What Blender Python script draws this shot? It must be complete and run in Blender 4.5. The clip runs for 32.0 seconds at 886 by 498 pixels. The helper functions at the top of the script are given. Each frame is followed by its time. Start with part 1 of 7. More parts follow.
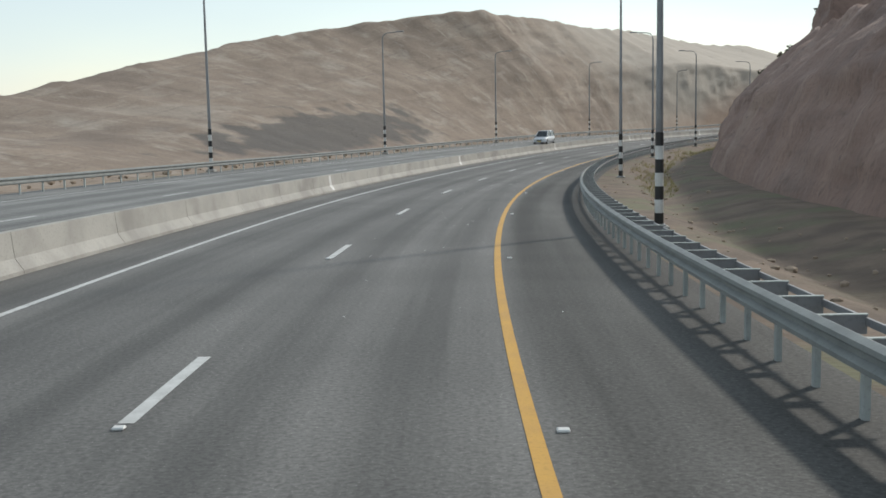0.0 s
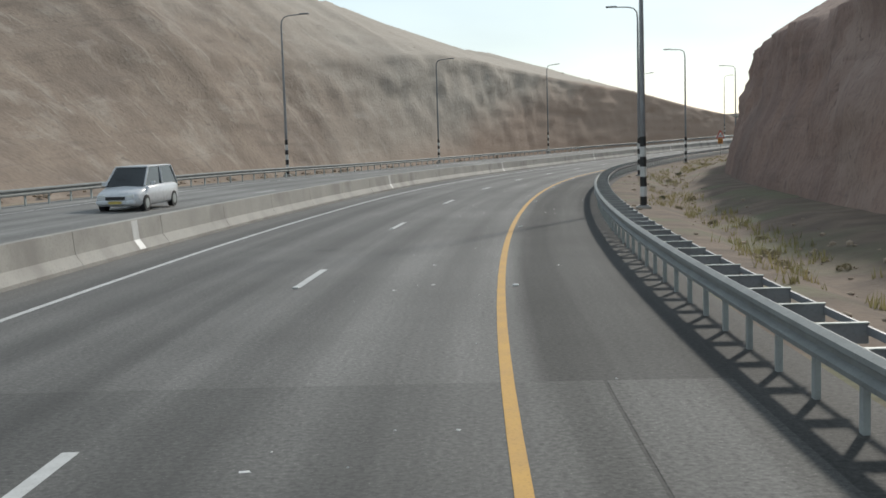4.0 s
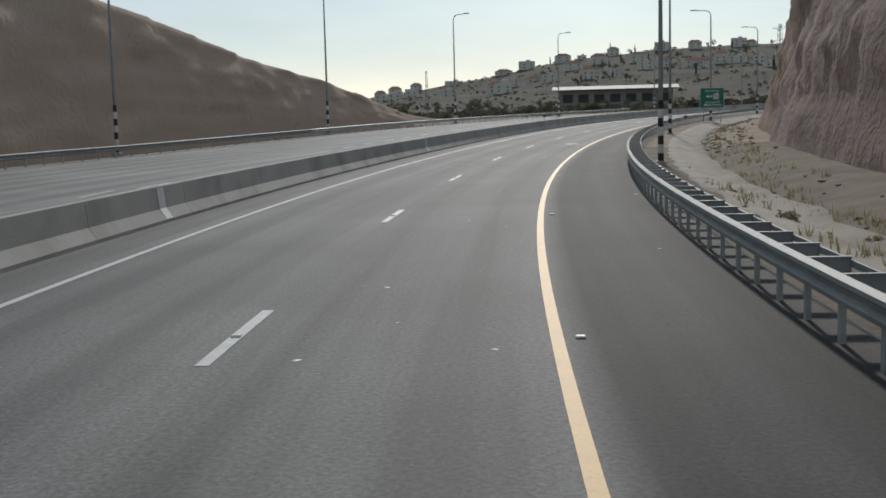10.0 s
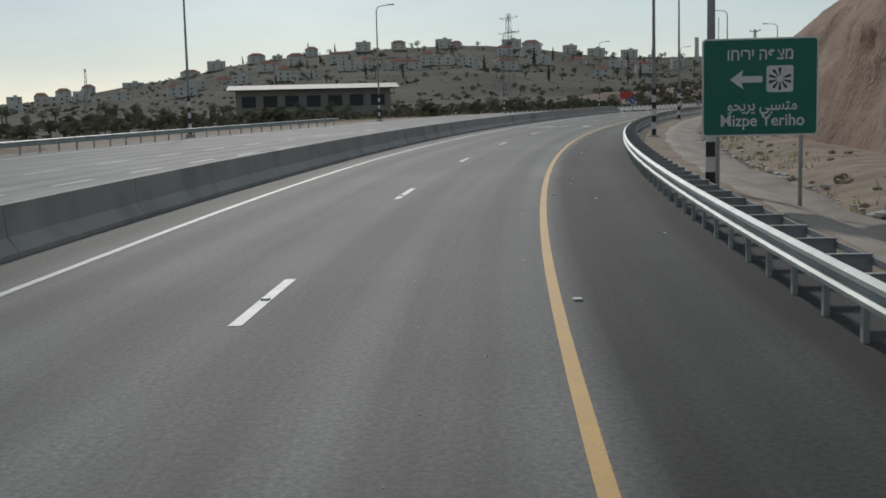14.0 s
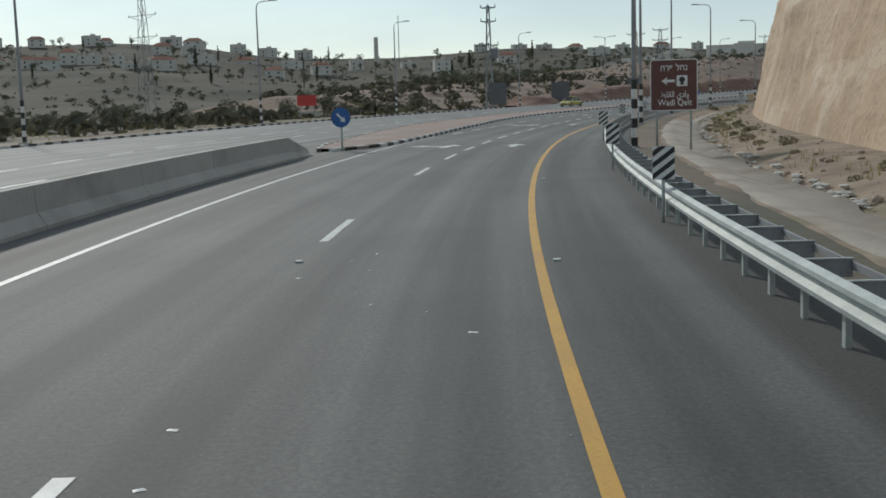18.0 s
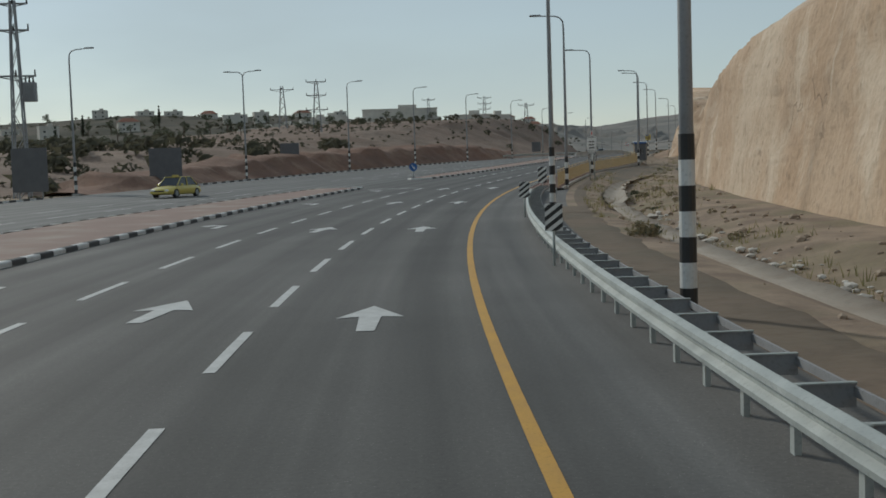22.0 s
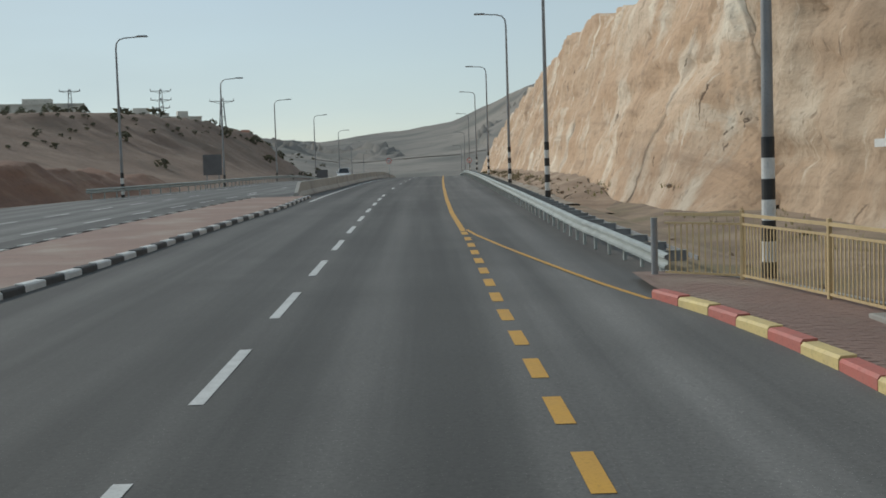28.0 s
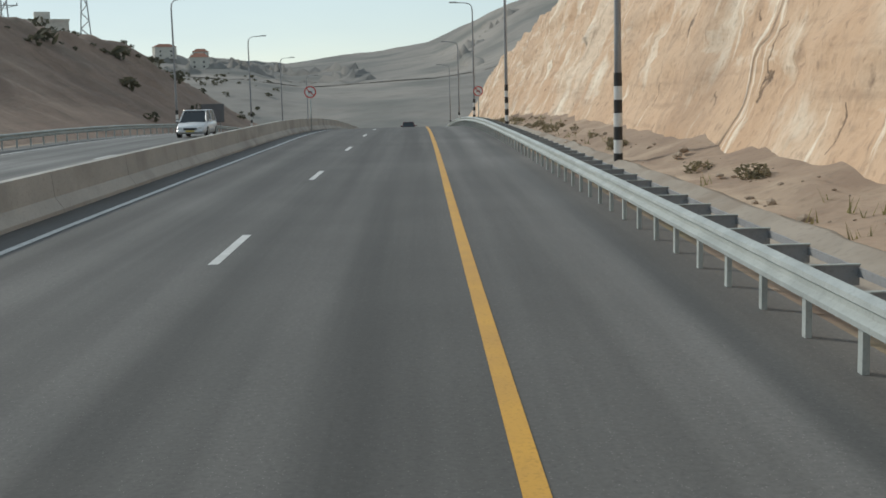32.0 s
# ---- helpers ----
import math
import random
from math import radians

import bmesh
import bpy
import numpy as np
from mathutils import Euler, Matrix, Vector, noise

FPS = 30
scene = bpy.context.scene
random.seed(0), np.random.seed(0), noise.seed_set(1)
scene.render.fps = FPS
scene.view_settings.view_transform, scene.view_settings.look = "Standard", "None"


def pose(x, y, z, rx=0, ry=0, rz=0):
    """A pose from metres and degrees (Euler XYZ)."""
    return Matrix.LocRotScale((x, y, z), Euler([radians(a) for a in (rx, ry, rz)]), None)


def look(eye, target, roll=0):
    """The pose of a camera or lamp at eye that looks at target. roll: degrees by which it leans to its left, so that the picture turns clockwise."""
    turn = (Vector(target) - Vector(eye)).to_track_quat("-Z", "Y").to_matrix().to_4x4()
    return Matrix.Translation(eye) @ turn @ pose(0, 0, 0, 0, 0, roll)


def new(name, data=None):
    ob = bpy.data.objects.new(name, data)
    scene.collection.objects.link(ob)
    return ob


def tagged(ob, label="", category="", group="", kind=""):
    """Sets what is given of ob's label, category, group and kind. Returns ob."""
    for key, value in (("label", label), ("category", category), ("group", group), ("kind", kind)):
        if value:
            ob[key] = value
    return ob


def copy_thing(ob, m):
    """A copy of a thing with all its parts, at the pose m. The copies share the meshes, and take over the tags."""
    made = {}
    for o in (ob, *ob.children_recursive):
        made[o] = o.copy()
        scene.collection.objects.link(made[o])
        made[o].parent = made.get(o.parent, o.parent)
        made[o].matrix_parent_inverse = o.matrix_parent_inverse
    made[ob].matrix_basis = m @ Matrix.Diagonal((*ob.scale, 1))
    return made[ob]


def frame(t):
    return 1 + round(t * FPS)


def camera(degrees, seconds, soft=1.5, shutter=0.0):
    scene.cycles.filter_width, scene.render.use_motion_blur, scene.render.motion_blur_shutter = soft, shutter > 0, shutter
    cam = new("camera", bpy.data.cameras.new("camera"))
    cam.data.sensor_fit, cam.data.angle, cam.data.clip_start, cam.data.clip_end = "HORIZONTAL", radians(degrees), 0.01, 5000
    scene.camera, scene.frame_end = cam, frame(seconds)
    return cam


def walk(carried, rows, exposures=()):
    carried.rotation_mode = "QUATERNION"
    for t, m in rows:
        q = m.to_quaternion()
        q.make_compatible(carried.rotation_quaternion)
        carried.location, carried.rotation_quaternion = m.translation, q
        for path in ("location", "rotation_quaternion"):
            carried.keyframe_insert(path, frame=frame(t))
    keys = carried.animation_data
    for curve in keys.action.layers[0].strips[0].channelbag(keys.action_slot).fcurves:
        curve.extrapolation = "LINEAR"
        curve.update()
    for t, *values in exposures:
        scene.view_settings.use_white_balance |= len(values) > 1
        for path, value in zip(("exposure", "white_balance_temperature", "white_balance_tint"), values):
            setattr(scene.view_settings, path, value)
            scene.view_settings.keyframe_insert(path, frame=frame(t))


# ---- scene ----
from mathutils.bvhtree import BVHTree

SECONDS = 32.0
cam = camera(42.1, SECONDS, soft=1.7)
ROWS = [
    (0, pose(-0.694, 5.828, 2.157, 82.592, 1.074, -1.733)),
    (1, pose(0.758, 32.322, 1.138, 83.698, 0.906, -6.422)),
    (2, pose(4.099, 58.517, 0.222, 83.798, 1.371, -11.395)),
    (3, pose(9.031, 84.155, -0.544, 83.861, 1.506, -15.096)),
    (4, pose(15.417, 109.113, -1.132, 84.14, 1.757, -16.714)),
    (4.5, pose(19.272, 121.264, -1.357, 84.009, 2.045, -17.34)),
    (6.5, pose(38.551, 168.373, -2.018, 84.269, 0.999, -23.101)),
    (7, pose(44.385, 179.732, -2.185, 83.869, 1.021, -25.826)),
    (8, pose(57.18, 201.572, -2.548, 83.751, 0.305, -30.332)),
    (9, pose(71.542, 222.508, -2.786, 83.287, 0.763, -34.624)),
    (10, pose(87.3, 242.301, -2.891, 83.237, 1.419, -38.792)),
    (11, pose(104.037, 260.804, -2.899, 83.331, 1.629, -42.554)),
    (12, pose(121.817, 278.106, -2.825, 83.467, 1.895, -46.368)),
    (13, pose(140.94, 294.449, -2.662, 83.508, 1.75, -49.902)),
    (14, pose(160.816, 309.621, -2.393, 83.1, 1.396, -53.492)),
    (14.5, pose(171.074, 316.672, -2.247, 82.698, 0.927, -55.257)),
    (16.5, pose(214.192, 341.432, -1.769, 82.631, 2.461, -62.97)),
    (17, pose(225.357, 346.876, -1.649, 83.294, 1.309, -65.491)),
    (18, pose(247.521, 355.841, -1.391, 82.89, 1.638, -69.435)),
    (19, pose(269.855, 363.239, -1.084, 83.415, 1.769, -73.871)),
    (20, pose(292.129, 369.057, -0.821, 82.529, 1.845, -76.632)),
    (20.5, pose(303.278, 371.458, -0.723, 83.022, 1.116, -79.057)),
    (21, pose(314.407, 373.376, -0.638, 90.024, 1.485, -82.019)),
    (21.5, pose(325.603, 374.885, -0.552, 86.26, 2.278, -84.404)),
    (22, pose(336.891, 376.132, -0.465, 85.876, 1.828, -87.218)),
    (22.5, pose(348.447, 376.97, -0.375, 85.017, 1.994, -89.708)),
    (23, pose(359.868, 377.481, -0.281, 85.288, 2.023, -92.113)),
    (24, pose(383.078, 377.585, -0.073, 84.867, 1.318, -94.554)),
    (25, pose(405.941, 376.441, 0.186, 84.257, 2.579, -96.72)),
    (25.5, pose(416.844, 375.511, 0.342, 85.035, 1.998, -97.85)),
    (27.5, pose(460.777, 368.969, 1.146, 87.308, 1.736, -100.48)),
    (28, pose(471.475, 367.099, 1.375, 86.291, 1.813, -100.921)),
    (29, pose(494.117, 363.057, 1.871, 84.53, 0.924, -99.943)),
    (30, pose(516.881, 358.753, 2.365, 84.12, 0.892, -98.841)),
    (31, pose(539.309, 354.62, 2.757, 83.509, 0.669, -101.164)),
    (32, pose(561.239, 350.433, 3.054, 82.474, 1.465, -102.166))
]
EXPOSURES = [(0, 0.52, 6720, 9), (1, 0.41, 6720, 9), (2, 0.42, 6720, 9), (4, 0.43, 6720, 9), (6.5, 0.07, 6650, 9), (9, 0.0, 6500, 10), (10, -0.07, 6500, 10), (11, -0.2, 6500, 10), (12, -0.28, 6500, 10), (13, -0.43, 6500, 10), (14, -0.31, 6500, 10), (17, -0.01, 6450, 6), (18, 0.03, 6450, 6), (20, 0.08, 6560, 6), (21, 0.08, 6560, 6), (21.4, -0.1, 6560, 6), (22, -0.27, 6560, 6), (23, -0.14, 6560, 6), (24, -0.12, 6560, 6), (25, 0.16, 6560, 6), (28, 0.02, 6560, 6), (29, 0.15, 6560, 6), (30, 0.3, 6560, 6), (32, 0.3, 6560, 6)]
walk(cam, ROWS, EXPOSURES)

# ---- world, sun ----
SUN_AZ, SUN_EL = radians(45), radians(29)
world = bpy.data.worlds.new("sky")
scene.world = world
world.use_nodes = True
wn = world.node_tree
sky = wn.nodes.new("ShaderNodeTexSky")
sky.sky_type = 'NISHITA'
sky.sun_disc = False
sky.sun_elevation, sky.sun_rotation = SUN_EL, SUN_AZ
sky.dust_density, sky.air_density, sky.ozone_density = 0.2, 1.0, 2.0
# thin bright overcast veils the blue
coords = wn.nodes.new("ShaderNodeTexCoord")
stretch = wn.nodes.new("ShaderNodeMapping")
stretch.inputs["Scale"].default_value = (1.0, 1.0, 3.5)
veil = wn.nodes.new("ShaderNodeTexNoise")
veil.inputs["Scale"].default_value, veil.inputs["Detail"].default_value = 2.2, 5.0
veil_range = wn.nodes.new("ShaderNodeMapRange")
veil_range.inputs["From Min"].default_value, veil_range.inputs["From Max"].default_value = 0.35, 0.75
veil_range.inputs["To Min"].default_value, veil_range.inputs["To Max"].default_value = 0.32, 0.8
desat = wn.nodes.new("ShaderNodeHueSaturation")
desat.inputs["Saturation"].default_value = 0.75
cloud = wn.nodes.new("ShaderNodeMix")
cloud.data_type = 'RGBA'
cloud.inputs[7].default_value = (4.9, 5.85, 6.4, 1)
wn.links.new(coords.outputs["Generated"], stretch.inputs["Vector"])
wn.links.new(stretch.outputs[0], veil.inputs["Vector"])
wn.links.new(veil.outputs[0], veil_range.inputs["Value"])
wn.links.new(sky.outputs[0], desat.inputs["Color"])
wn.links.new(desat.outputs[0], cloud.inputs[6])
wn.links.new(veil_range.outputs[0], cloud.inputs[0])
wn.links.new(cloud.outputs[2], wn.nodes["Background"].inputs[0])
wn.nodes["Background"].inputs[1].default_value = 0.1
sun_data = bpy.data.lights.new("sun", 'SUN')
sun_data.energy, sun_data.angle, sun_data.color = 2.0, radians(3.2), (1.0, 0.955, 0.89)
sun = new("sun", sun_data)
sun_way = Vector((math.sin(SUN_AZ) * math.cos(SUN_EL), math.cos(SUN_AZ) * math.cos(SUN_EL), math.sin(SUN_EL)))
sun.matrix_world = look(sun_way * 100, (0, 0, 0))

# ---- the road's line: curvature per km, grade in percent, along the yellow edge line ----
KAPPA = [2.51236, 2.51236, 2.51237, 2.51238, 2.51687, 2.51441, 2.53334, 3.02658, 2.77918, 2.35083, 2.64020, 2.74231, 2.70924, 2.76279, 2.54646, 2.53319, 2.69055, 2.82054, 2.95299, 2.70714, 2.68829, 3.00254, 2.49050, 2.32410, 2.49394, 2.72985, 2.90233, 2.29245, 2.37060, 2.63885, 2.85896, 2.32881, 2.69069, 2.46826, 2.29421, 2.38139, 2.60743, 2.93064, 3.13768, 2.79197, 3.21318, 3.02834, 2.70858, 3.16395, 2.53029, 1.87650, 2.28437, 2.84318, 2.80371, 2.55476, 2.79498, 2.71692, 2.44287, 1.88049, 1.19579, 0.55344, -0.09652, -0.67595, -0.12021, 0.17132, 0.17707, 0.65223, 0.36924, -0.04311, 0.24507, 0.08940, -0.15481, -0.26260, -0.16850, 0.02092, 0.16937, 0.23935, 0.25575, 0.25519, 0.25434, 0.25363, 0.25306, 0.25262, 0.25231, 0.25212, 0.25206]
GRADE = [-3.9096, -4.0660, -3.5998, -2.7633, -1.6774, -1.0770, -1.5465, -0.5675, 0.0418, 0.5557, 1.2571, 0.8872, 0.9912, 1.3958, 0.7520, 0.7781, 0.9555, 1.6562, 2.0995, 2.2218, 1.4182, 0.9597, 0.2938, -0.1875, -0.2148, -0.1986, -0.1908]
LANE = [3.53, 3.52, 3.55, 3.64, 3.60, 3.67, 3.70, 3.62, 3.53, 3.47, 3.56, 3.47, 3.52, 3.49, 3.48, 3.50, 3.59, 3.43, 3.44, 3.37, 3.35, 3.49, 3.51, 3.47, 3.47, 3.46, 3.48, 3.49, 3.51, 3.50, 3.51, 3.52, 3.52, 3.53, 3.53]
EDGE = [7.31, 7.33, 7.40, 7.48, 7.45, 7.58, 7.70, 7.62, 7.28, 7.14, 7.25, 7.23, 7.21, 7.18, 7.06, 7.29, 7.29, 7.19, 7.26, 7.62, 7.45, 7.34, 7.26, 7.20, 7.15, 7.08, 6.97, 6.98, 7.06, 6.93, 6.99, 7.05, 7.09, 7.13, 7.14]
YELLOW = [0.01, 0.08, 0.10, 0.04, -0.04, 0.11, 0.07, 0.16, 0.09, 0.01, 0.01]

S_MIN, S_MAX = -80, 1300
SS = np.arange(S_MIN, S_MAX + 1.0)
_kap = np.interp(SS, -40 + 13.0 * np.arange(len(KAPPA)), KAPPA) * 1e-3
_kap[SS > 830] = 0.0
_th = np.concatenate([[0], np.cumsum((_kap[1:] + _kap[:-1]) / 2)])
_th -= np.interp(0, SS, _th)
_tm = (_th[1:] + _th[:-1]) / 2
_x = np.concatenate([[0], np.cumsum(np.sin(_tm))])
_y = np.concatenate([[0], np.cumsum(np.cos(_tm))])
_x -= np.interp(0, SS, _x)
_y -= np.interp(0, SS, _y)
_gr = np.interp(SS, -40 + 40.0 * np.arange(len(GRADE)), GRADE) * 1e-2
_gr = np.where(SS > 840, np.maximum(-0.045, -0.002 - (SS - 840) * 0.0007), _gr)
_z = np.concatenate([[0], np.cumsum((_gr[1:] + _gr[:-1]) / 2)])
_z -= np.interp(0, SS, _z)


def lane(s):
    return float(np.interp(s, -40 + 30.0 * np.arange(len(LANE)), LANE))


def edge(s):
    return float(np.interp(s, -40 + 30.0 * np.arange(len(EDGE)), EDGE))


def yellow(s):
    return float(np.interp(s, 640 + 13.0 * np.arange(len(YELLOW)), YELLOW, left=0, right=0))


def heading(s):
    return float(np.interp(s, SS, _th))


def road_z(s):
    return float(np.interp(s, SS, _z))


def at(s, lat, dz=0.0):
    """The place s metres along the road, lat metres to the left of the yellow line, dz over the road."""
    th = heading(s)
    return Vector((float(np.interp(s, SS, _x)) - lat * math.cos(th), float(np.interp(s, SS, _y)) + lat * math.sin(th), road_z(s) + dz))


def stand(s, lat, dz=0.0, turn=0.0):
    """A pose there: its x points right of the driving direction, its y along it."""
    p = at(s, lat, dz)
    return pose(p.x, p.y, p.z, 0, 0, turn - math.degrees(heading(s)))


def smooth(a, b, v):
    u = min(1.0, max(0.0, (v - a) / (b - a)))
    return u * u * (3 - 2 * u)


def knots(v, *pts):
    return float(np.interp(v, [p[0] for p in pts], [p[1] for p in pts]))


def C(*pts):
    """A function of s through knots."""
    return lambda s: knots(s, *pts)


# ---- materials ----
def material(name, base, rough=0.8, metal=0.0, second=None, scale=3.0, fine=40.0, bump=0.15, spread=0.5, stretch=(1, 1, 1), third=None, third_scale=0.3, random=0.0):
    m = bpy.data.materials.new(name)
    m.use_nodes = True
    nt = m.node_tree
    b = nt.nodes["Principled BSDF"]
    b.inputs["Roughness"].default_value, b.inputs["Metallic"].default_value = rough, metal
    geo = nt.nodes.new("ShaderNodeNewGeometry")
    mp = nt.nodes.new("ShaderNodeMapping")
    mp.inputs["Scale"].default_value = stretch
    nt.links.new(geo.outputs["Position"], mp.inputs["Vector"])

    def noise_tex(sc, detail=6):
        n = nt.nodes.new("ShaderNodeTexNoise")
        n.inputs["Scale"].default_value, n.inputs["Detail"].default_value = sc, detail
        nt.links.new(mp.outputs[0], n.inputs["Vector"])
        return n

    def ramp(node, lo, hi):
        r = nt.nodes.new("ShaderNodeMapRange")
        r.inputs["From Min"].default_value, r.inputs["From Max"].default_value = lo, hi
        nt.links.new(node.outputs[0], r.inputs["Value"])
        return r

    def mix(a, c, fac):
        x = nt.nodes.new("ShaderNodeMix")
        x.data_type = 'RGBA'
        for sock, val in ((6, a), (7, c)):
            if isinstance(val, tuple):
                x.inputs[sock].default_value = (*val, 1)
            else:
                nt.links.new(val, x.inputs[sock])
        nt.links.new(fac, x.inputs[0])
        return x.outputs[2]

    second = second or tuple(c * 0.7 for c in base)
    big = noise_tex(scale)
    col = mix(base, second, ramp(big, 0.5 - spread / 2, 0.5 + spread / 2).outputs[0])
    if third:
        col = mix(col, third, ramp(noise_tex(third_scale, 4), 0.5, 0.68).outputs[0])
    small = noise_tex(fine, 3)
    col = mix(col, tuple(c * 0.55 for c in base), ramp(small, 0.52, 0.95).outputs[0])
    if random:
        info = nt.nodes.new("ShaderNodeObjectInfo")
        r = nt.nodes.new("ShaderNodeMapRange")
        r.inputs["To Max"].default_value = random
        nt.links.new(info.outputs["Random"], r.inputs["Value"])
        col = mix(col, tuple(min(1, c * 0.5) for c in base), r.outputs[0])
    nt.links.new(col, b.inputs["Base Color"])
    if bump:
        bp = nt.nodes.new("ShaderNodeBump")
        bp.inputs["Strength"].default_value, bp.inputs["Distance"].default_value = bump, 0.25 / fine
        nt.links.new(small.outputs[0], bp.inputs["Height"])
        bp2 = nt.nodes.new("ShaderNodeBump")
        bp2.inputs["Strength"].default_value, bp2.inputs["Distance"].default_value = bump * 0.6, 0.08 / scale
        nt.links.new(big.outputs[0], bp2.inputs["Height"])
        nt.links.new(bp.outputs[0], bp2.inputs["Normal"])
        nt.links.new(bp2.outputs[0], b.inputs["Normal"])
    return m


def asphalt(name, base, shoulder):
    """Worn asphalt: aggregate, streaks along the road, patches, and a darker shoulder."""
    m = material(name, base, 0.8, second=tuple(c * 0.8 for c in base), scale=0.35, fine=28, bump=0.14, spread=0.4, third=tuple(c * 1.18 for c in base), third_scale=0.12)
    nt = m.node_tree
    shader = nt.nodes["Principled BSDF"]
    old = shader.inputs["Base Color"].links[0].from_socket
    uv = nt.nodes.new("ShaderNodeUVMap")
    uv.uv_map = "road"
    sep = nt.nodes.new("ShaderNodeSeparateXYZ")
    nt.links.new(uv.outputs[0], sep.inputs[0])
    mp = nt.nodes.new("ShaderNodeMapping")
    mp.inputs["Scale"].default_value = (1.7, 0.035, 1)
    nt.links.new(uv.outputs[0], mp.inputs["Vector"])
    streak = nt.nodes.new("ShaderNodeTexNoise")
    streak.inputs["Scale"].default_value, streak.inputs["Detail"].default_value = 1.0, 5.0
    nt.links.new(mp.outputs[0], streak.inputs["Vector"])
    wave = nt.nodes.new("ShaderNodeMath")
    wave.operation = 'SINE'
    scaled = nt.nodes.new("ShaderNodeMath")
    scaled.operation = 'MULTIPLY_ADD'
    scaled.inputs[1].default_value, scaled.inputs[2].default_value = 2 * math.pi / 1.77, 1.1
    nt.links.new(sep.outputs[0], scaled.inputs[0])
    nt.links.new(scaled.outputs[0], wave.inputs[0])
    both = nt.nodes.new("ShaderNodeMath")
    both.operation = 'MULTIPLY_ADD'
    both.inputs[1].default_value = 0.13
    nt.links.new(wave.outputs[0], both.inputs[0])
    nt.links.new(streak.outputs[0], both.inputs[2])
    rng = nt.nodes.new("ShaderNodeMapRange")
    rng.inputs["From Min"].default_value, rng.inputs["From Max"].default_value = 0.3, 0.75
    rng.inputs["To Min"].default_value, rng.inputs["To Max"].default_value = 0.7, 1.36
    nt.links.new(both.outputs[0], rng.inputs["Value"])
    side = nt.nodes.new("ShaderNodeMapRange")
    side.inputs["From Min"].default_value, side.inputs["From Max"].default_value = -0.45, -0.05
    side.inputs["To Min"].default_value, side.inputs["To Max"].default_value = shoulder, 1.0
    nt.links.new(sep.outputs[0], side.inputs["Value"])
    dusty = nt.nodes.new("ShaderNodeMapRange")
    dusty.inputs["From Min"].default_value, dusty.inputs["From Max"].default_value = 400, 560
    dusty.inputs["To Min"].default_value, dusty.inputs["To Max"].default_value = shoulder, 1.35
    nt.links.new(sep.outputs[1], dusty.inputs["Value"])
    early = nt.nodes.new("ShaderNodeMapRange")
    early.inputs["From Min"].default_value, early.inputs["From Max"].default_value = 70, 220
    early.inputs["To Min"].default_value, early.inputs["To Max"].default_value = shoulder * 1.8, shoulder
    nt.links.new(sep.outputs[1], early.inputs["Value"])
    nt.links.new(early.outputs[0], dusty.inputs["To Min"])
    nt.links.new(dusty.outputs[0], side.inputs["To Min"])
    spots = nt.nodes.new("ShaderNodeTexVoronoi")
    spots.inputs["Scale"].default_value = 26.0
    nt.links.new(uv.outputs[0], spots.inputs["Vector"])
    speck = nt.nodes.new("ShaderNodeMapRange")
    speck.inputs["From Min"].default_value, speck.inputs["From Max"].default_value = 0.08, 0.16
    speck.inputs["To Min"].default_value, speck.inputs["To Max"].default_value = 2.3, 1.0
    nt.links.new(spots.outputs["Distance"], speck.inputs["Value"])
    # base tone along the road: paler before s=390, darker past s=560
    stretch_tone = nt.nodes.new("ShaderNodeMapRange")
    stretch_tone.inputs["From Min"].default_value, stretch_tone.inputs["From Max"].default_value = 390, 560
    stretch_tone.inputs["To Min"].default_value, stretch_tone.inputs["To Max"].default_value = 1.12, 0.8
    nt.links.new(sep.outputs[1], stretch_tone.inputs["Value"])
    toned = nt.nodes.new("ShaderNodeMath")
    toned.operation = 'MULTIPLY'
    nt.links.new(rng.outputs[0], toned.inputs[0])
    nt.links.new(stretch_tone.outputs[0], toned.inputs[1])
    a = nt.nodes.new("ShaderNodeMath")
    a.operation = 'MULTIPLY'
    nt.links.new(toned.outputs[0], a.inputs[0])
    nt.links.new(side.outputs[0], a.inputs[1])
    b = nt.nodes.new("ShaderNodeMath")
    b.operation = 'MULTIPLY'
    nt.links.new(a.outputs[0], b.inputs[0])
    nt.links.new(speck.outputs[0], b.inputs[1])
    grit = nt.nodes.new("ShaderNodeTexNoise")
    grit.inputs["Scale"].default_value, grit.inputs["Detail"].default_value, grit.inputs["Roughness"].default_value = 17.0, 3.0, 0.7
    nt.links.new(uv.outputs[0], grit.inputs["Vector"])
    grain = nt.nodes.new("ShaderNodeMapRange")
    grain.inputs["From Min"].default_value, grain.inputs["From Max"].default_value = 0.33, 0.67
    for end, coarse, fine_end in (("To Min", 0.66, 0.88), ("To Max", 1.38, 1.13)):
        worn = nt.nodes.new("ShaderNodeMapRange")
        worn.inputs["From Min"].default_value, worn.inputs["From Max"].default_value = 400, 520
        worn.inputs["To Min"].default_value, worn.inputs["To Max"].default_value = coarse, fine_end
        nt.links.new(sep.outputs[1], worn.inputs["Value"])
        nt.links.new(worn.outputs[0], grain.inputs[end])
    nt.links.new(grit.outputs[0], grain.inputs["Value"])
    c = nt.nodes.new("ShaderNodeMath")
    c.operation = 'MULTIPLY'
    nt.links.new(b.outputs[0], c.inputs[0])
    nt.links.new(grain.outputs[0], c.inputs[1])
    mul = nt.nodes.new("ShaderNodeVectorMath")
    mul.operation = 'SCALE'
    nt.links.new(old, mul.inputs[0])
    nt.links.new(c.outputs[0], mul.inputs["Scale"])
    nt.links.new(mul.outputs[0], shader.inputs["Base Color"])
    polish = nt.nodes.new("ShaderNodeMapRange")
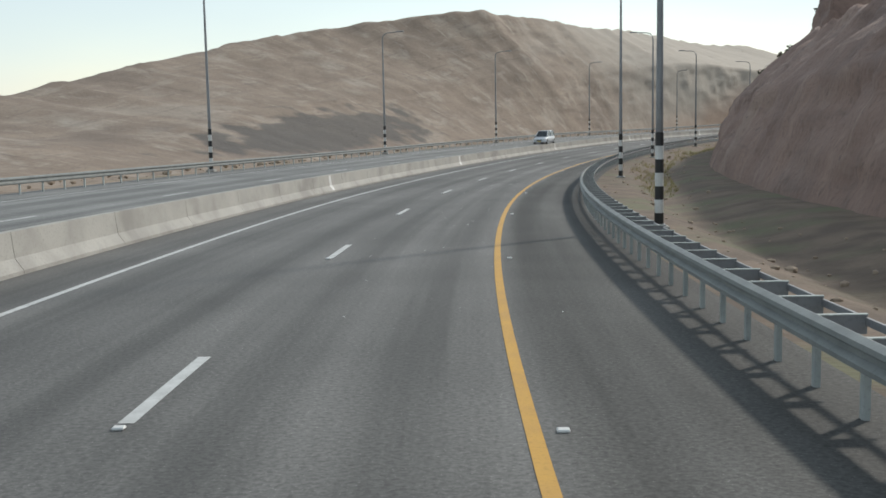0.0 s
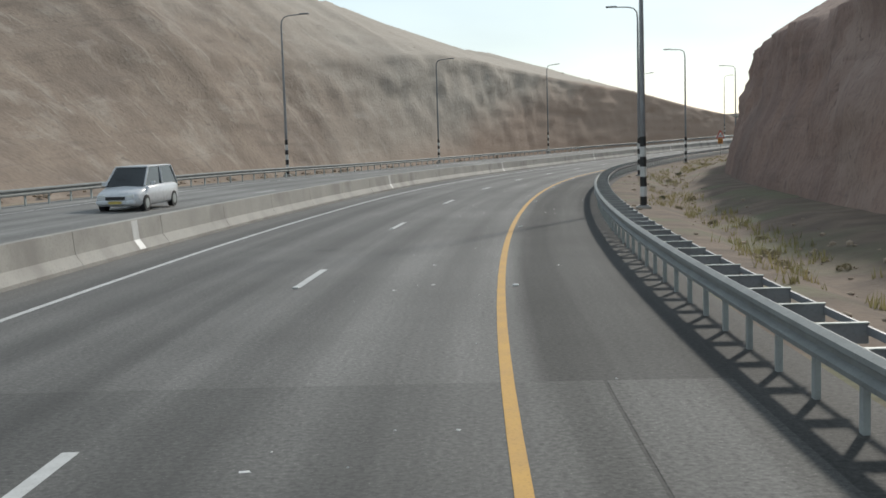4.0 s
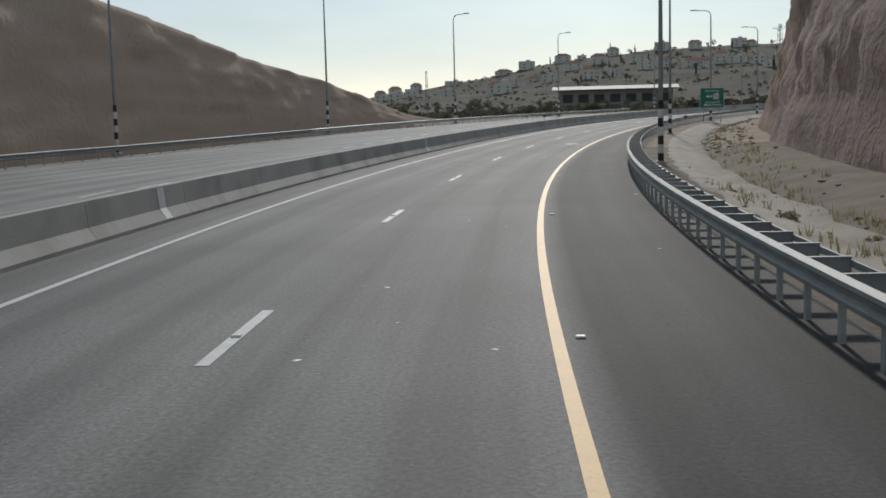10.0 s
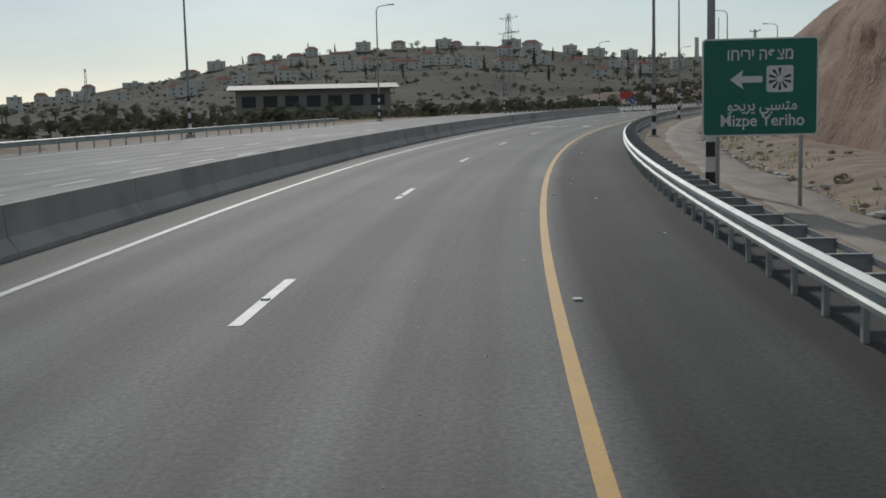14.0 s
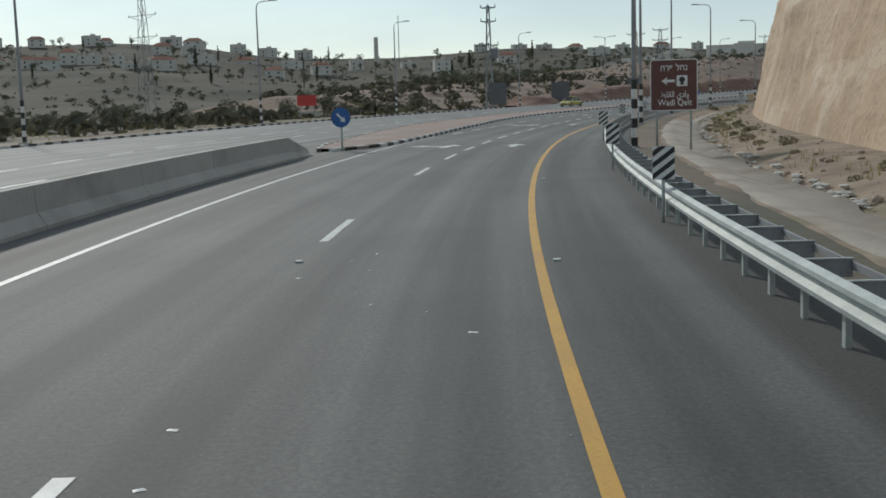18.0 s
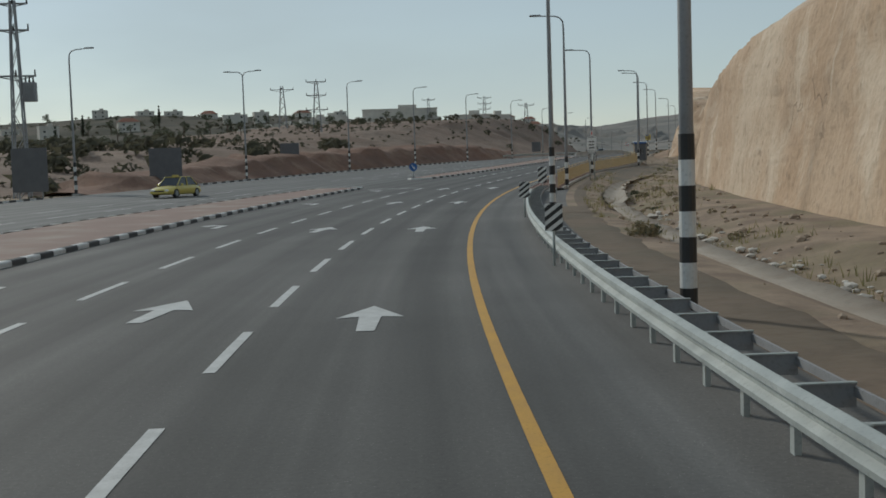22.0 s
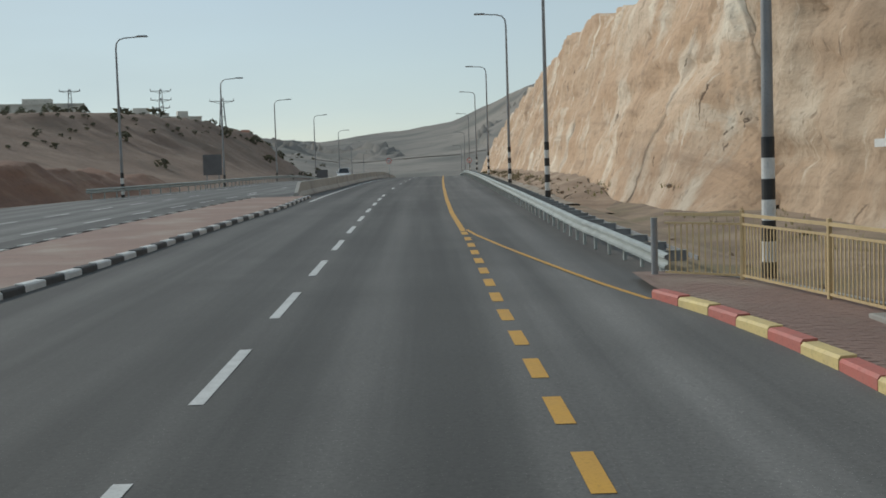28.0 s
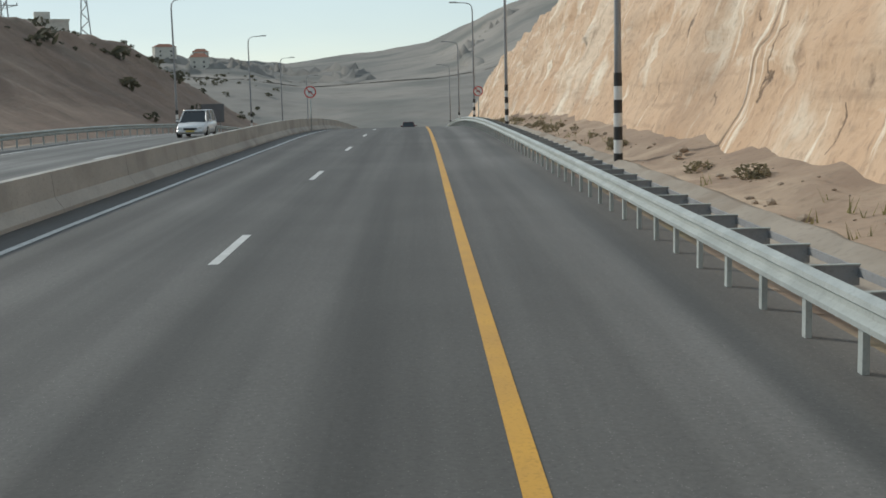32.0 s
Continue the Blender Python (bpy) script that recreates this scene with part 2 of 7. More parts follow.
    polish.inputs["From Min"].default_value, polish.inputs["From Max"].default_value = -0.45, -0.05
    polish.inputs["To Max"].default_value = 0.5
    dull = nt.nodes.new("ShaderNodeMapRange")
    dull.inputs["From Min"].default_value, dull.inputs["From Max"].default_value = 400, 560
    dull.inputs["To Min"].default_value, dull.inputs["To Max"].default_value = 0.2, 0.6
    nt.links.new(sep.outputs[1], dull.inputs["Value"])
    nt.links.new(dull.outputs[0], polish.inputs["To Min"])
    nt.links.new(sep.outputs[0], polish.inputs["Value"])
    nt.links.new(polish.outputs[0], shader.inputs["Specular IOR Level"])
    return m


def rock(name, base, streak, pale, dark, strata=0.25, scars=0.7, cracks=0.6, drawn=0.09, late=None, shaded_scar=None, relief=0.95, hazed=None):
    """Cut rock, laid out along and up the face: blotches, streaks, pale scars, stains, beds, cracks and a painted
    shaded hollow.
    """
    m = material(name, base, 0.95, second=streak, scale=0.22, fine=3.0, bump=relief, spread=0.35)
    nt = m.node_tree
    shader = nt.nodes["Principled BSDF"]
    col = shader.inputs["Base Color"].links[0].from_socket
    uv = nt.nodes.new("ShaderNodeUVMap")
    uv.uv_map = "face"

    def layer(value, lo, hi, tint, amount):
        nonlocal col
        r = nt.nodes.new("ShaderNodeMapRange")
        r.inputs["From Min"].default_value, r.inputs["From Max"].default_value, r.inputs["To Max"].default_value = lo, hi, amount
        nt.links.new(value, r.inputs["Value"])
        x = nt.nodes.new("ShaderNodeMix")
        x.data_type = 'RGBA'
        x.inputs[7].default_value = (*tint, 1)
        nt.links.new(col, x.inputs[6])
        nt.links.new(r.outputs[0], x.inputs[0])
        col = x.outputs[2]
        return r.outputs[0]

    def mapped(stretch, shift, turn=0.0):
        mp = nt.nodes.new("ShaderNodeMapping")
        mp.inputs["Scale"].default_value = stretch
        mp.inputs["Location"].default_value = (shift, shift * 3, shift * 2)
        mp.inputs["Rotation"].default_value = (0, 0, turn)
        nt.links.new(uv.outputs[0], mp.inputs["Vector"])
        return mp.outputs[0]

    for scale, stretch, turn, lo, hi, tint, amount in ((0.9 if drawn < 0.2 else 0.45, (1, drawn, 1), 0.0, 0.48, 0.7, streak, 0.8), (0.3, (1, 0.6, 1), 0.1, 0.54, 0.68, pale, scars), (1.3, (1, 0.11, 1), 0.06, 0.62, 0.675, pale, scars), (0.25, (0.5, 1.6, 1), 0.03, 0.6, 0.64, pale, scars * 0.5), (0.055, (1, 1.6, 1), 0.0, 0.52, 0.64, dark, 0.4), (0.07, (1, 1.3, 1), 0.0, 0.55, 0.65, pale, 0.4), (0.5, (0.2, 2.6, 1), 0.05, 0.55, 0.75, dark, strata), (0.7, (1, 0.25, 1), -0.1, 0.6, 0.74, dark, 0.7), (4.0, (1, 0.6, 1), 0.0, 0.56, 0.74, dark, 0.75)):
        n = nt.nodes.new("ShaderNodeTexNoise")
        n.inputs["Scale"].default_value, n.inputs["Detail"].default_value, n.inputs["Roughness"].default_value = scale, 6.0, 0.62
        nt.links.new(mapped(stretch, scale * 7 + lo * 31, turn), n.inputs["Vector"])
        layer(n.outputs[0], lo, hi, tint, amount)
    if late:
        sep = nt.nodes.new("ShaderNodeSeparateXYZ")
        nt.links.new(uv.outputs[0], sep.inputs[0])
        edge_noise = nt.nodes.new("ShaderNodeTexNoise")
        edge_noise.inputs["Scale"].default_value, edge_noise.inputs["Detail"].default_value = 0.06, 6.0
        nt.links.new(uv.outputs[0], edge_noise.inputs["Vector"])
        along = nt.nodes.new("ShaderNodeMath")
        along.operation = 'MULTIPLY_ADD'
        along.inputs[1].default_value = 60.0
        nt.links.new(edge_noise.outputs[0], along.inputs[0])
        nt.links.new(sep.outputs[0], along.inputs[2])
        leaning = nt.nodes.new("ShaderNodeMath")
        leaning.operation = 'MULTIPLY_ADD'
        leaning.inputs[1].default_value = -6.0
        nt.links.new(sep.outputs[1], leaning.inputs[0])
        nt.links.new(along.outputs[0], leaning.inputs[2])
        # pale tint paints windscreen haze; the leaning edge to the later tint bounds it
        if hazed:
            layer(along.outputs[0], hazed[0] + 30, hazed[1] + 30, hazed[2], 0.7)
        layer(leaning.outputs[0], late[0] + 30, late[1] + 30, late[2], 0.8)
    # ragged dark oval: a dark scar and its hollow's shade, painted on the face
    if shaded_scar:
        cs, cu, rs, ru = shaded_scar
        spot = nt.nodes.new("ShaderNodeMapping")
        spot.inputs["Scale"].default_value = (1 / rs, 1 / ru, 0)
        spot.inputs["Location"].default_value = (-cs / rs, -cu / ru, 0)
        nt.links.new(uv.outputs[0], spot.inputs["Vector"])
        far = nt.nodes.new("ShaderNodeVectorMath")
        far.operation = 'LENGTH'
        nt.links.new(spot.outputs[0], far.inputs[0])
        ragged = nt.nodes.new("ShaderNodeTexNoise")
        ragged.inputs["Scale"].default_value, ragged.inputs["Detail"].default_value = 0.22, 6.0
        nt.links.new(uv.outputs[0], ragged.inputs["Vector"])
        rim = nt.nodes.new("ShaderNodeMath")
        rim.operation = 'MULTIPLY_ADD'
        rim.inputs[1].default_value = 2.2
        nt.links.new(ragged.outputs[0], rim.inputs[0])
        nt.links.new(far.outputs["Value"], rim.inputs[2])
        layer(rim.outputs[0], 2.1, 1.85, (0.085, 0.078, 0.072), 0.8)
    wob = nt.nodes.new("ShaderNodeTexNoise")
    wob.inputs["Scale"].default_value, wob.inputs["Detail"].default_value = 0.8, 4.0
    nt.links.new(uv.outputs[0], wob.inputs["Vector"])
    bent = nt.nodes.new("ShaderNodeVectorMath")
    bent.operation = 'MULTIPLY_ADD'
    bent.inputs[1].default_value = (0.5, 0.5, 0)
    nt.links.new(wob.outputs["Color"], bent.inputs[0])
    nt.links.new(mapped((0.22, 0.075, 1), 3.0, 0.2), bent.inputs[2])
    cell = nt.nodes.new("ShaderNodeTexVoronoi")
    cell.feature = 'DISTANCE_TO_EDGE'
    cell.inputs["Scale"].default_value = 1.0
    nt.links.new(bent.outputs[0], cell.inputs["Vector"])
    flip = nt.nodes.new("ShaderNodeMath")
    flip.operation = 'SUBTRACT'
    flip.inputs[0].default_value = 1.0
    nt.links.new(cell.outputs["Distance"], flip.inputs[1])
    spare = nt.nodes.new("ShaderNodeTexNoise")
    spare.inputs["Scale"].default_value = 0.35
    nt.links.new(uv.outputs[0], spare.inputs["Vector"])
    some = nt.nodes.new("ShaderNodeMapRange")
    some.inputs["From Min"].default_value, some.inputs["From Max"].default_value = 0.45, 0.6
    nt.links.new(spare.outputs[0], some.inputs["Value"])
    kept = nt.nodes.new("ShaderNodeMath")
    kept.operation = 'MULTIPLY'
    nt.links.new(flip.outputs[0], kept.inputs[0])
    nt.links.new(some.outputs[0], kept.inputs[1])
    gap = layer(kept.outputs[0], 0.985, 1.0, tuple(c * 0.6 for c in dark), cracks)
    nt.links.new(col, shader.inputs["Base Color"])
    old = shader.inputs["Normal"].links[0].from_socket
    bp = nt.nodes.new("ShaderNodeBump")
    bp.invert = True
    bp.inputs["Strength"].default_value, bp.inputs["Distance"].default_value = 0.5, 0.15
    nt.links.new(gap, bp.inputs["Height"])
    nt.links.new(old, bp.inputs["Normal"])
    nt.links.new(bp.outputs[0], shader.inputs["Normal"])
    return m


ASPHALT = asphalt("asphalt", (0.103, 0.1, 0.094), 0.42)
ASPHALT_PATCH = asphalt("repair_asphalt", (0.08, 0.078, 0.073), 0.85)
PAINT_WHITE = material("road_paint_white", (0.62, 0.62, 0.6), 0.6, second=(0.45, 0.45, 0.43), scale=4, fine=30, bump=0.05)
PAINT_YELLOW = material("road_paint_yellow", (0.62, 0.33, 0.035), 0.6, second=(0.5, 0.27, 0.05), scale=1.5, fine=30, bump=0.05)
CONCRETE = material("concrete", (0.45, 0.43, 0.39), 0.85, second=(0.34, 0.325, 0.295), scale=0.6, fine=18, bump=0.12, third=(0.28, 0.265, 0.24), third_scale=0.5)
STEEL = material("galvanised_steel", (0.46, 0.49, 0.47), 0.6, 0.25, second=(0.3, 0.325, 0.315), scale=2, fine=25, bump=0.03)
# darker copy of STEEL: shade on the first rails' road face, put into colour
STEEL_SHADED = material("weathered_steel", (0.27, 0.285, 0.275), 0.65, 0.2, second=(0.19, 0.2, 0.195), scale=2, fine=25, bump=0.03)
STEEL_DARK = material("weathered_steel", (0.32, 0.325, 0.33), 0.6, 0.3, second=(0.25, 0.25, 0.255), scale=2, fine=25, bump=0.03)
PAINT_BLACK = material("black_paint", (0.02, 0.02, 0.022), 0.55, second=(0.035, 0.033, 0.03), scale=3, fine=30, bump=0.03)
BAND_WHITE = material("white_band_paint", (0.72, 0.72, 0.7), 0.55, second=(0.58, 0.57, 0.54), scale=3, fine=20, bump=0.03)
EARTH = material("dry_earth", (0.33, 0.25, 0.18), 0.95, second=(0.2, 0.145, 0.105), scale=0.7, fine=7, bump=0.8, spread=0.25, third=(0.2, 0.17, 0.1), third_scale=0.3)
EARTH_DARK = material("grassy_earth", (0.19, 0.138, 0.1), 0.95, second=(0.115, 0.083, 0.06), scale=0.7, fine=7, bump=0.8, spread=0.25, third=(0.14, 0.135, 0.075), third_scale=0.3)
EARTH_RED = material("red_earth", (0.36, 0.265, 0.19), 0.95, second=(0.25, 0.175, 0.125), scale=0.7, fine=5, bump=0.6, third=(0.42, 0.32, 0.23), third_scale=0.4)
FAR_HILL = material("far_hillside", (0.125, 0.108, 0.085), 0.95, second=(0.085, 0.078, 0.062), scale=0.012, fine=0.12, bump=0.3, spread=0.3, third=(0.06, 0.062, 0.045), third_scale=0.02)
# pale tan desert hills, lightened further to stand in for distance haze
FAR_HILL_PALE = material("far_desert_hills", (0.3, 0.275, 0.245), 0.95, second=(0.21, 0.2, 0.185), scale=0.006, fine=0.08, bump=0.4, spread=0.25, third=(0.17, 0.17, 0.155), third_scale=0.012)
for dull in (FAR_HILL, FAR_HILL_PALE):
    dull.node_tree.nodes["Principled BSDF"].inputs["Specular IOR Level"].default_value = 0.1
SCRUBLAND = material("scrubland_earth", (0.19, 0.14, 0.1), 0.95, second=(0.12, 0.1, 0.07), scale=0.15, fine=2, bump=0.5, spread=0.3, third=(0.09, 0.088, 0.06), third_scale=0.08)
PAINT_KERB_RED = material("red_kerb_paint", (0.5, 0.13, 0.1), 0.6, second=(0.42, 0.16, 0.13), scale=3, fine=20, bump=0.05)
PAINT_KERB_YELLOW = material("yellow_kerb_paint", (0.68, 0.53, 0.22), 0.6, second=(0.56, 0.44, 0.22), scale=3, fine=20, bump=0.05)
PAINT_KERB_BLACK = material("faded_black_kerb_paint", (0.055, 0.055, 0.055), 0.75, second=(0.09, 0.088, 0.085), scale=2, fine=20, bump=0.05)
PAVING_RED = material("red_paving", (0.3, 0.2, 0.165), 0.9, second=(0.23, 0.155, 0.13), scale=0.8, fine=14, bump=0.15, third=(0.34, 0.27, 0.22), third_scale=0.4)
MORTAR = material("paving_joints", (0.27, 0.19, 0.155), 0.95, scale=2, fine=30)
FENCE_TAN = material("tan_fence_paint", (0.6, 0.45, 0.24), 0.5, second=(0.5, 0.37, 0.2), scale=2, fine=20, bump=0.03)
SIGN_WHITE = material("white_sign_sheet", (0.75, 0.75, 0.73), 0.45, second=(0.65, 0.65, 0.62), scale=2, fine=12, bump=0.02)
SIGN_GREEN = material("green_sign_sheet", (0.008, 0.17, 0.11), 0.45, second=(0.01, 0.14, 0.1), scale=2, fine=12, bump=0.02)
SIGN_BROWN = material("brown_sign_sheet", (0.13, 0.05, 0.04), 0.45, second=(0.11, 0.045, 0.035), scale=2, fine=12, bump=0.02)
SIGN_RED = material("red_sign_sheet", (0.6, 0.05, 0.04), 0.45, second=(0.5, 0.05, 0.04), scale=2, fine=12, bump=0.02)
SIGN_BLUE = material("blue_sign_sheet", (0.03, 0.12, 0.35), 0.45, second=(0.03, 0.1, 0.28), scale=2, fine=12, bump=0.02)
SIGN_ORANGE = material("orange_sign_sheet", (0.75, 0.3, 0.04), 0.45, second=(0.65, 0.26, 0.04), scale=2, fine=12, bump=0.02)
SIGN_YELLOW = material("yellow_sign_sheet", (0.6, 0.45, 0.12), 0.45, second=(0.5, 0.38, 0.1), scale=2, fine=12, bump=0.02)
SHELTER_GREY = material("grey_metal_panel", (0.13, 0.13, 0.135), 0.5, second=(0.1, 0.1, 0.105), scale=1.5, fine=15, bump=0.03)
SHELTER_TAN = material("tan_metal", (0.5, 0.33, 0.16), 0.5, second=(0.42, 0.28, 0.14), scale=2, fine=15, bump=0.03)
CONCRETE_PALE = material("pale_concrete", (0.38, 0.335, 0.28), 0.9, second=(0.28, 0.24, 0.195), scale=0.7, fine=8, bump=0.3, third=(0.24, 0.19, 0.145), third_scale=0.4)
ASPHALT_OLD = asphalt("worn_asphalt", (0.16, 0.158, 0.15), 1.0)
ROCK_BUFF = rock("buff_rock", (0.58, 0.42, 0.29), (0.52, 0.345, 0.22), (0.76, 0.67, 0.54), (0.21, 0.14, 0.095), 0.5, 0.95, 0.9, 0.3)
ROCK_RED = rock("red_brown_rock", (0.3, 0.2, 0.16), (0.22, 0.145, 0.12), (0.38, 0.29, 0.24), (0.115, 0.08, 0.07), 0.5, 0.35, 0.5, 0.35)
ROCK_TAN = rock("tan_rock", (0.52, 0.385, 0.27), (0.46, 0.32, 0.21), (0.66, 0.56, 0.44), (0.25, 0.17, 0.11), 0.4, 0.6, 0.5, 0.5)

# brown slope turning red; the last, pale tint is haze put into the colour
ROCK_LEFT = rock("grey_brown_slope", (0.3, 0.232, 0.177), (0.21, 0.158, 0.12), (0.4, 0.345, 0.285), (0.13, 0.1, 0.082), 0.5, 0.6, 0.35, 0.4, (208, 244, (0.37, 0.26, 0.195)), (131, 11, 27, 6.5), 0.8, (215, 250, (0.5, 0.44, 0.37)))
ROCK_BROWN = rock("brown_earth_rock", (0.3, 0.195, 0.135), (0.24, 0.145, 0.1), (0.4, 0.31, 0.235), (0.14, 0.095, 0.068), 0.4, 0.45, 0.4, 0.3)
HILL_SCRUB = rock("scrubby_hillside", (0.26, 0.195, 0.138), (0.17, 0.13, 0.092), (0.36, 0.29, 0.215), (0.115, 0.1, 0.07), 0.35, 0.5, 0.15, 0.6)
ROCK_GULLY = rock("gullied_tan_rock", (0.5, 0.37, 0.26), (0.4, 0.275, 0.18), (0.64, 0.54, 0.42), (0.2, 0.14, 0.095), 0.55, 0.75, 0.7, 0.3)
BANK_RED = rock("red_earth_bank", (0.235, 0.13, 0.088), (0.17, 0.095, 0.066), (0.33, 0.23, 0.165), (0.1, 0.065, 0.048), 0.3, 0.5, 0.3, 0.5)
HILL_RED = rock("red_brown_hillside", (0.24, 0.165, 0.12), (0.18, 0.12, 0.088), (0.28, 0.21, 0.155), (0.09, 0.07, 0.05), 0.35, 0.5, 0.2, 0.6)
CAR_GLASS = material("dark_glass", (0.03, 0.035, 0.04), 0.12, second=(0.025, 0.03, 0.035), scale=2, fine=10, bump=0.0)
CAR_WHITE = material("white_car_paint", (0.68, 0.69, 0.7), 0.25, second=(0.62, 0.63, 0.64), scale=1, fine=8, bump=0.0)
CAR_YELLOW = material("yellow_car_paint", (0.62, 0.5, 0.12), 0.25, second=(0.55, 0.45, 0.12), scale=1, fine=8, bump=0.0)
CAR_RED = material("dark_red_car_paint", (0.1, 0.015, 0.02), 0.25, second=(0.08, 0.012, 0.016), scale=1, fine=8, bump=0.0)
CHUTE_STONE = material("chute_stone", (0.66, 0.62, 0.56), 0.9, second=(0.5, 0.47, 0.42), scale=2.5, fine=12, bump=0.3, third=(0.35, 0.32, 0.28), third_scale=2.0)
BARK = material("bark", (0.12, 0.085, 0.06), 0.95, scale=4, fine=20)
def leafy(m):
    """Lets some light through the leaves."""
    nt = m.node_tree
    shader = nt.nodes["Principled BSDF"]
    thin = nt.nodes.new("ShaderNodeBsdfTranslucent")
    both = nt.nodes.new("ShaderNodeMixShader")
    both.inputs[0].default_value = 0.45
    nt.links.new(shader.inputs["Base Color"].links[0].from_socket, thin.inputs["Color"])
    nt.links.new(shader.outputs[0], both.inputs[1])
    nt.links.new(thin.outputs[0], both.inputs[2])
    nt.links.new(both.outputs[0], nt.nodes["Material Output"].inputs["Surface"])


SCRUB = material("dusty_scrub", (0.125, 0.115, 0.078), 0.9, second=(0.085, 0.084, 0.056), scale=0.1, fine=3, bump=0.0)
FOLIAGE = material("dusty_foliage", (0.12, 0.13, 0.085), 0.85, second=(0.085, 0.095, 0.06), scale=0.8, fine=6, bump=0.0)
FOLIAGE_DARK = material("dark_foliage", (0.075, 0.09, 0.06), 0.85, second=(0.06, 0.07, 0.045), scale=0.8, fine=6, bump=0.0)
DRY_LEAF = material("dry_shrub", (0.26, 0.22, 0.14), 0.9, second=(0.18, 0.16, 0.1), scale=1.5, fine=8, bump=0.0)
DRY_GRASS = material("dry_grass", (0.34, 0.28, 0.14), 0.9, second=(0.2, 0.2, 0.09), scale=0.3, fine=4, bump=0.0)
STONE = material("loose_stone", (0.4, 0.32, 0.24), 0.95, second=(0.28, 0.21, 0.155), scale=1.2, fine=9, bump=0.2)
WALL_PALE = material("pale_stone_wall", (0.6, 0.56, 0.5), 0.9, second=(0.48, 0.45, 0.4), scale=0.3, fine=2, bump=0.0)
ROOF_RED = material("red_roof_tile", (0.3, 0.13, 0.08), 0.85, second=(0.24, 0.11, 0.075), scale=0.5, fine=3, bump=0.0)
ROOF_PALE = material("pale_metal_roof", (0.38, 0.355, 0.33), 0.7, second=(0.3, 0.285, 0.265), scale=0.3, fine=2, bump=0.0)
SHED_WALL = material("shed_wall", (0.28, 0.25, 0.21), 0.9, second=(0.22, 0.195, 0.165), scale=0.4, fine=3, bump=0.0)
for leaf in (SCRUB, FOLIAGE, FOLIAGE_DARK, DRY_LEAF, DRY_GRASS):
    leafy(leaf)



# ---- mesh helpers ----
def link_mesh(name, verts, faces, mat, smooth_faces=False, parent=None):
    me = bpy.data.meshes.new(name)
    me.from_pydata([tuple(v) for v in verts], [], faces)
    if not isinstance(mat, (list, tuple)):
        mat = [mat]
    for m in mat:
        me.materials.append(m)
    if smooth_faces:
        me.polygons.foreach_set("use_smooth", [True] * len(me.polygons))
    me.update()
    ob = new(name, me)
    if parent:
        ob.parent = parent
    return ob


def part(name, bm, mat, parent=None, label="", smooth_faces=False):
    me = bpy.data.meshes.new(name)
    bm.to_mesh(me)
    bm.free()
    me.materials.append(mat)
    if smooth_faces:
        me.polygons.foreach_set("use_smooth", [True] * len(me.polygons))
    ob = new(name, me)
    if parent:
        ob.parent = parent
    return tagged(ob, label) if label else ob


def share(ob, m, parent):
    """Another object on ob's mesh, at the pose m."""
    o = new(ob.name.split(".")[0], ob.data)
    o.matrix_world = m
    o.parent = parent
    return o


def grid(name, rows, mat, smooth_faces=True, parent=None, close=False):
    """A sheet through rows of points, all equally long."""
    n = len(rows[0])
    verts = [p for r in rows for p in r]
    faces = []
    for i in range(len(rows) - 1):
        for j in range(n - 1 + (1 if close else 0)):
            k = (j + 1) % n
            faces.append((i * n + j, i * n + k, (i + 1) * n + k, (i + 1) * n + j))
    return link_mesh(name, verts, faces, mat, smooth_faces, parent)


def box(bm, sx, sy, sz, m=None, bevel=0.0):
    g = bmesh.ops.create_cube(bm, size=1.0, matrix=(m or Matrix()) @ Matrix.Diagonal((sx, sy, sz, 1)))
    if bevel:
        bmesh.ops.bevel(bm, geom=list({e for v in g["verts"] for e in v.link_edges}), offset=bevel, segments=1, affect='EDGES')
    return bm


def tube(bm, points, radii, sides=10, cap=True):
    """A tapered tube along points."""
    pts = [Vector(p) for p in points]
    rings = []
    for i, p in enumerate(pts):
        way = (pts[min(i + 1, len(pts) - 1)] - pts[max(i - 1, 0)]).normalized()
        side = way.cross(Vector((0.31, 0.95, 0.05))).normalized()
        other = way.cross(side)
        r = radii[i] if isinstance(radii, (list, tuple)) else radii
        rings.append([bm.verts.new(p + side * (r * math.cos(a)) + other * (r * math.sin(a))) for a in [2 * math.pi * k / sides for k in range(sides)]])
    for a, b in zip(rings[:-1], rings[1:]):
        for k in range(sides):
            bm.faces.new((a[k], a[(k + 1) % sides], b[(k + 1) % sides], b[k]))
    if cap:
        bm.faces.new(rings[0][::-1])
        bm.faces.new(rings[-1])
    return bm


def ribbon(name, s0, s1, step, lats, mat, dz=0.0, parent=None, smooth_faces=True):
    """A sheet along the road; lats gives (lat, z) pairs at s."""
    n = max(1, round((s1 - s0) / step))
    rows = []
    for i in range(n + 1):
        s = s0 + (s1 - s0) * i / n
        rows.append([(s, l, z + dz) for l, z in lats(s)])
    ob = grid(name, [[at(*p) for p in r] for r in rows], mat, smooth_faces, parent)
    flat_uv = np.array([(p[1], p[0]) for r in rows for p in r])
    layer = ob.data.uv_layers.new(name="road")
    idx = np.zeros(len(ob.data.loops), dtype=np.int32)
    ob.data.loops.foreach_get("vertex_index", idx)
    layer.data.foreach_set("uv", flat_uv[idx].ravel().astype(np.float32))
    return ob


def empty(name, m, label, category, group="", kind=""):
    ob = new(name)
    ob.matrix_world = m
    ob.empty_display_size = 0.3
    return tagged(ob, label, category, group, kind)


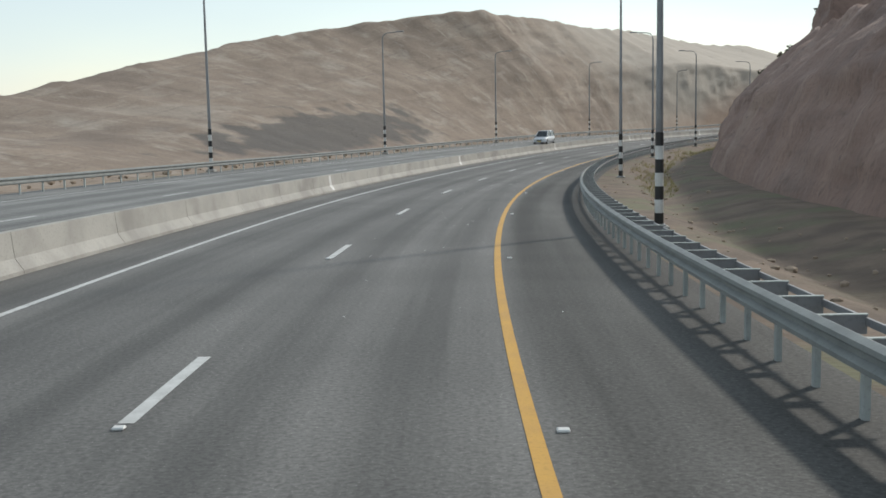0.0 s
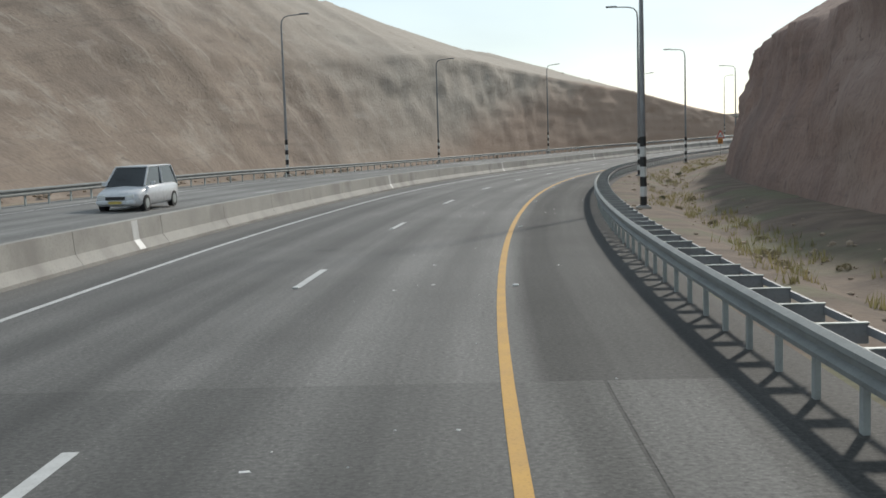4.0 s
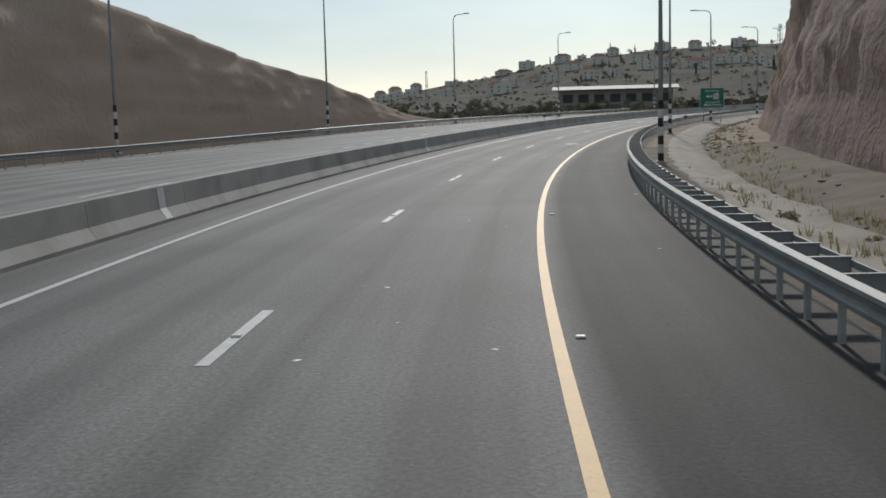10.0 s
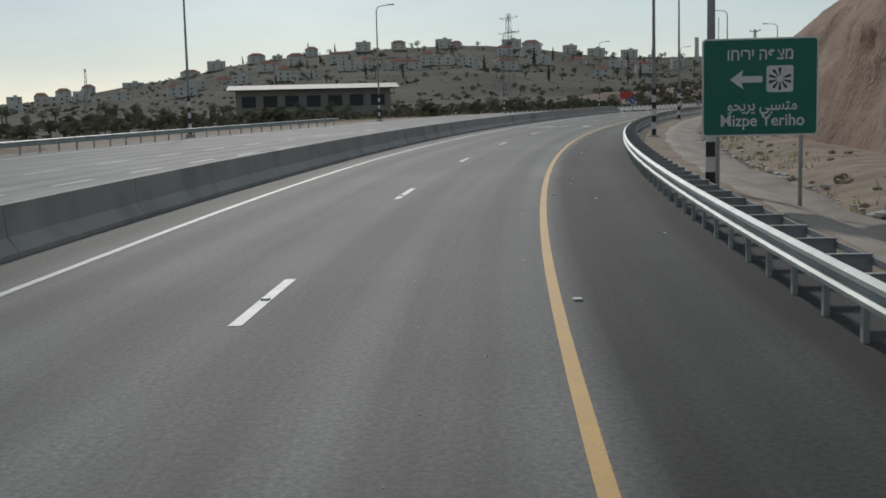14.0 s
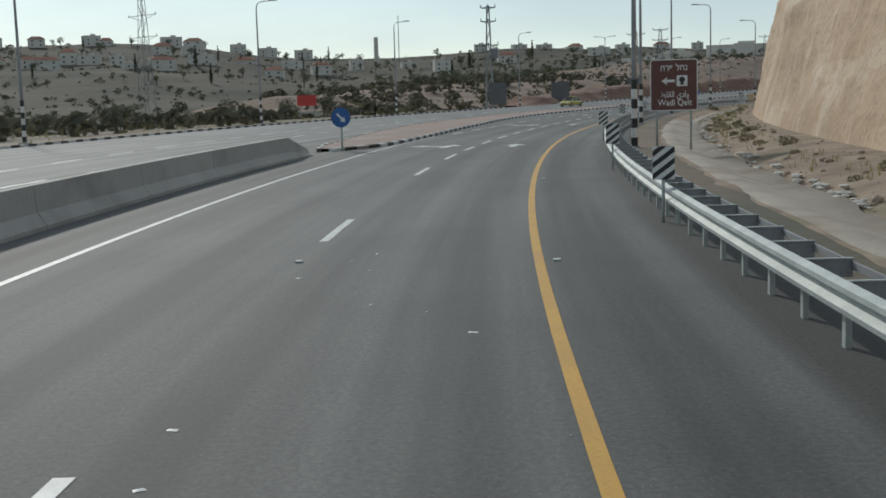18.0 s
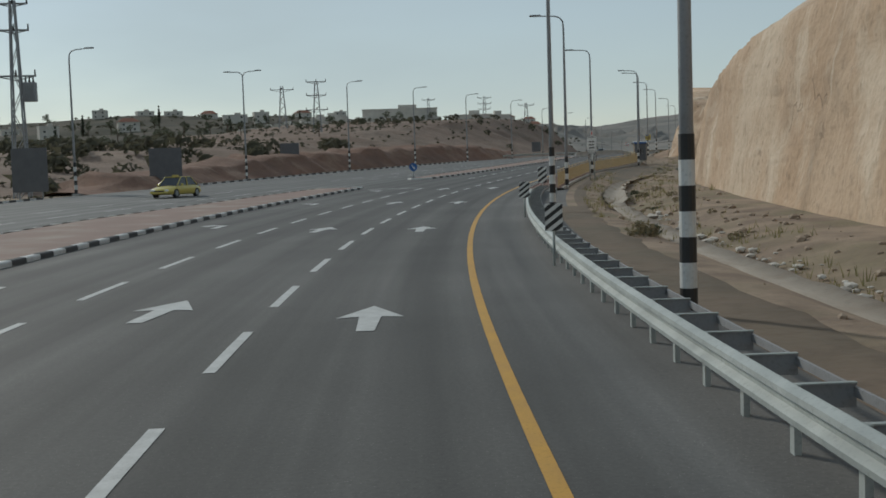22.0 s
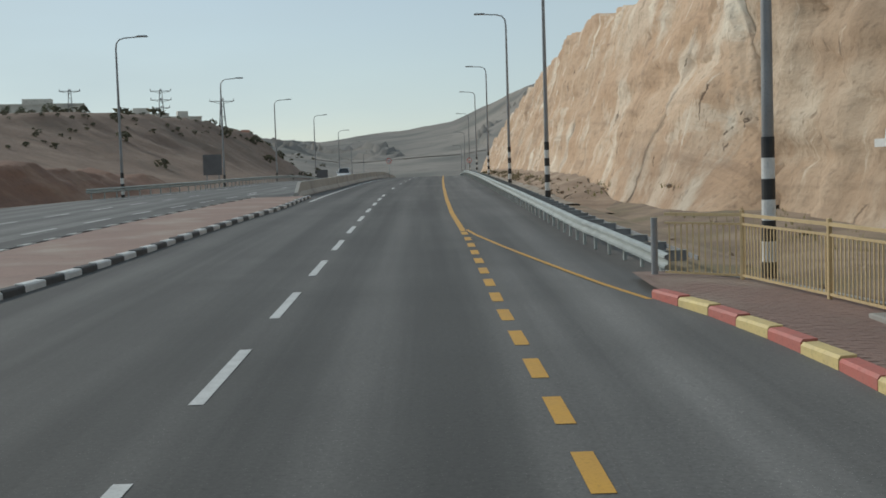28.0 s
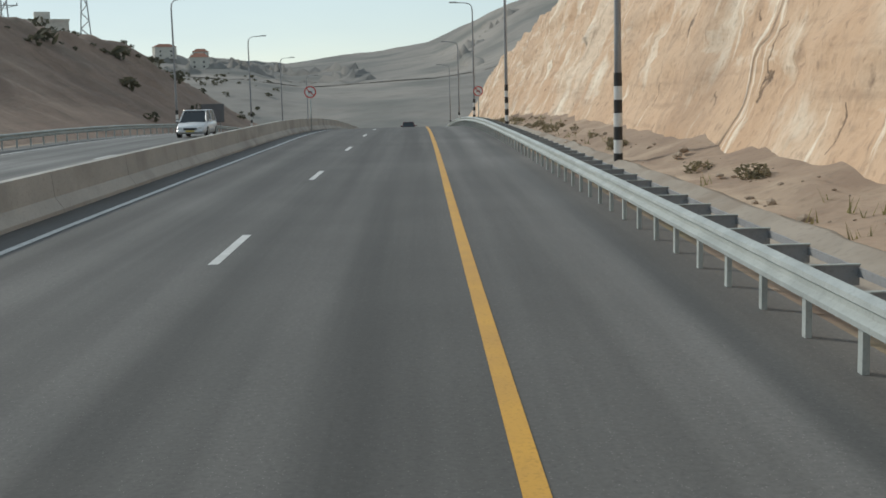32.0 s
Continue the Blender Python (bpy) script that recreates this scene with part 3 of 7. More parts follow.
def fbm(x, y, z, octaves=4):
    return noise.fractal(Vector((x, y, z)), 1.0, 2.0, octaves, noise_basis='PERLIN_ORIGINAL')


# ---- ground ----
def opp_rise(s):
    """How far the other carriageway lies above this one."""
    return knots(s, (-80, 0.25), (180, 0.25), (330, 0.0), (1300, 0.0))


def opp_slope(s):
    return knots(s, (-80, 0.026), (180, 0.026), (330, 0.0), (1300, 0.0))


def opp_z(s, lat):
    return opp_rise(s) + opp_slope(s) * (lat - 9.6)


def median(s):
    """The median barrier's right foot."""
    return knots(s, (-80, 9.2), (150, 9.3), (330, 8.5), (400, 8.4), (510, 9.4), (745, 8.5), (756, 8.3), (775, 7.9), (1300, 7.8))


def opp_edge(s):
    return knots(s, (-80, 20), (200, 20.2), (240, 22.5), (320, 27.5), (400, 28.5), (450, 29.2), (520, 31), (560, 33), (600, 35), (640, 36), (690, 33), (740, 25), (780, 20), (1300, 19.5))


def opp_inner(s):
    """Where the two carriageways' asphalt meets."""
    return knots(s, (-80, median(s) + 0.3), (500, median(s) + 0.3), (512, 14), (755, 14), (765, median(s) + 0.3), (1300, median(s) + 0.3))


def nearest(px, py):
    """Road coordinates of many points, by the nearest of a coarse set."""
    idx = np.arange(0, len(SS), 4)
    s = np.zeros(len(px))
    lat = np.zeros(len(px))
    for a in range(0, len(px), 4000):
        dx = px[a:a + 4000, None] - _x[idx][None]
        dy = py[a:a + 4000, None] - _y[idx][None]
        j = idx[np.argmin(dx * dx + dy * dy, 1)]
        vx, vy = px[a:a + 4000] - _x[j], py[a:a + 4000] - _y[j]
        s[a:a + 4000] = SS[j] + vx * np.sin(_th[j]) + vy * np.cos(_th[j])
        lat[a:a + 4000] = -vx * np.cos(_th[j]) + vy * np.sin(_th[j])
    return s, lat


SKY_AZ = [-180, -60, 0, 25, 28, 32, 36, 38, 40, 42, 46, 50, 52, 56, 60, 63, 66, 72, 78, 85, 92, 94, 98, 100, 103, 107, 112, 120, 140, 180]
SKY_EL = [1.0, 1.0, 0.6, 0.65, 0.95, 1.45, 2.0, 2.5, 2.85, 3.15, 3.5, 3.62, 3.6, 3.35, 2.8, 2.6, 2.65, 2.95, 2.8, 2.3, 1.9, 1.7, 2.2, 2.5, 3.9, 5.2, 5.4, 4.0, 2.0, 1.0]
SKY_D = [1500, 1500, 1200, 950, 950, 950, 950, 950, 950, 950, 950, 950, 950, 950, 1000, 1000, 1000, 1000, 1000, 1100, 1400, 1800, 1900, 1800, 1500, 1300, 1200, 1200, 1500, 1500]


def ground_height(px, py):
    s, lat = nearest(px, py)
    rz = np.interp(s, SS, _z)
    cx, cy = 300.0, 355.0
    az = np.degrees(np.arctan2(px - cx, py - cy))
    r = np.hypot(px - cx, py - cy)
    D = np.interp(az, SKY_AZ, SKY_D)
    H = np.tan(np.radians(np.interp(az, SKY_AZ, SKY_EL))) * D
    u = np.clip((r - 280) / (D - 280), 0, 1.6)
    rise = np.where(u < 1, u ** 1.6, 1 - 0.5 * (u - 1))
    far = -3 + H * rise
    rough = np.array([fbm(a / 90, b / 90, 0.3) for a, b in zip(px, py)])
    far = far + rough * (1.0 + 5.0 * np.clip(u, 0, 1)) * np.where((u > 0.75) & (u < 1.3), 0.35, 1)
    near_left = rz - 1.0 - 0.012 * np.clip(lat - 24, 0, 200)
    near = np.where(lat > 0, np.where(lat < 24, rz - 0.6, near_left), rz - 0.7)
    w = np.clip((np.abs(lat) - 45) / 130, 0, 1)
    w = np.maximum(w, np.clip((s - 1050) / 250, 0, 1))
    w = w * w * (3 - 2 * w)
    return near * (1 - w) + far * w


def spaced(a, b, near_a, near_b, step):
    v = list(np.arange(near_a, near_b, step))
    d, x = step, near_b
    while x < b:
        v.append(x)
        d *= 1.22
        x += d
    v.append(b)
    d, x, low = step, near_a, []
    while x > a:
        d *= 1.22
        x -= d
        low.append(max(x, a))
    return low[::-1] + v


gx = spaced(-3500, 4200, -90, 1300, 9.0)
gy = spaced(-3000, 4200, -60, 900, 9.0)
PX, PY = np.meshgrid(gx, gy)
GZ = ground_height(PX.ravel(), PY.ravel()).reshape(PX.shape)
ground = grid("ground", [[(PX[i, j], PY[i, j], GZ[i, j]) for j in range(len(gx))] for i in range(len(gy))], FAR_HILL)
# land past the road's end takes the tone with haze in its colour
ground.data.materials.append(FAR_HILL_PALE)
for face in ground.data.polygons:
    if math.degrees(math.atan2(face.center.x - 300, face.center.y - 355)) > 89 and face.center.x > 800:
        face.material_index = 1
tagged(ground, "dry brown hillsides and open land with sparse scrub", "ground", kind="structure")

# spurs and gullies on the bare hills ahead
ridge_az, ridge_u = np.arange(87.0, 118.01, 0.25), np.linspace(0, 1, 64)
ridge = []
for az in ridge_az:
    crest = float(np.interp(az, SKY_AZ, SKY_D))
    rs = 860 + (crest * 1.02 - 860) * ridge_u
    xs, ys = 300 + np.sin(np.radians(az)) * rs, 355 + np.cos(np.radians(az)) * rs
    zs = ground_height(xs, ys)
    row = []
    for x, y, z, r, u in zip(xs, ys, zs, rs, ridge_u):
        bend = az + 5.0 * fbm(x / 420, y / 420, 2.2)
        spur = 1 - 2 * abs(fbm(bend * 0.42, u * 0.7, 3.3))
        small = 1 - 2 * abs(fbm(x / 75, y / 120, 6.1))
        swell = smooth(0.0, 0.3, u) * (1 - smooth(0.7, 0.97, u))
        row.append((x, y, z + 0.4 + swell * (26 * (spur - 0.75) + 7 * (small - 0.7))))
    ridge.append(row)
ridges = grid("hill_range", ridge, FAR_HILL_PALE)
tagged(ridges, "bare hazy desert hills with spurs and gullies", "hills", kind="structure")

road = ribbon("road", -60, 1250, 2.0, lambda s: [(-3.35, -0.02), (0, 0), (3.6, 0), (7.2, 0), (opp_inner(s), 0)], ASPHALT)
tagged(road, "grey asphalt carriageway with worn wheel tracks", "road", kind="structure")
road_far = ribbon("road_opposite", -60, 1250, 3.0, lambda s: [(l, opp_z(s, l)) for l in (opp_inner(s), max(opp_inner(s) + 0.1, 14.5), 18, opp_edge(s) + 0.8)], ASPHALT_OLD)
tagged(road_far, "pale worn asphalt of the other carriageway", "road", kind="structure")
def dip(s, lat):
    """How far the verge sinks below its usual height behind the pavement."""
    return knots(s, (612, 0), (640, -0.5), (690, -1.4), (705, -1.2), (730, 0)) * smooth(5.6, 12.5, -lat)


def verge_height(lat, s):
    """Height just over the verge's own surface."""
    pts = VERGE_SHAPE(s)
    return 0.02 + float(np.interp(-lat, [-a for a, _ in pts], [z for _, z in pts]))


VERGE_SHAPE = lambda s: [(-3.2, -0.03), (-4.0, -0.03), (-5.2, -0.08), (-6.3, -0.42), (-7.2, -0.3), (-9, 0.1 + dip(s, -9)), (-13, 0.3 + dip(s, -13)), (-30, 0.6)]
verge = ribbon("verge_right", -60, 330, 1.5, VERGE_SHAPE, EARTH_DARK)
tagged(verge, "brown stony earth strip with dry weeds and a shallow ditch", "verge", kind="structure")
verge = ribbon("verge_right_far", 330, 1250, 1.5, VERGE_SHAPE, EARTH)
tagged(verge, "stony dry earth strip with a shallow ditch", "verge", kind="structure")
verge_left = ribbon("verge_left", -60, 1250, 2.0, lambda s: [(opp_edge(s) + 0.6, opp_z(s, 23) - 0.06), (opp_edge(s) + 2.5, opp_z(s, 23) - 0.1), (opp_edge(s) + 5, opp_z(s, 23) - 0.3), (opp_edge(s) + 12, -0.3)], EARTH)
scrubland = ribbon("open_ground_left", -60, 1250, 3.0, lambda s: [(opp_edge(s) + 12, -0.3), (opp_edge(s) + 26, -0.5), (opp_edge(s) + 45, -1.2)], SCRUBLAND)
tagged(scrubland, "brown scrubland beside the other carriageway", "ground", kind="structure")
tagged(verge_left, "dry earth strip beside the other carriageway", "verge", kind="structure")


ditch = ribbon("ditch_lining", 268, 548, 1.0, lambda s: [(-4.6 + 0.25 * fbm(s * 0.3, 1, 0), -0.25), (-4.75 + 0.25 * fbm(s * 0.3, 1, 0), -0.035), (-5.3, -0.07), (-6.0, -0.3), (-6.7 - 0.5 * fbm(s * 0.2, 5, 0), -0.22), (-6.9 - 0.5 * fbm(s * 0.2, 5, 0), -0.6)], CONCRETE_PALE)
tagged(ditch, "pale cracked concrete lining of the roadside ditch", "ditch", kind="structure")
def channel(s):
    return knots(s, (610, -6.2), (625, -6.5), (636, -6.9), (650, -7.9), (676, -10.3))


ditch = ribbon("ditch_lining", 547, 611, 0.7, lambda s: [(-5.75 + 0.2 * fbm(s * 0.4, 1, 0), -0.5), (-5.85 + 0.2 * fbm(s * 0.4, 1, 0), -0.24), (-6.2, -0.3), (-6.55 - 0.25 * fbm(s * 0.5, 3, 0), -0.2), (-6.7 - 0.25 * fbm(s * 0.5, 3, 0), -0.6)], CONCRETE_PALE)
tagged(ditch, "pale broken concrete edge of the roadside ditch", "ditch", kind="structure")
ditch = ribbon("ditch_lining", 610, 676, 0.5, lambda s: [(channel(s) + 0.55 + 0.3 * fbm(s * 0.4, 1, 0), -0.12 + dip(s, channel(s))), (channel(s) + 0.15, -0.32 + dip(s, channel(s))), (channel(s) - 0.2, -0.3 + dip(s, channel(s))), (channel(s) - 0.6 + 0.35 * fbm(s * 0.5, 3, 0), 0.06 + dip(s, channel(s)))], CONCRETE_PALE)
tagged(ditch, "pale broken concrete channel winding through the verge", "ditch", kind="structure")
ditch = ribbon("ditch_lining", 735, 1000, 1.0, lambda s: [(-3.5, -0.25), (-3.62, 0.0), (-4.15, -0.015), (-4.55, (0.05 + 0.04 * fbm(s * 0.9, 3, 0)) * smooth(737, 752, s)), (-4.95 + 0.2 * fbm(s * 0.35, 1, 0), (0.22 + 0.1 * fbm(s * 0.6, 5, 0)) * smooth(737, 752, s)), (-5.1 + 0.2 * fbm(s * 0.35, 1, 0), 0.22 * smooth(737, 752, s) - 0.02), (-5.25, -0.12)], CONCRETE_PALE)
tagged(ditch, "pale cracked concrete lining of the roadside ditch", "ditch", kind="structure")

# ---- road markings ----
def mark(name, pts_lat, s0, s1, mat, dz=0.006, step=2.0, width=0.15, parent=None):
    half = width if callable(width) else (lambda s: width)
    return ribbon(name, s0, s1, step, lambda s: [(pts_lat(s) + half(s) / 2, dz), (pts_lat(s) - half(s) / 2, dz)], mat, parent=parent or road)


YELLOW_WIDE = C((500, 0.14), (620, 0.15), (740, 0.17))
mark("edge_line", yellow, -50, 658, PAINT_YELLOW, width=YELLOW_WIDE)
mark("edge_line", yellow, 721, 1200, PAINT_YELLOW, width=YELLOW_WIDE)
mark("edge_line", edge, -50, 523, PAINT_WHITE, width=0.14)
mark("edge_line", edge, 746, 1200, PAINT_WHITE, width=0.15)
for k in range(-4, 34):
    s = knots(k, (-4, -42.1), (7, 116.6), (15, 230.4), (25, 374.5), (30, 450.2), (32, 479.3), (33, 493.6))
    mark("lane_dash", lane, s, s + 3.15, PAINT_WHITE, step=1.6)
for k in range(44):
    s = knots(k, (0, 501.1), (3, 518.8), (7, 542.4), (19, 612.0), (23, 635.4), (38, 721.7), (42, 745.0), (43, 750.6))
    mark("lane_dash", lane, s, s + 3.1, PAINT_WHITE, step=1.6)
for k in range(24):
    mark("lane_dash", lane, 765.4 + 14.65 * k, 768.6 + 14.65 * k, PAINT_WHITE, step=1.6)


# ---- asphalt repairs ----
for a, b, l0, l1 in ((112.3, 122.2, 6.95, -0.98), (116.4, 122.2, -1.02, -2.3), (138.2, 138.7, 4.7, 4.1), (754.9, 755.5, -0.45, -1.25)):
    ribbon("repair_patch", a, b, 1.0, lambda s: [(l0 + (l1 - l0) * k / 3, 0.004 + 0.006 * min(0, l0 + (l1 - l0) * k / 3)) for k in range(4)], ASPHALT_PATCH, parent=road)


# ---- median barrier ----
def barrier_profile(s):
    m = median(s)
    return [(m, -0.05), (m, 0.08), (m + 0.17, 0.32), (m + 0.22, 0.84), (m + 0.42, 0.84), (m + 0.47, 0.32), (m + 0.64, 0.08), (m + 0.64, -0.1)]


def barrier(s0, s1, low0=0.0, low1=0.0):
    """low0, low1: how long the barrier takes to rise at its start and to sink at its end."""
    th = empty("median_barrier", stand(s0, median(s0)), "weathered grey concrete safety barrier along the median", "barrier")
    n = round((s1 - s0) / 6)
    for i in range(n):
        a, b = s0 + (s1 - s0) * i / n, s0 + (s1 - s0) * (i + 1) / n
        rows = []
        for k in range(5):
            s = a + (b - a) * k / 4 + (0.012 if k == 0 else 0) - (0.012 if k == 4 else 0)
            top = min(1, 0.3 + 0.7 * (s - s0) / low0 if low0 else 1, 0.3 + 0.7 * (s1 - s) / low1 if low1 else 1)
            rows.append([at(s, l, z * top) for l, z in barrier_profile(s)])
        ob = grid("barrier_block", rows, CONCRETE, False)
        for end in (rows[0], rows[-1][::-1]):
            cap = link_mesh("end_face", end, [tuple(range(len(end)))], CONCRETE)
            cap.parent = ob
        ob.parent = th
        ob.matrix_parent_inverse = th.matrix_world.inverted()


barrier(-50, 505.8, 0, 3.0)
barrier(754.5, 1180, 1.0, 0)


# ---- guard rails ----
def rail_lat(s):
    return knots(s, (-60, -2.8), (330, -2.8), (450, -2.65), (517, -2.15), (561, -1.9), (606, -1.97), (622, -2.1), (700, -3.2), (708, -3.1), (715, -2.6), (766, -2.85), (1300, -2.95))


W_BEAM = [(0.0, 0.155), (0.075, 0.12), (0.08, 0.07), (0.01, 0.025), (0.01, -0.025), (0.08, -0.07), (0.075, -0.12), (0.0, -0.155)]


def beam_rows(s0, s1, lat, top, face, step=1.33):
    n = max(1, round((s1 - s0) / step))
    rows = []
    for i in range(n + 1):
        s = s0 + (s1 - s0) * i / n
        rows.append([at(s, lat(s) + face * d, top(s) - 0.155 + z) for d, z in W_BEAM] + [at(s, lat(s) + face * (d - 0.012), top(s) - 0.155 + z) for d, z in W_BEAM[::-1]])
    return rows


post_bm = box(bmesh.new(), 0.06, 0.1, 0.95, Matrix.Translation((0, 0, 0.2)))
POST = part("post", post_bm, STEEL)
arm_bm = bmesh.new()
box(arm_bm, 0.48, 0.012, 0.19, Matrix.Translation((0.24, 0, 0.0)))
box(arm_bm, 0.48, 0.06, 0.012, Matrix.Translation((0.24, 0.0, 0.102)))
ARM = part("bracket", arm_bm, STEEL_DARK)
# dark web, paler top flange: the bracket's shade and lit edge set by colour
ARM.data.materials.append(STEEL)
for face in ARM.data.polygons:
    face.material_index = int(face.index >= 6)


def guard_rail(s0, s1, lat, top, face, double, pitch, label):
    th = empty("guard_rail", stand(s0, lat(s0)), label, "guard rail", "guard rails")
    inv = th.matrix_world.inverted()

    def own(ob):
        ob.parent = th
        ob.matrix_parent_inverse = inv
        return ob
    # beams up to s=370 take the steel with shade in its colour
    own(grid("beam", beam_rows(s0, s1, lat, top, face), STEEL_SHADED if s1 <= 370 else STEEL, False, close=True))
    if double:
        own(ribbon("rear_beam", s0, s1, 1.33, lambda s: [(lat(s) - 0.52 * face, top(s) - 0.06), (lat(s) - 0.55 * face, top(s) - 0.06), (lat(s) - 0.55 * face, top(s) - 0.14), (lat(s) - 0.52 * face, top(s) - 0.14), (lat(s) - 0.52 * face, top(s) - 0.06)], STEEL_DARK, smooth_faces=False))
    n = round((s1 - s0) / pitch)
    for i in range(n):
        s = s0 + (s1 - s0) * (i + 0.5) / n
        for src, dz in ((POST, top(s) - 0.7),) + (((ARM, top(s) - 0.13),) if double else ()):
            o = new(src.name, src.data)
            m = stand(s, lat(s) - 0.06 * face, dz)
            o.parent = th
            o.matrix_parent_inverse = inv
            o.matrix_basis = m


RAIL_TOP = C((300, 0.72), (380, 0.66), (520, 0.6), (560, 0.57), (604, 0.5), (614, 0.5), (622, 0.4), (708, 0.42), (714, 0.6), (740, 0.64), (780, 0.68))
for a, b in ((-30, 50), (50, 130), (130, 210), (210, 290), (290, 370), (370, 450), (450, 536), (536, 622)):
    guard_rail(a, b, rail_lat, RAIL_TOP, 1, True, 1.36, "galvanised steel guard rail with deep brackets to a rear rail")
for a, b in ((708, 790), (790, 870), (870, 960), (960, 1080)):
    guard_rail(a, b, rail_lat, RAIL_TOP, 1, True, 1.36, "galvanised steel guard rail with deep brackets to a rear rail")
OPP_TOP = lambda s: opp_z(s, opp_edge(s)) + 0.74
for a, b in ((-40, 60), (60, 160), (160, 260), (260, 360), (360, 470), (760, 900), (900, 1050)):
    guard_rail(a, b, opp_edge, OPP_TOP, -1, False, 2.0, "grey steel guard rail beside the other carriageway")


# ---- street lamps ----
def lamp_model(side):
    th = empty("street_lamp", Matrix(), "tall grey steel street lamp with black and white painted foot", "street lamp", "street lamps")
    part("pole", tube(bmesh.new(), [(0, 0, 0.3), (0, 0, 4), (0, 0, 8), (0, 0, 11.2), (0.05 * side, 0, 11.6), (0.25 * side, 0, 11.85), (0.6 * side, 0, 11.95), (1.5 * side, 0, 12.0)], [0.115, 0.1, 0.08, 0.06, 0.05, 0.045, 0.042, 0.04], 12), STEEL_DARK, th, smooth_faces=True)
    hb = bmesh.new()
    box(hb, 0.75, 0.3, 0.11, Matrix.Translation((1.8 * side, 0, 12.03)), 0.04)
    part("lamp_head", hb, STEEL_DARK, th)
    for i in range(7):
        bb = tube(bmesh.new(), [(0, 0, 0.32 + 0.37 * i), (0, 0, 0.32 + 0.37 * (i + 1))], 0.128 - 0.002 * i, 14)
        part("painted_band", bb, PAINT_BLACK if i % 2 == 0 else BAND_WHITE, th, smooth_faces=False)
    fb = box(bmesh.new(), 0.55, 0.55, 0.5, Matrix.Translation((0, 0, 0.08)), 0.03)
    part("foundation", fb, CONCRETE, th)
    part("flange", box(bmesh.new(), 0.36, 0.36, 0.04, Matrix.Translation((0, 0, 0.35))), STEEL_DARK, th)
    return th


LAMP_R = [(-1.0, -4.4), (37.8, -4.4), (76.8, -4.6), (118, -4.6), (154, -4.5), (193, -4.4), (234.9, -4.55), (273.2, -4.3), (312.6, -4.15), (352.5, -4.15), (391.5, -4.1), (428, -4.1), (466.5, -3.9), (506.2, -3.3), (539.3, -2.95), (569, -2.95), (599.5, -2.97), (628.2, -3.47), (656.8, -3.6), (688.6, -5.9), (708, -4.9), (740.5, -4.5), (767.4, -4.6), (811, -4.9), (850, -4.8), (890, -4.8), (930, -4.8), (970, -4.8)]
first = None
for s, l in LAMP_R:
    m = stand(s, l, -0.3 + knots(s, (600, 0), (628, -0.6), (657, -0.65), (689, -0.9), (707, -0.2), (715, 0)))
    if first is None:
        first = lamp_model(-1)
        first.matrix_world = m
    else:
        copy_thing(first, m)
LAMP_L = [(-5, 21), (33, 21), (76, 21.2), (115.5, 21.3), (153.2, 21.3), (192.3, 21.4), (238, 24), (288, 28.4), (331, 29.7), (367.5, 29.6), (404, 30), (444, 31), (485, 32), (526, 34), (565, 36), (600, 37), (640, 37), (671.5, 35.3), (700.5, 32.8), (721.5, 29), (743.5, 25.5), (766, 21.8), (797.5, 20.8), (833, 20.9), (876, 20.7), (918, 20.5), (950, 20.5), (990, 20.5)]
first = None
for s, l in LAMP_L:
    m = stand(s, l, opp_z(s, l) - 0.2 + knots(s, (705, 0), (722, -0.2), (743, -0.6), (764, -1.0), (796, -1.6), (831, -1.6), (876, -0.8), (910, 0)))
    if first is None:
        first = lamp_model(1)
        first.matrix_world = m
    else:
        twin = copy_thing(first, m)
        twin.matrix_basis = m @ Matrix.Diagonal((1, 1, 1 + knots(s, (240, 0), (288, 2.0), (404, 2.0), (485, 1.0), (526, 0)) / 12, 1))
        if s == 671.5:
            for nm, bm in (("arm", tube(bmesh.new(), [(0, 0, 11.2), (-0.05, 0, 11.6), (-0.25, 0, 11.85), (-0.6, 0, 11.95), (-1.5, 0, 12.0)], 0.045, 10)), ("lamp_head", box(bmesh.new(), 0.75, 0.3, 0.11, Matrix.Translation((-1.8, 0, 12.03)), 0.04))):
                part(nm, bm, STEEL_DARK, twin)


# ---- rock cuts ----
def cell(a, b, seed):
    """A fixed random number from 0 to 1 for each unit square."""
    v = math.sin(math.floor(a) * 127.1 + math.floor(b) * 311.7 + seed * 74.7) * 43758.5453
    return v - math.floor(v)


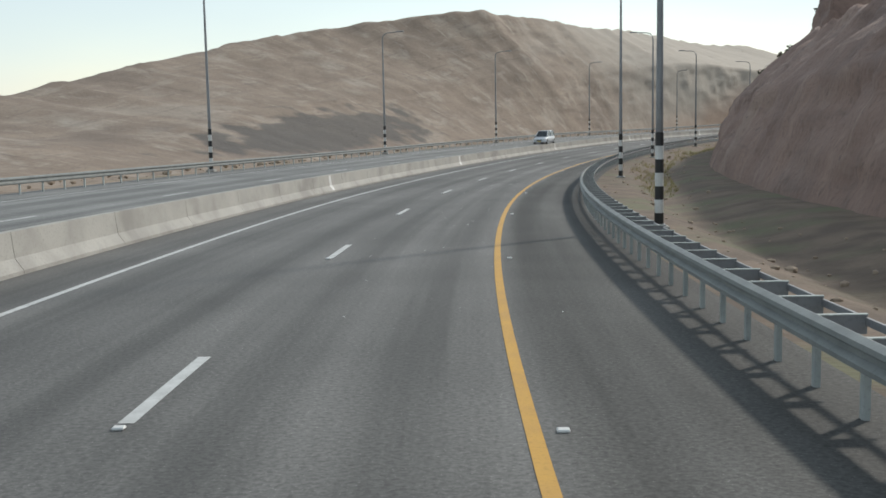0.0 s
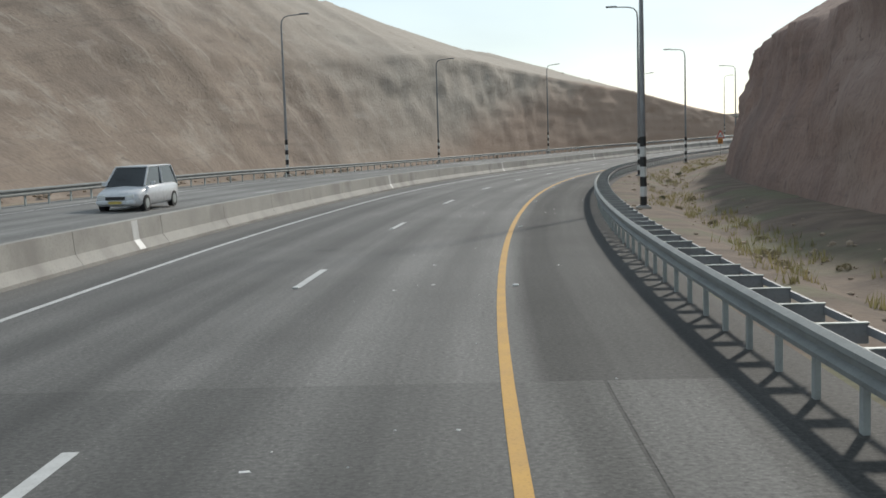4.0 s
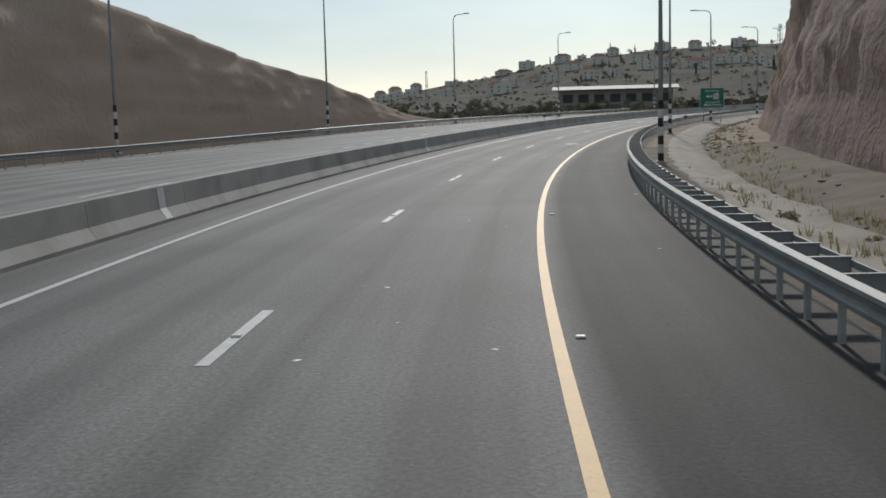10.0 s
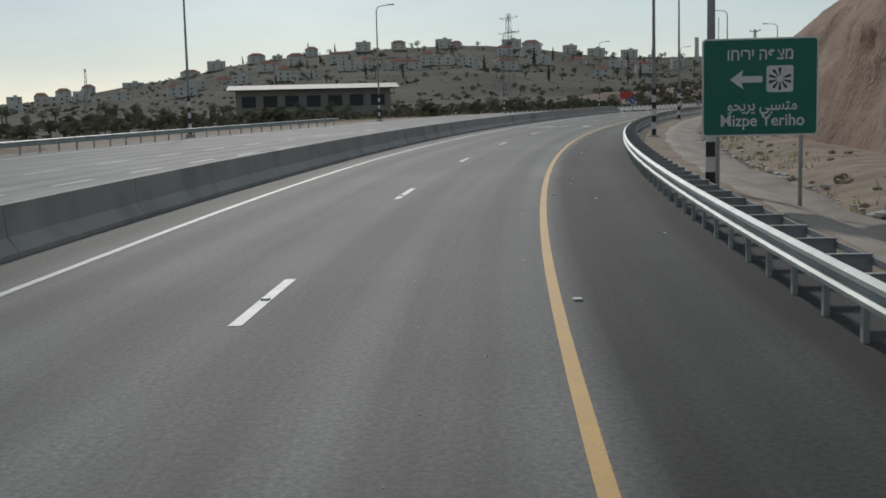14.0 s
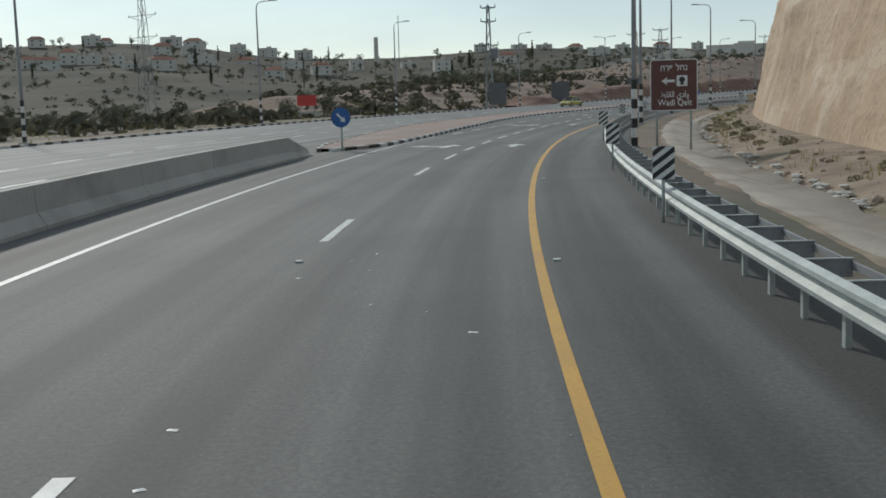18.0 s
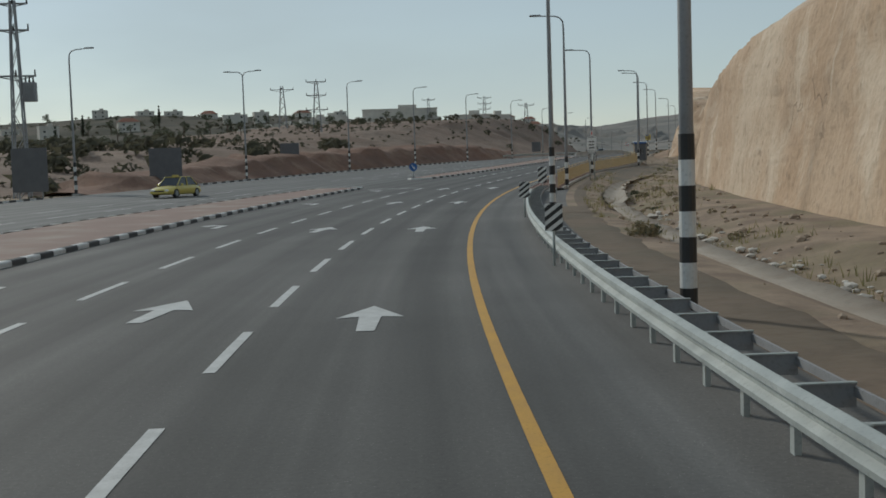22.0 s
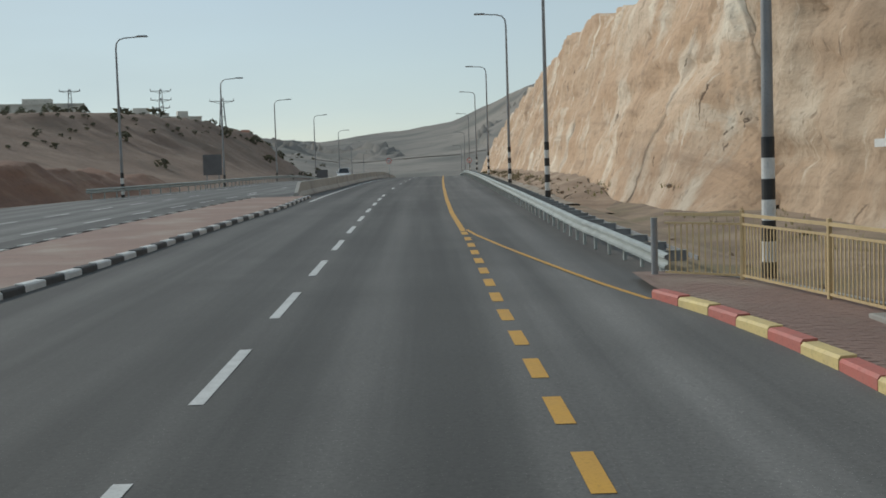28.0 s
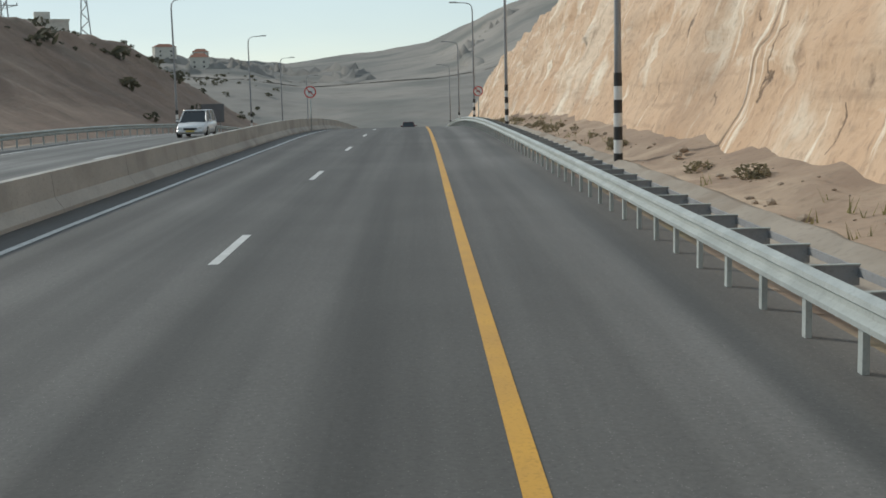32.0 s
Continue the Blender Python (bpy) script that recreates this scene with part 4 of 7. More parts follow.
def cliff(name, s0, s1, step, foot, top, height, back, mat, label, seed=0, rough=0.5, zbase=-0.4, side=-1, nv=18, groove=0.1, ledge=0.3, taper=4, block=0.0, brk=None):
    """A rock face along the road; foot, top and back are lateral places, height its crest, all by s; brk: where a steep face breaks to a slope."""
    rows = []
    n = round((s1 - s0) / step)
    for i in range(n + 1):
        s = s0 + (s1 - s0) * i / n
        ends = min(1.0, (i + 0.3) / taper, (n - i + 0.3) / taper)
        f, t, h, b = foot(s), top(s), height(s) * ends, back(s)
        h += fbm(s * 0.22, seed + 9, 0.5) * 0.55 * ends
        row = []
        for j in range(nv + 1):
            v = j / nv
            l = f + (t - f) * (v ** 0.85)
            z = zbase + (h - zbase) * v
            if brk:
                bl, bz = brk(s, f, t, h)
                bz *= ends
                l = f + (bl - f) * 2 * v if v < 0.5 else bl + (t - bl) * (2 * v - 1)
                z = zbase + (bz - zbase) * 2 * v if v < 0.5 else bz + (h - bz) * (2 * v - 1)
            k = fbm(s * 0.55, seed, z * 0.06, 3) * groove + fbm(s * 0.13, seed + 3.1, z * 0.3) * rough + fbm(s * 0.7, seed + 7, z * 0.8, 3) * rough * 0.3
            k += ledge * noise.noise(Vector((s * 0.05, seed + 11, z * 0.9)))
            crack = noise.noise(Vector((s * 0.21, seed + 17, z * 0.04)))
            if abs(crack) < 0.06:
                k += 0.35 * (1 - abs(crack) / 0.06) * min(1, rough * 1.6)
            if block:
                ca, cb = s * 0.42 + fbm(s * 0.3, seed, z * 0.3, 2) * 1.2, z * 0.55 + fbm(s * 0.25, seed + 4, z * 0.4, 2) * 1.2 + s * 0.05
                k += block * (cell(ca, cb, seed) - 0.5) + 0.5 * block * (cell(ca * 2.3 + 7, cb * 1.9, seed + 2) - 0.5)
            k *= 0.25 + 0.75 * min(1, v * 3)
            row.append(at(s, l + side * k, z))
        for j in range(1, 6):
            v = j / 5
            drop = knots(v, (0, 0), (0.7, 0.3), (1, -h + zbase)) if ends >= 1 and not brk else -(h - zbase) * v
            row.append(at(s, t + (b - t) * v + side * 0.5 * fbm(s * 0.2, seed + 5, v * 3), h + drop + fbm(s * 0.15, seed + 1, v * 4) * 0.6 * (v < 0.9)))
        rows.append(row)
    ob = grid(name, rows, mat)
    uv = ob.data.uv_layers.new(name="face")
    width = len(rows[0])
    ups = []
    for row in rows:
        run_up, total = [0.0], 0.0
        for a, b in zip(row[:-1], row[1:]):
            total += (b - a).length
            run_up.append(total)
        ups.append(run_up)
    flat = []
    for loop in ob.data.loops:
        r, c = divmod(loop.vertex_index, width)
        flat += [s0 + (s1 - s0) * r / n, ups[r][c]]
    uv.data.foreach_set("uv", flat)
    return tagged(ob, label, "rock", kind="structure")


def bench(lats, heights):
    """Where a face breaks to the slope above it."""
    lat_at, height_at = C(*lats), C(*heights)
    return lambda s, f, t, h: (lat_at(s), height_at(s))


cliff("rock_cut_1", 8, 334, 0.7, C((0, -10.2), (96, -10.2), (125, -10.6), (175, -10.0), (230, -10.2), (334, -10.3)), C((0, -16), (125, -17), (230, -18), (265, -15.5), (334, -15)), C((0, 8), (90, 9), (125, 9.5), (150, 10.4), (200, 11.5), (230, 11.7), (270, 13), (305, 13.2), (334, 11.5)), C((0, -34), (400, -36)), ROCK_RED, "dark red-brown rock cut beside the road", 1, 0.4, nv=30, block=0.3, brk=bench(((0, -12.6), (104, -12.4), (125, -13), (150, -12.4), (175, -12.4), (230, -12.6), (280, -11.9), (334, -12.5)), ((0, 5), (104, 5), (125, 6.4), (150, 7.2), (180, 8.1), (210, 8.3), (255, 9.6), (280, 10.5), (310, 9.5), (334, 8.8))))
cliff("rock_cut_1_upper", 96, 240, 1.0, C((96, -18.2), (240, -18.4)), C((96, -19.4), (240, -19.6)), C((96, 14), (136, 14.6), (155, 16), (180, 17.5), (240, 16.5)), C((96, -44), (240, -44)), ROCK_RED, "red-brown upper tier of the rock cut", 12, 0.35, zbase=8.0, nv=22, block=0.25)
cliff("rock_cut_2", 322, 462, 0.7, C((322, -10.3), (337, -10.9), (360, -10.4), (385, -11.0), (410, -10.5), (432, -9.9), (462, -10)), C((322, -15), (345, -15), (360, -16.6), (410, -17.8), (462, -19)), C((322, 11.5), (345, 11.6), (378, 11.1), (410, 11.2), (434, 10.4), (455, 9), (462, 8.5)), C((300, -36), (470, -38)), ROCK_BROWN, "sloping red-brown earth and rock cut", 2, 0.5, nv=28, block=0.3, brk=bench(((322, -12.4), (340, -12.6), (360, -12.6), (386, -12.6), (410, -12.4), (434, -12.0), (462, -12.4)), ((322, 9), (340, 8.8), (360, 6), (386, 5.4), (410, 5.6), (434, 5.2), (462, 5.2))))
cliff("rock_cut_3", 452, 642, 0.6, C((450, -10), (525, -10.3), (556, -10.2), (605, -11.2), (642, -12)), C((450, -18.5), (525, -17), (556, -16.5), (605, -15), (642, -14.6)), C((452, 8), (475, 9), (525, 10.5), (556, 11.5), (580, 10.2), (605, 9), (620, 7.6), (642, 6)), C((450, -36), (642, -36)), ROCK_TAN, "pale tan sandstone cliff with vertical streaks", 3, 0.2, ledge=0.12, groove=0.08, nv=32, block=0.16, brk=bench(((450, -12.4), (525, -12.0), (540, -12.2), (556, -12.2), (605, -12.2), (642, -13.2)), ((452, 5.2), (525, 6.2), (540, 7.4), (556, 8.8), (575, 8.3), (592, 7.4), (605, 7.4), (620, 6.6), (642, 5.4))))
cliff("rock_cut_4", 632, 737, 0.6, C((632, -12.2), (650, -13), (690, -13.5), (712, -12), (737, -8.2)), C((632, -13.4), (650, -14.2), (690, -14.6), (712, -14), (737, -11)), C((632, 6.2), (645, 5.9), (655, 5.2), (664, 3.6), (672, 2.9), (690, 2.5), (706, 3.8), (720, 7), (737, 9.8)), C((600, -38), (740, -36)), ROCK_GULLY, "weathered tan cliff with grooves", 4, 0.42, zbase=-1.8, nv=30, groove=0.4, block=0.36)
cliff("rock_cut_4_upper", 628, 900, 2.0, C((628, -14.8), (690, -15.6), (720, -15), (900, -13.5)), C((628, -30), (700, -26), (760, -24), (900, -24)), C((628, 7.5), (660, 9.5), (683, 11.5), (708, 14.8), (754, 17.6), (793, 18.2), (850, 18), (900, 13)), C((620, -70), (900, -70)), HILL_SCRUB, "dry scrubby slope above the cliff", 13, 0.8, zbase=1.0, taper=8)
cliff("rock_cut_5", 726, 1090, 0.6, C((726, -8), (745, -7.4), (800, -6.7), (1090, -6.7)), C((726, -11), (760, -11), (800, -11.2), (900, -12), (1090, -12)), C((726, 7.5), (740, 9.6), (760, 11), (780, 11.8), (820, 11), (860, 10.3), (900, 10.6), (950, 10.9), (990, 9.5), (1040, 6), (1090, 1)), C((720, -40), (1090, -40)), ROCK_BUFF, "tall pale tan rock cut with rough blocky face", 5, 0.28, ledge=0.2, groove=0.1, nv=40, block=0.26, taper=10)
CUT_TOP = C((200, 16.5), (240, 15.2), (275, 13.7), (292, 12.8), (305, 12.0), (320, 11.2), (332, 10.5), (341, 9.6), (348, 8.7), (355, 7.6), (362, 6.6), (374, 5.4), (386, 3.5), (396, 1.6), (410, 0.3), (476, 0.1))


def cut_break(s, f, t, h):
    """Where the left cut's steep face ends and the hillside above it begins."""
    k = smooth(215, 268, s)
    edge_lat = knots(s, (240, 30.6), (300, 32), (330, 32.5), (420, 34))
    return (f + (t - f) * 0.42) * (1 - k) + edge_lat * k, h * 0.5 * (1 - k) + CUT_TOP(s) * k


cliff("rock_cut_6", 20, 430, 1.2, C((20, 24), (160, 24.6), (200, 26.2), (240, 27.6), (300, 30.4), (476, 33.0)), C((20, 60), (100, 65), (160, 65), (177, 61), (190, 54), (203, 47), (250, 46), (294, 60), (340, 79), (370, 90), (418, 100), (476, 100)), C((20, 0.5), (60, 1.6), (100, 4.4), (115, 6.9), (132, 10.3), (147, 12.9), (160, 15.4), (177, 18.2), (190, 20.6), (203, 22.7), (230, 22.5), (244, 21.8), (263, 22.3), (294, 22.3), (314, 21.9), (340, 21.6), (354, 22.4), (370, 20.6), (384, 16.5), (396, 11), (407, 6), (418, 2), (430, 0.3)), C((20, 92), (177, 92), (250, 76), (300, 100), (376, 140), (476, 140)), ROCK_LEFT, "high grey-brown rock cut with a red earth hillside above", 6, 0.34, zbase=-1.2, side=1, nv=48, groove=0.12, ledge=0.16, block=0.3, brk=cut_break)
cliff("hill_beside_road", 650, 1080, 2.5, C((650, 40), (700, 37), (740, 28), (770, 23.5), (1080, 23)), C((650, 70), (740, 56), (850, 46), (1080, 40)), C((650, 1.5), (700, 3.5), (740, 4.2), (760, 5), (800, 7.4), (850, 10.2), (900, 13), (948, 14.5), (1000, 10), (1080, 2)), C((650, 140), (1080, 110)), HILL_RED, "rounded dry brown hill beside the other carriageway", 7, 0.9, side=1, taper=6)
cliff("earth_bank", 648, 800, 1.0, lambda s: opp_edge(s) + 2.4, lambda s: opp_edge(s) + 6.5, C((648, 0.5), (675, 1.6), (700, 2.3), (740, 2.6), (770, 2.2), (800, 1.0)), lambda s: opp_edge(s) + 16, BANK_RED, "low red-brown earth bank beside the other carriageway", 21, 0.5, zbase=-0.6, side=1, nv=12, groove=0.2, block=0.15, taper=8)


def heap(s):
    return smooth(736, 752, s)


talus = ribbon("talus_slope", 734, 1080, 0.7, lambda s: [(-4.95 + 0.2 * fbm(s * 0.35, 1, 0), -0.3), (-5.12 + 0.2 * fbm(s * 0.35, 1, 0), -0.3 + 0.45 * heap(s)), (-5.6, -0.3 + (0.5 + 0.14 * fbm(s * 0.5, 6, 0)) * heap(s)), (-6.2, -0.35 + (0.75 + 0.25 * fbm(s * 0.4, 8, 0)) * heap(s)), (-6.8, -0.4 + (0.92 + 0.3 * fbm(s * 0.3, 4, 0)) * heap(s)), (-7.6, -0.4 + (1.15 + 0.35 * fbm(s * 0.3, 4, 0)) * heap(s))], EARTH_RED)
tagged(talus, "red-brown earth and rubble heaped at the cliff's foot", "talus", kind="structure")

# ---- kerbs, islands, pavement ----
def kerb_stone(mat):
    bm = bmesh.new()
    prof = [(0.0, -0.12), (0.0, 0.11), (0.03, 0.145), (0.2, 0.15), (0.2, -0.12)]
    a = [bm.verts.new((x, -0.492, z)) for x, z in prof]
    b = [bm.verts.new((x, 0.492, z)) for x, z in prof]
    for i in range(4):
        bm.faces.new((a[i], a[i + 1], b[i + 1], b[i]))
    bm.faces.new(a[::-1])
    bm.faces.new(b)
    bmesh.ops.recalc_face_normals(bm, faces=bm.faces)
    me = bpy.data.meshes.new("kerb_stone")
    bm.to_mesh(me)
    bm.free()
    me.materials.append(mat)
    return me


KERB = [kerb_stone(BAND_WHITE), kerb_stone(PAINT_KERB_BLACK), kerb_stone(PAINT_KERB_RED), kerb_stone(PAINT_KERB_YELLOW)]


def kerb_run(pts, kinds, label, flip=False):
    """Metre-long kerb stones along points (s, lat); the rounded face looks to the right of the run unless flip."""
    line = [at(s, l) for s, l in pts]
    th = empty("kerb", Matrix.Translation(line[0]), label, "kerb", kind="structure")
    inv = th.matrix_world.inverted()
    total = sum((b - a).length for a, b in zip(line[:-1], line[1:]))
    n = max(1, round(total))
    k, done, want = 0, 0.0, total / n / 2
    for a, b in zip(line[:-1], line[1:]):
        d = (b - a).length
        while want <= done + d + 1e-6 and k < n:
            p = a.lerp(b, (want - done) / d)
            yaw = math.degrees(math.atan2(b.y - a.y, b.x - a.x)) - 90
            o = new("kerb_stone", KERB[kinds[k % len(kinds)]])
            o.parent = th
            o.matrix_parent_inverse = inv
            o.matrix_basis = pose(p.x, p.y, p.z + random.uniform(-0.006, 0.006), 0, 0, yaw + (180 if flip else 0) + random.uniform(-0.6, 0.6)) @ Matrix.Diagonal((1, total / n, 1, 1))
            k += 1
            want += total / n
        done += d
    return th


def run(f, s0, s1, step=4.0):
    n = max(1, round((s1 - s0) / step))
    return [(s0 + (s1 - s0) * i / n, f(s0 + (s1 - s0) * i / n)) for i in range(n + 1)]


ISL1_R = C((508.3, 9.2), (509.5, 8.45), (511, 8.0), (513, 7.75), (517, 7.55), (523, 7.7), (530, 8.1), (544, 9.0), (560, 10.5), (575, 11.4), (590, 11.6), (617, 12.0), (637, 12.2))
ISL1_L = C((508.3, 9.9), (510, 10.6), (518, 11.4), (533, 13.3), (546, 15.0), (564, 15.9), (600, 17.5), (637, 15.8))
ISL2_R = C((657, 11.4), (661, 10.9), (676, 10.0), (702, 9.0), (713, 8.4), (729, 7.9), (738, 7.4), (752, 7.55))
ISL2_L = C((657, 13.4), (668, 13.6), (700, 12.8), (730, 12.0), (757, 10.6))
for r, l, s0, s1, nose in ((ISL1_R, ISL1_L, 508.3, 637, "long"), (ISL2_R, ISL2_L, 657, 752, "long")):
    th = ribbon("traffic_island", s0 + 0.4, s1 - 0.2, 2.0, lambda s: [(r(s) + 0.1 + (l(s) - r(s) - 0.2) * k / 3, 0.125) for k in range(4)], PAVING_RED, smooth_faces=False)
    tagged(th, "raised traffic island paved in dusty red-brown blocks", "traffic island", kind="structure")
    kerb_run([(s, v) for s, v in run(r, s0, s1)], (0, 1), "black and white painted kerb of the traffic island", True)
    kerb_run([(s, v) for s, v in run(l, s0, s1)][::-1], (0, 1), "black and white painted kerb of the traffic island", True)
kerb_run([(637, 12.2), (637.8, 13), (637.8, 15), (637, 15.8)], (0,), "white painted kerb end of the traffic island", True)
kerb_run([(657, 13.4), (656.2, 12.9), (656.2, 11.9), (657, 11.4)], (0,), "white painted kerb end of the traffic island", True)
kerb_run(run(lambda s: opp_edge(s) + 0.7, 520, 634, 5), (0, 1), "black and white kerb beyond the other carriageway", False)
kerb_run(run(lambda s: opp_edge(s) + 0.7, 652, 742, 5), (0, 1), "black and white kerb beyond the other carriageway", False)

# pavement with the bus bay
WALK_R = C((624, -0.95), (640, -0.95), (659, -0.83), (672, -2.0), (683, -3.0), (690, -3.08), (700, -3.0), (703, -2.7), (705.3, -2.25), (709.5, -2.35))
WALK_L = C((624, -3.25), (648, -3.5), (662, -3.3), (676, -4.6), (690, -5.5), (700, -5.5), (704, -4.75), (706.4, -4.2), (708, -2.9))
kerb_run([(624, -3.0), (623.8, -1.2), (624.4, -0.95)], (0,), "white kerb end of the pavement", False)
kerb_run(run(WALK_R, 624.4, 659, 3), (0, 1), "black and white painted kerb of the pavement", False)
kerb_run(run(WALK_R, 659, 705.3, 2), (3, 2), "red and yellow painted kerb along the bus bay", False)
pavement = ribbon("pavement", 624.2, 708, 1.0, lambda s: [(WALK_R(s) - 0.12 + (WALK_L(s) - WALK_R(s) + 0.12) * k / 3, 0.116) for k in range(4)], MORTAR, smooth_faces=False)
tagged(pavement, "pavement of worn red-brown paving blocks", "pavement", kind="structure")
wall_edge = ribbon("pavement_edge", 624.2, 708, 1.0, lambda s: [(WALK_L(s), 0.13), (WALK_L(s) - 0.14, 0.13), (WALK_L(s) - 0.14, -0.6)], CONCRETE, smooth_faces=False)
tagged(wall_edge, "grey concrete edging behind the pavement", "edging", kind="structure")
bay = ribbon("bus_bay", 657, 707, 1.0, lambda s: [(-0.2, 0.003), (min(-0.3, WALK_R(s) - 0.05), 0.003)], ASPHALT)
tagged(bay, "asphalt of the bus bay", "road", kind="structure")
dirt = ribbon("dirt_strip", 470, 604, 1.0, lambda s: [(-3.15, -0.012), (-3.9 + 0.3 * fbm(s * 0.3, 2, 0), -0.015), (-4.5 + 0.3 * fbm(s * 0.4, 7, 0), -0.03), (-4.8, -0.2)], SCRUBLAND)
tagged(dirt, "dark trodden dirt behind the guard rail", "verge", kind="structure")
dirt = ribbon("dirt_track", 603, 690, 1.0, lambda s: [(lat, verge_height(lat, s)) for lat in (-4.15, -4.7, channel(min(s, 676)) * 0.5 - 2.7, channel(min(s, 676)) + 0.75 + 0.25 * fbm(s * 0.4, 9, 0))], SCRUBLAND)
tagged(dirt, "dark trodden earth track between railing and channel", "verge", kind="structure")
apron = ribbon("road_shoulder", 600, 626, 1.0, lambda s: [(-3.2, -0.004), (-4.3, -0.06)], ASPHALT)
tagged(apron, "asphalt shoulder behind the rail's end", "road", kind="structure")

brick_v = [(-0.098, -0.048, -0.03), (0.098, -0.048, -0.03), (0.098, 0.048, -0.03), (-0.098, 0.048, -0.03), (-0.096, -0.046, 0), (0.096, -0.046, 0), (0.096, 0.046, 0), (-0.096, 0.046, 0)]
brick_f = [(4, 5, 6, 7), (0, 1, 5, 4), (1, 2, 6, 5), (2, 3, 7, 6), (3, 0, 4, 7)]
brick_mesh = bpy.data.meshes.new("paving_block")
brick_mesh.from_pydata(brick_v, [], brick_f)
brick_mesh.materials.append(PAVING_RED)
bv, bf, count = [], [], 0
s = 624.6
row = 0
while s < 707.6:
    l = WALK_R(s) - 0.34 - (0.1 if row % 2 else 0)
    while l > WALK_L(s) + 0.12:
        m = stand(s, l, 0.121 + random.uniform(-0.0015, 0.0015), random.uniform(-0.5, 0.5))
        if 630 < s < 632.9 and count < 300:
            o = new("paving_block", brick_mesh)
            o.matrix_world = m
            o.parent = pavement
            count += 1
        else:
            k = len(bv)
            bv += [m @ Vector(v) for v in brick_v]
            bf += [tuple(i + k for i in f) for f in brick_f]
        l -= 0.2
    s += 0.1
    row += 1
blocks = link_mesh("paving_blocks", bv, bf, PAVING_RED, parent=pavement)
tagged(blocks, "rows of worn red-brown paving blocks", kind="stuff")

# ---- arrows, holding line, bay line ----
ARROW = [(0, 2.7), (0.52, 1.35), (0.17, 1.45), (0.13, 0), (-0.13, 0), (-0.17, 1.45), (-0.52, 1.35)]
ARROW_FORK = [(0.1, 2.8), (0.6, 1.25), (0.22, 1.4), (0.18, 0), (-0.18, 0), (-0.22, 0.7), (-0.95, 1.4), (-1.05, 1.1), (-1.85, 1.7), (-1.2, 2.37), (-1.1, 2.0), (-0.22, 1.35)]
ARROW_LEFT = [(-0.95, 1.75), (-0.45, 2.3), (-0.45, 1.95), (0.12, 1.75), (0.15, 0), (-0.12, 0), (-0.14, 1.45), (-0.45, 1.55), (-0.5, 1.2)]


def arrow(s, lat, shape, turn=0.0):
    c, d = math.cos(radians(turn)), math.sin(radians(turn))
    ob = link_mesh("arrow_mark", [at(s + x * d + y * c, lat - x * c + y * d, 0.009) for x, y in shape], [tuple(range(len(shape)))], PAINT_WHITE)
    ob.parent = road
    return ob


for s in (448.8, 509.0, 539.3, 568.4, 589.3, 609.4, 629.6):
    arrow(s, 1.72, ARROW)
for s in (449.6, 509.6, 540.2):
    arrow(s, 4.7, ARROW_FORK)
for s in (570.0, 590.5, 611.0, 630.3):
    arrow(s, 5.35, ARROW, -5)
for s in (574.2, 594.3, 612.4, 630.3):
    arrow(s, 9.7, ARROW_LEFT)
s_dash = 526.8
while s_dash < 692:
    if not 633 < s_dash < 650:
        mark("lane_dash", lambda s: 7.2, s_dash, s_dash + 3.0, PAINT_WHITE, step=1.5)
    s_dash += 5.805
mark("holding_line", lambda s: 9.3, 634.8, 635.2, PAINT_WHITE, step=0.4, width=4.2)
s_dash = 659.05
while s_dash < 720:
    mark("bay_dash", yellow, s_dash, s_dash + 1.1, PAINT_YELLOW, step=1.05, width=0.18)
    s_dash += 2.02
mark("bay_line", C((705.2, -2.2), (706.9, -1.87), (709.7, -1.45), (714.8, -0.75), (720.3, -0.1), (722, -0.02)), 705.2, 721.6, PAINT_YELLOW, width=0.1)

# lines of the other carriageway
for f, w in ((lambda s: median(s) + 1.4, 0.15), (lambda s: opp_edge(s) - 1.6, 0.15)):
    for a, b in ((-40, 505), (762, 1150)):
        ob = ribbon("edge_line", a, b, 3.0, lambda s: [(f(s) + w / 2, opp_z(s, f(s)) + 0.008), (f(s) - w / 2, opp_z(s, f(s)) + 0.008)], PAINT_WHITE, parent=road_far)
for off, s_dash, s_end, pitch in ((5.0, -35, 300, 14.4), (0, 300, 640, 6.0), (4.0, 330, 640, 6.0), (0, 660, 765, 6.0), (3.8, 660, 765, 6.0), (5.0, 765, 1100, 14.4)):
    while s_dash < s_end:
        if 290 < s_dash < 763:
            f = C((290, median(290) + 5.0), (380, 15.0 + off), (500, 15.2 + off), (560, 20 + off), (600, 21.5 + off), (660, 18 + off), (763, 12.6 + off))
        else:
            f = lambda s: median(s) + off
        ribbon("lane_dash", s_dash, s_dash + 3.0, 1.5, lambda s: [(f(s) + 0.08, opp_z(s, f(s)) + 0.008), (f(s) - 0.08, opp_z(s, f(s)) + 0.008)], PAINT_WHITE, parent=road_far)
        s_dash += pitch

# road studs
stud_bm = box(bmesh.new(), 0.11, 0.1, 0.03, Matrix.Translation((0, 0, 0.012)), 0.01)
STUD = part("road_stud", stud_bm, BAND_WHITE)
STUD.parent = road
STUD.matrix_world = stand(-45, -0.3, 0)
for k in range(34):
    share(STUD, stand(15.1 + k * 14.427, -0.25, 0.0), road)
for k in range(33):
    share(STUD, stand(15.4 + k * 14.427, lane(15.4 + k * 14.427), 0.005), road)

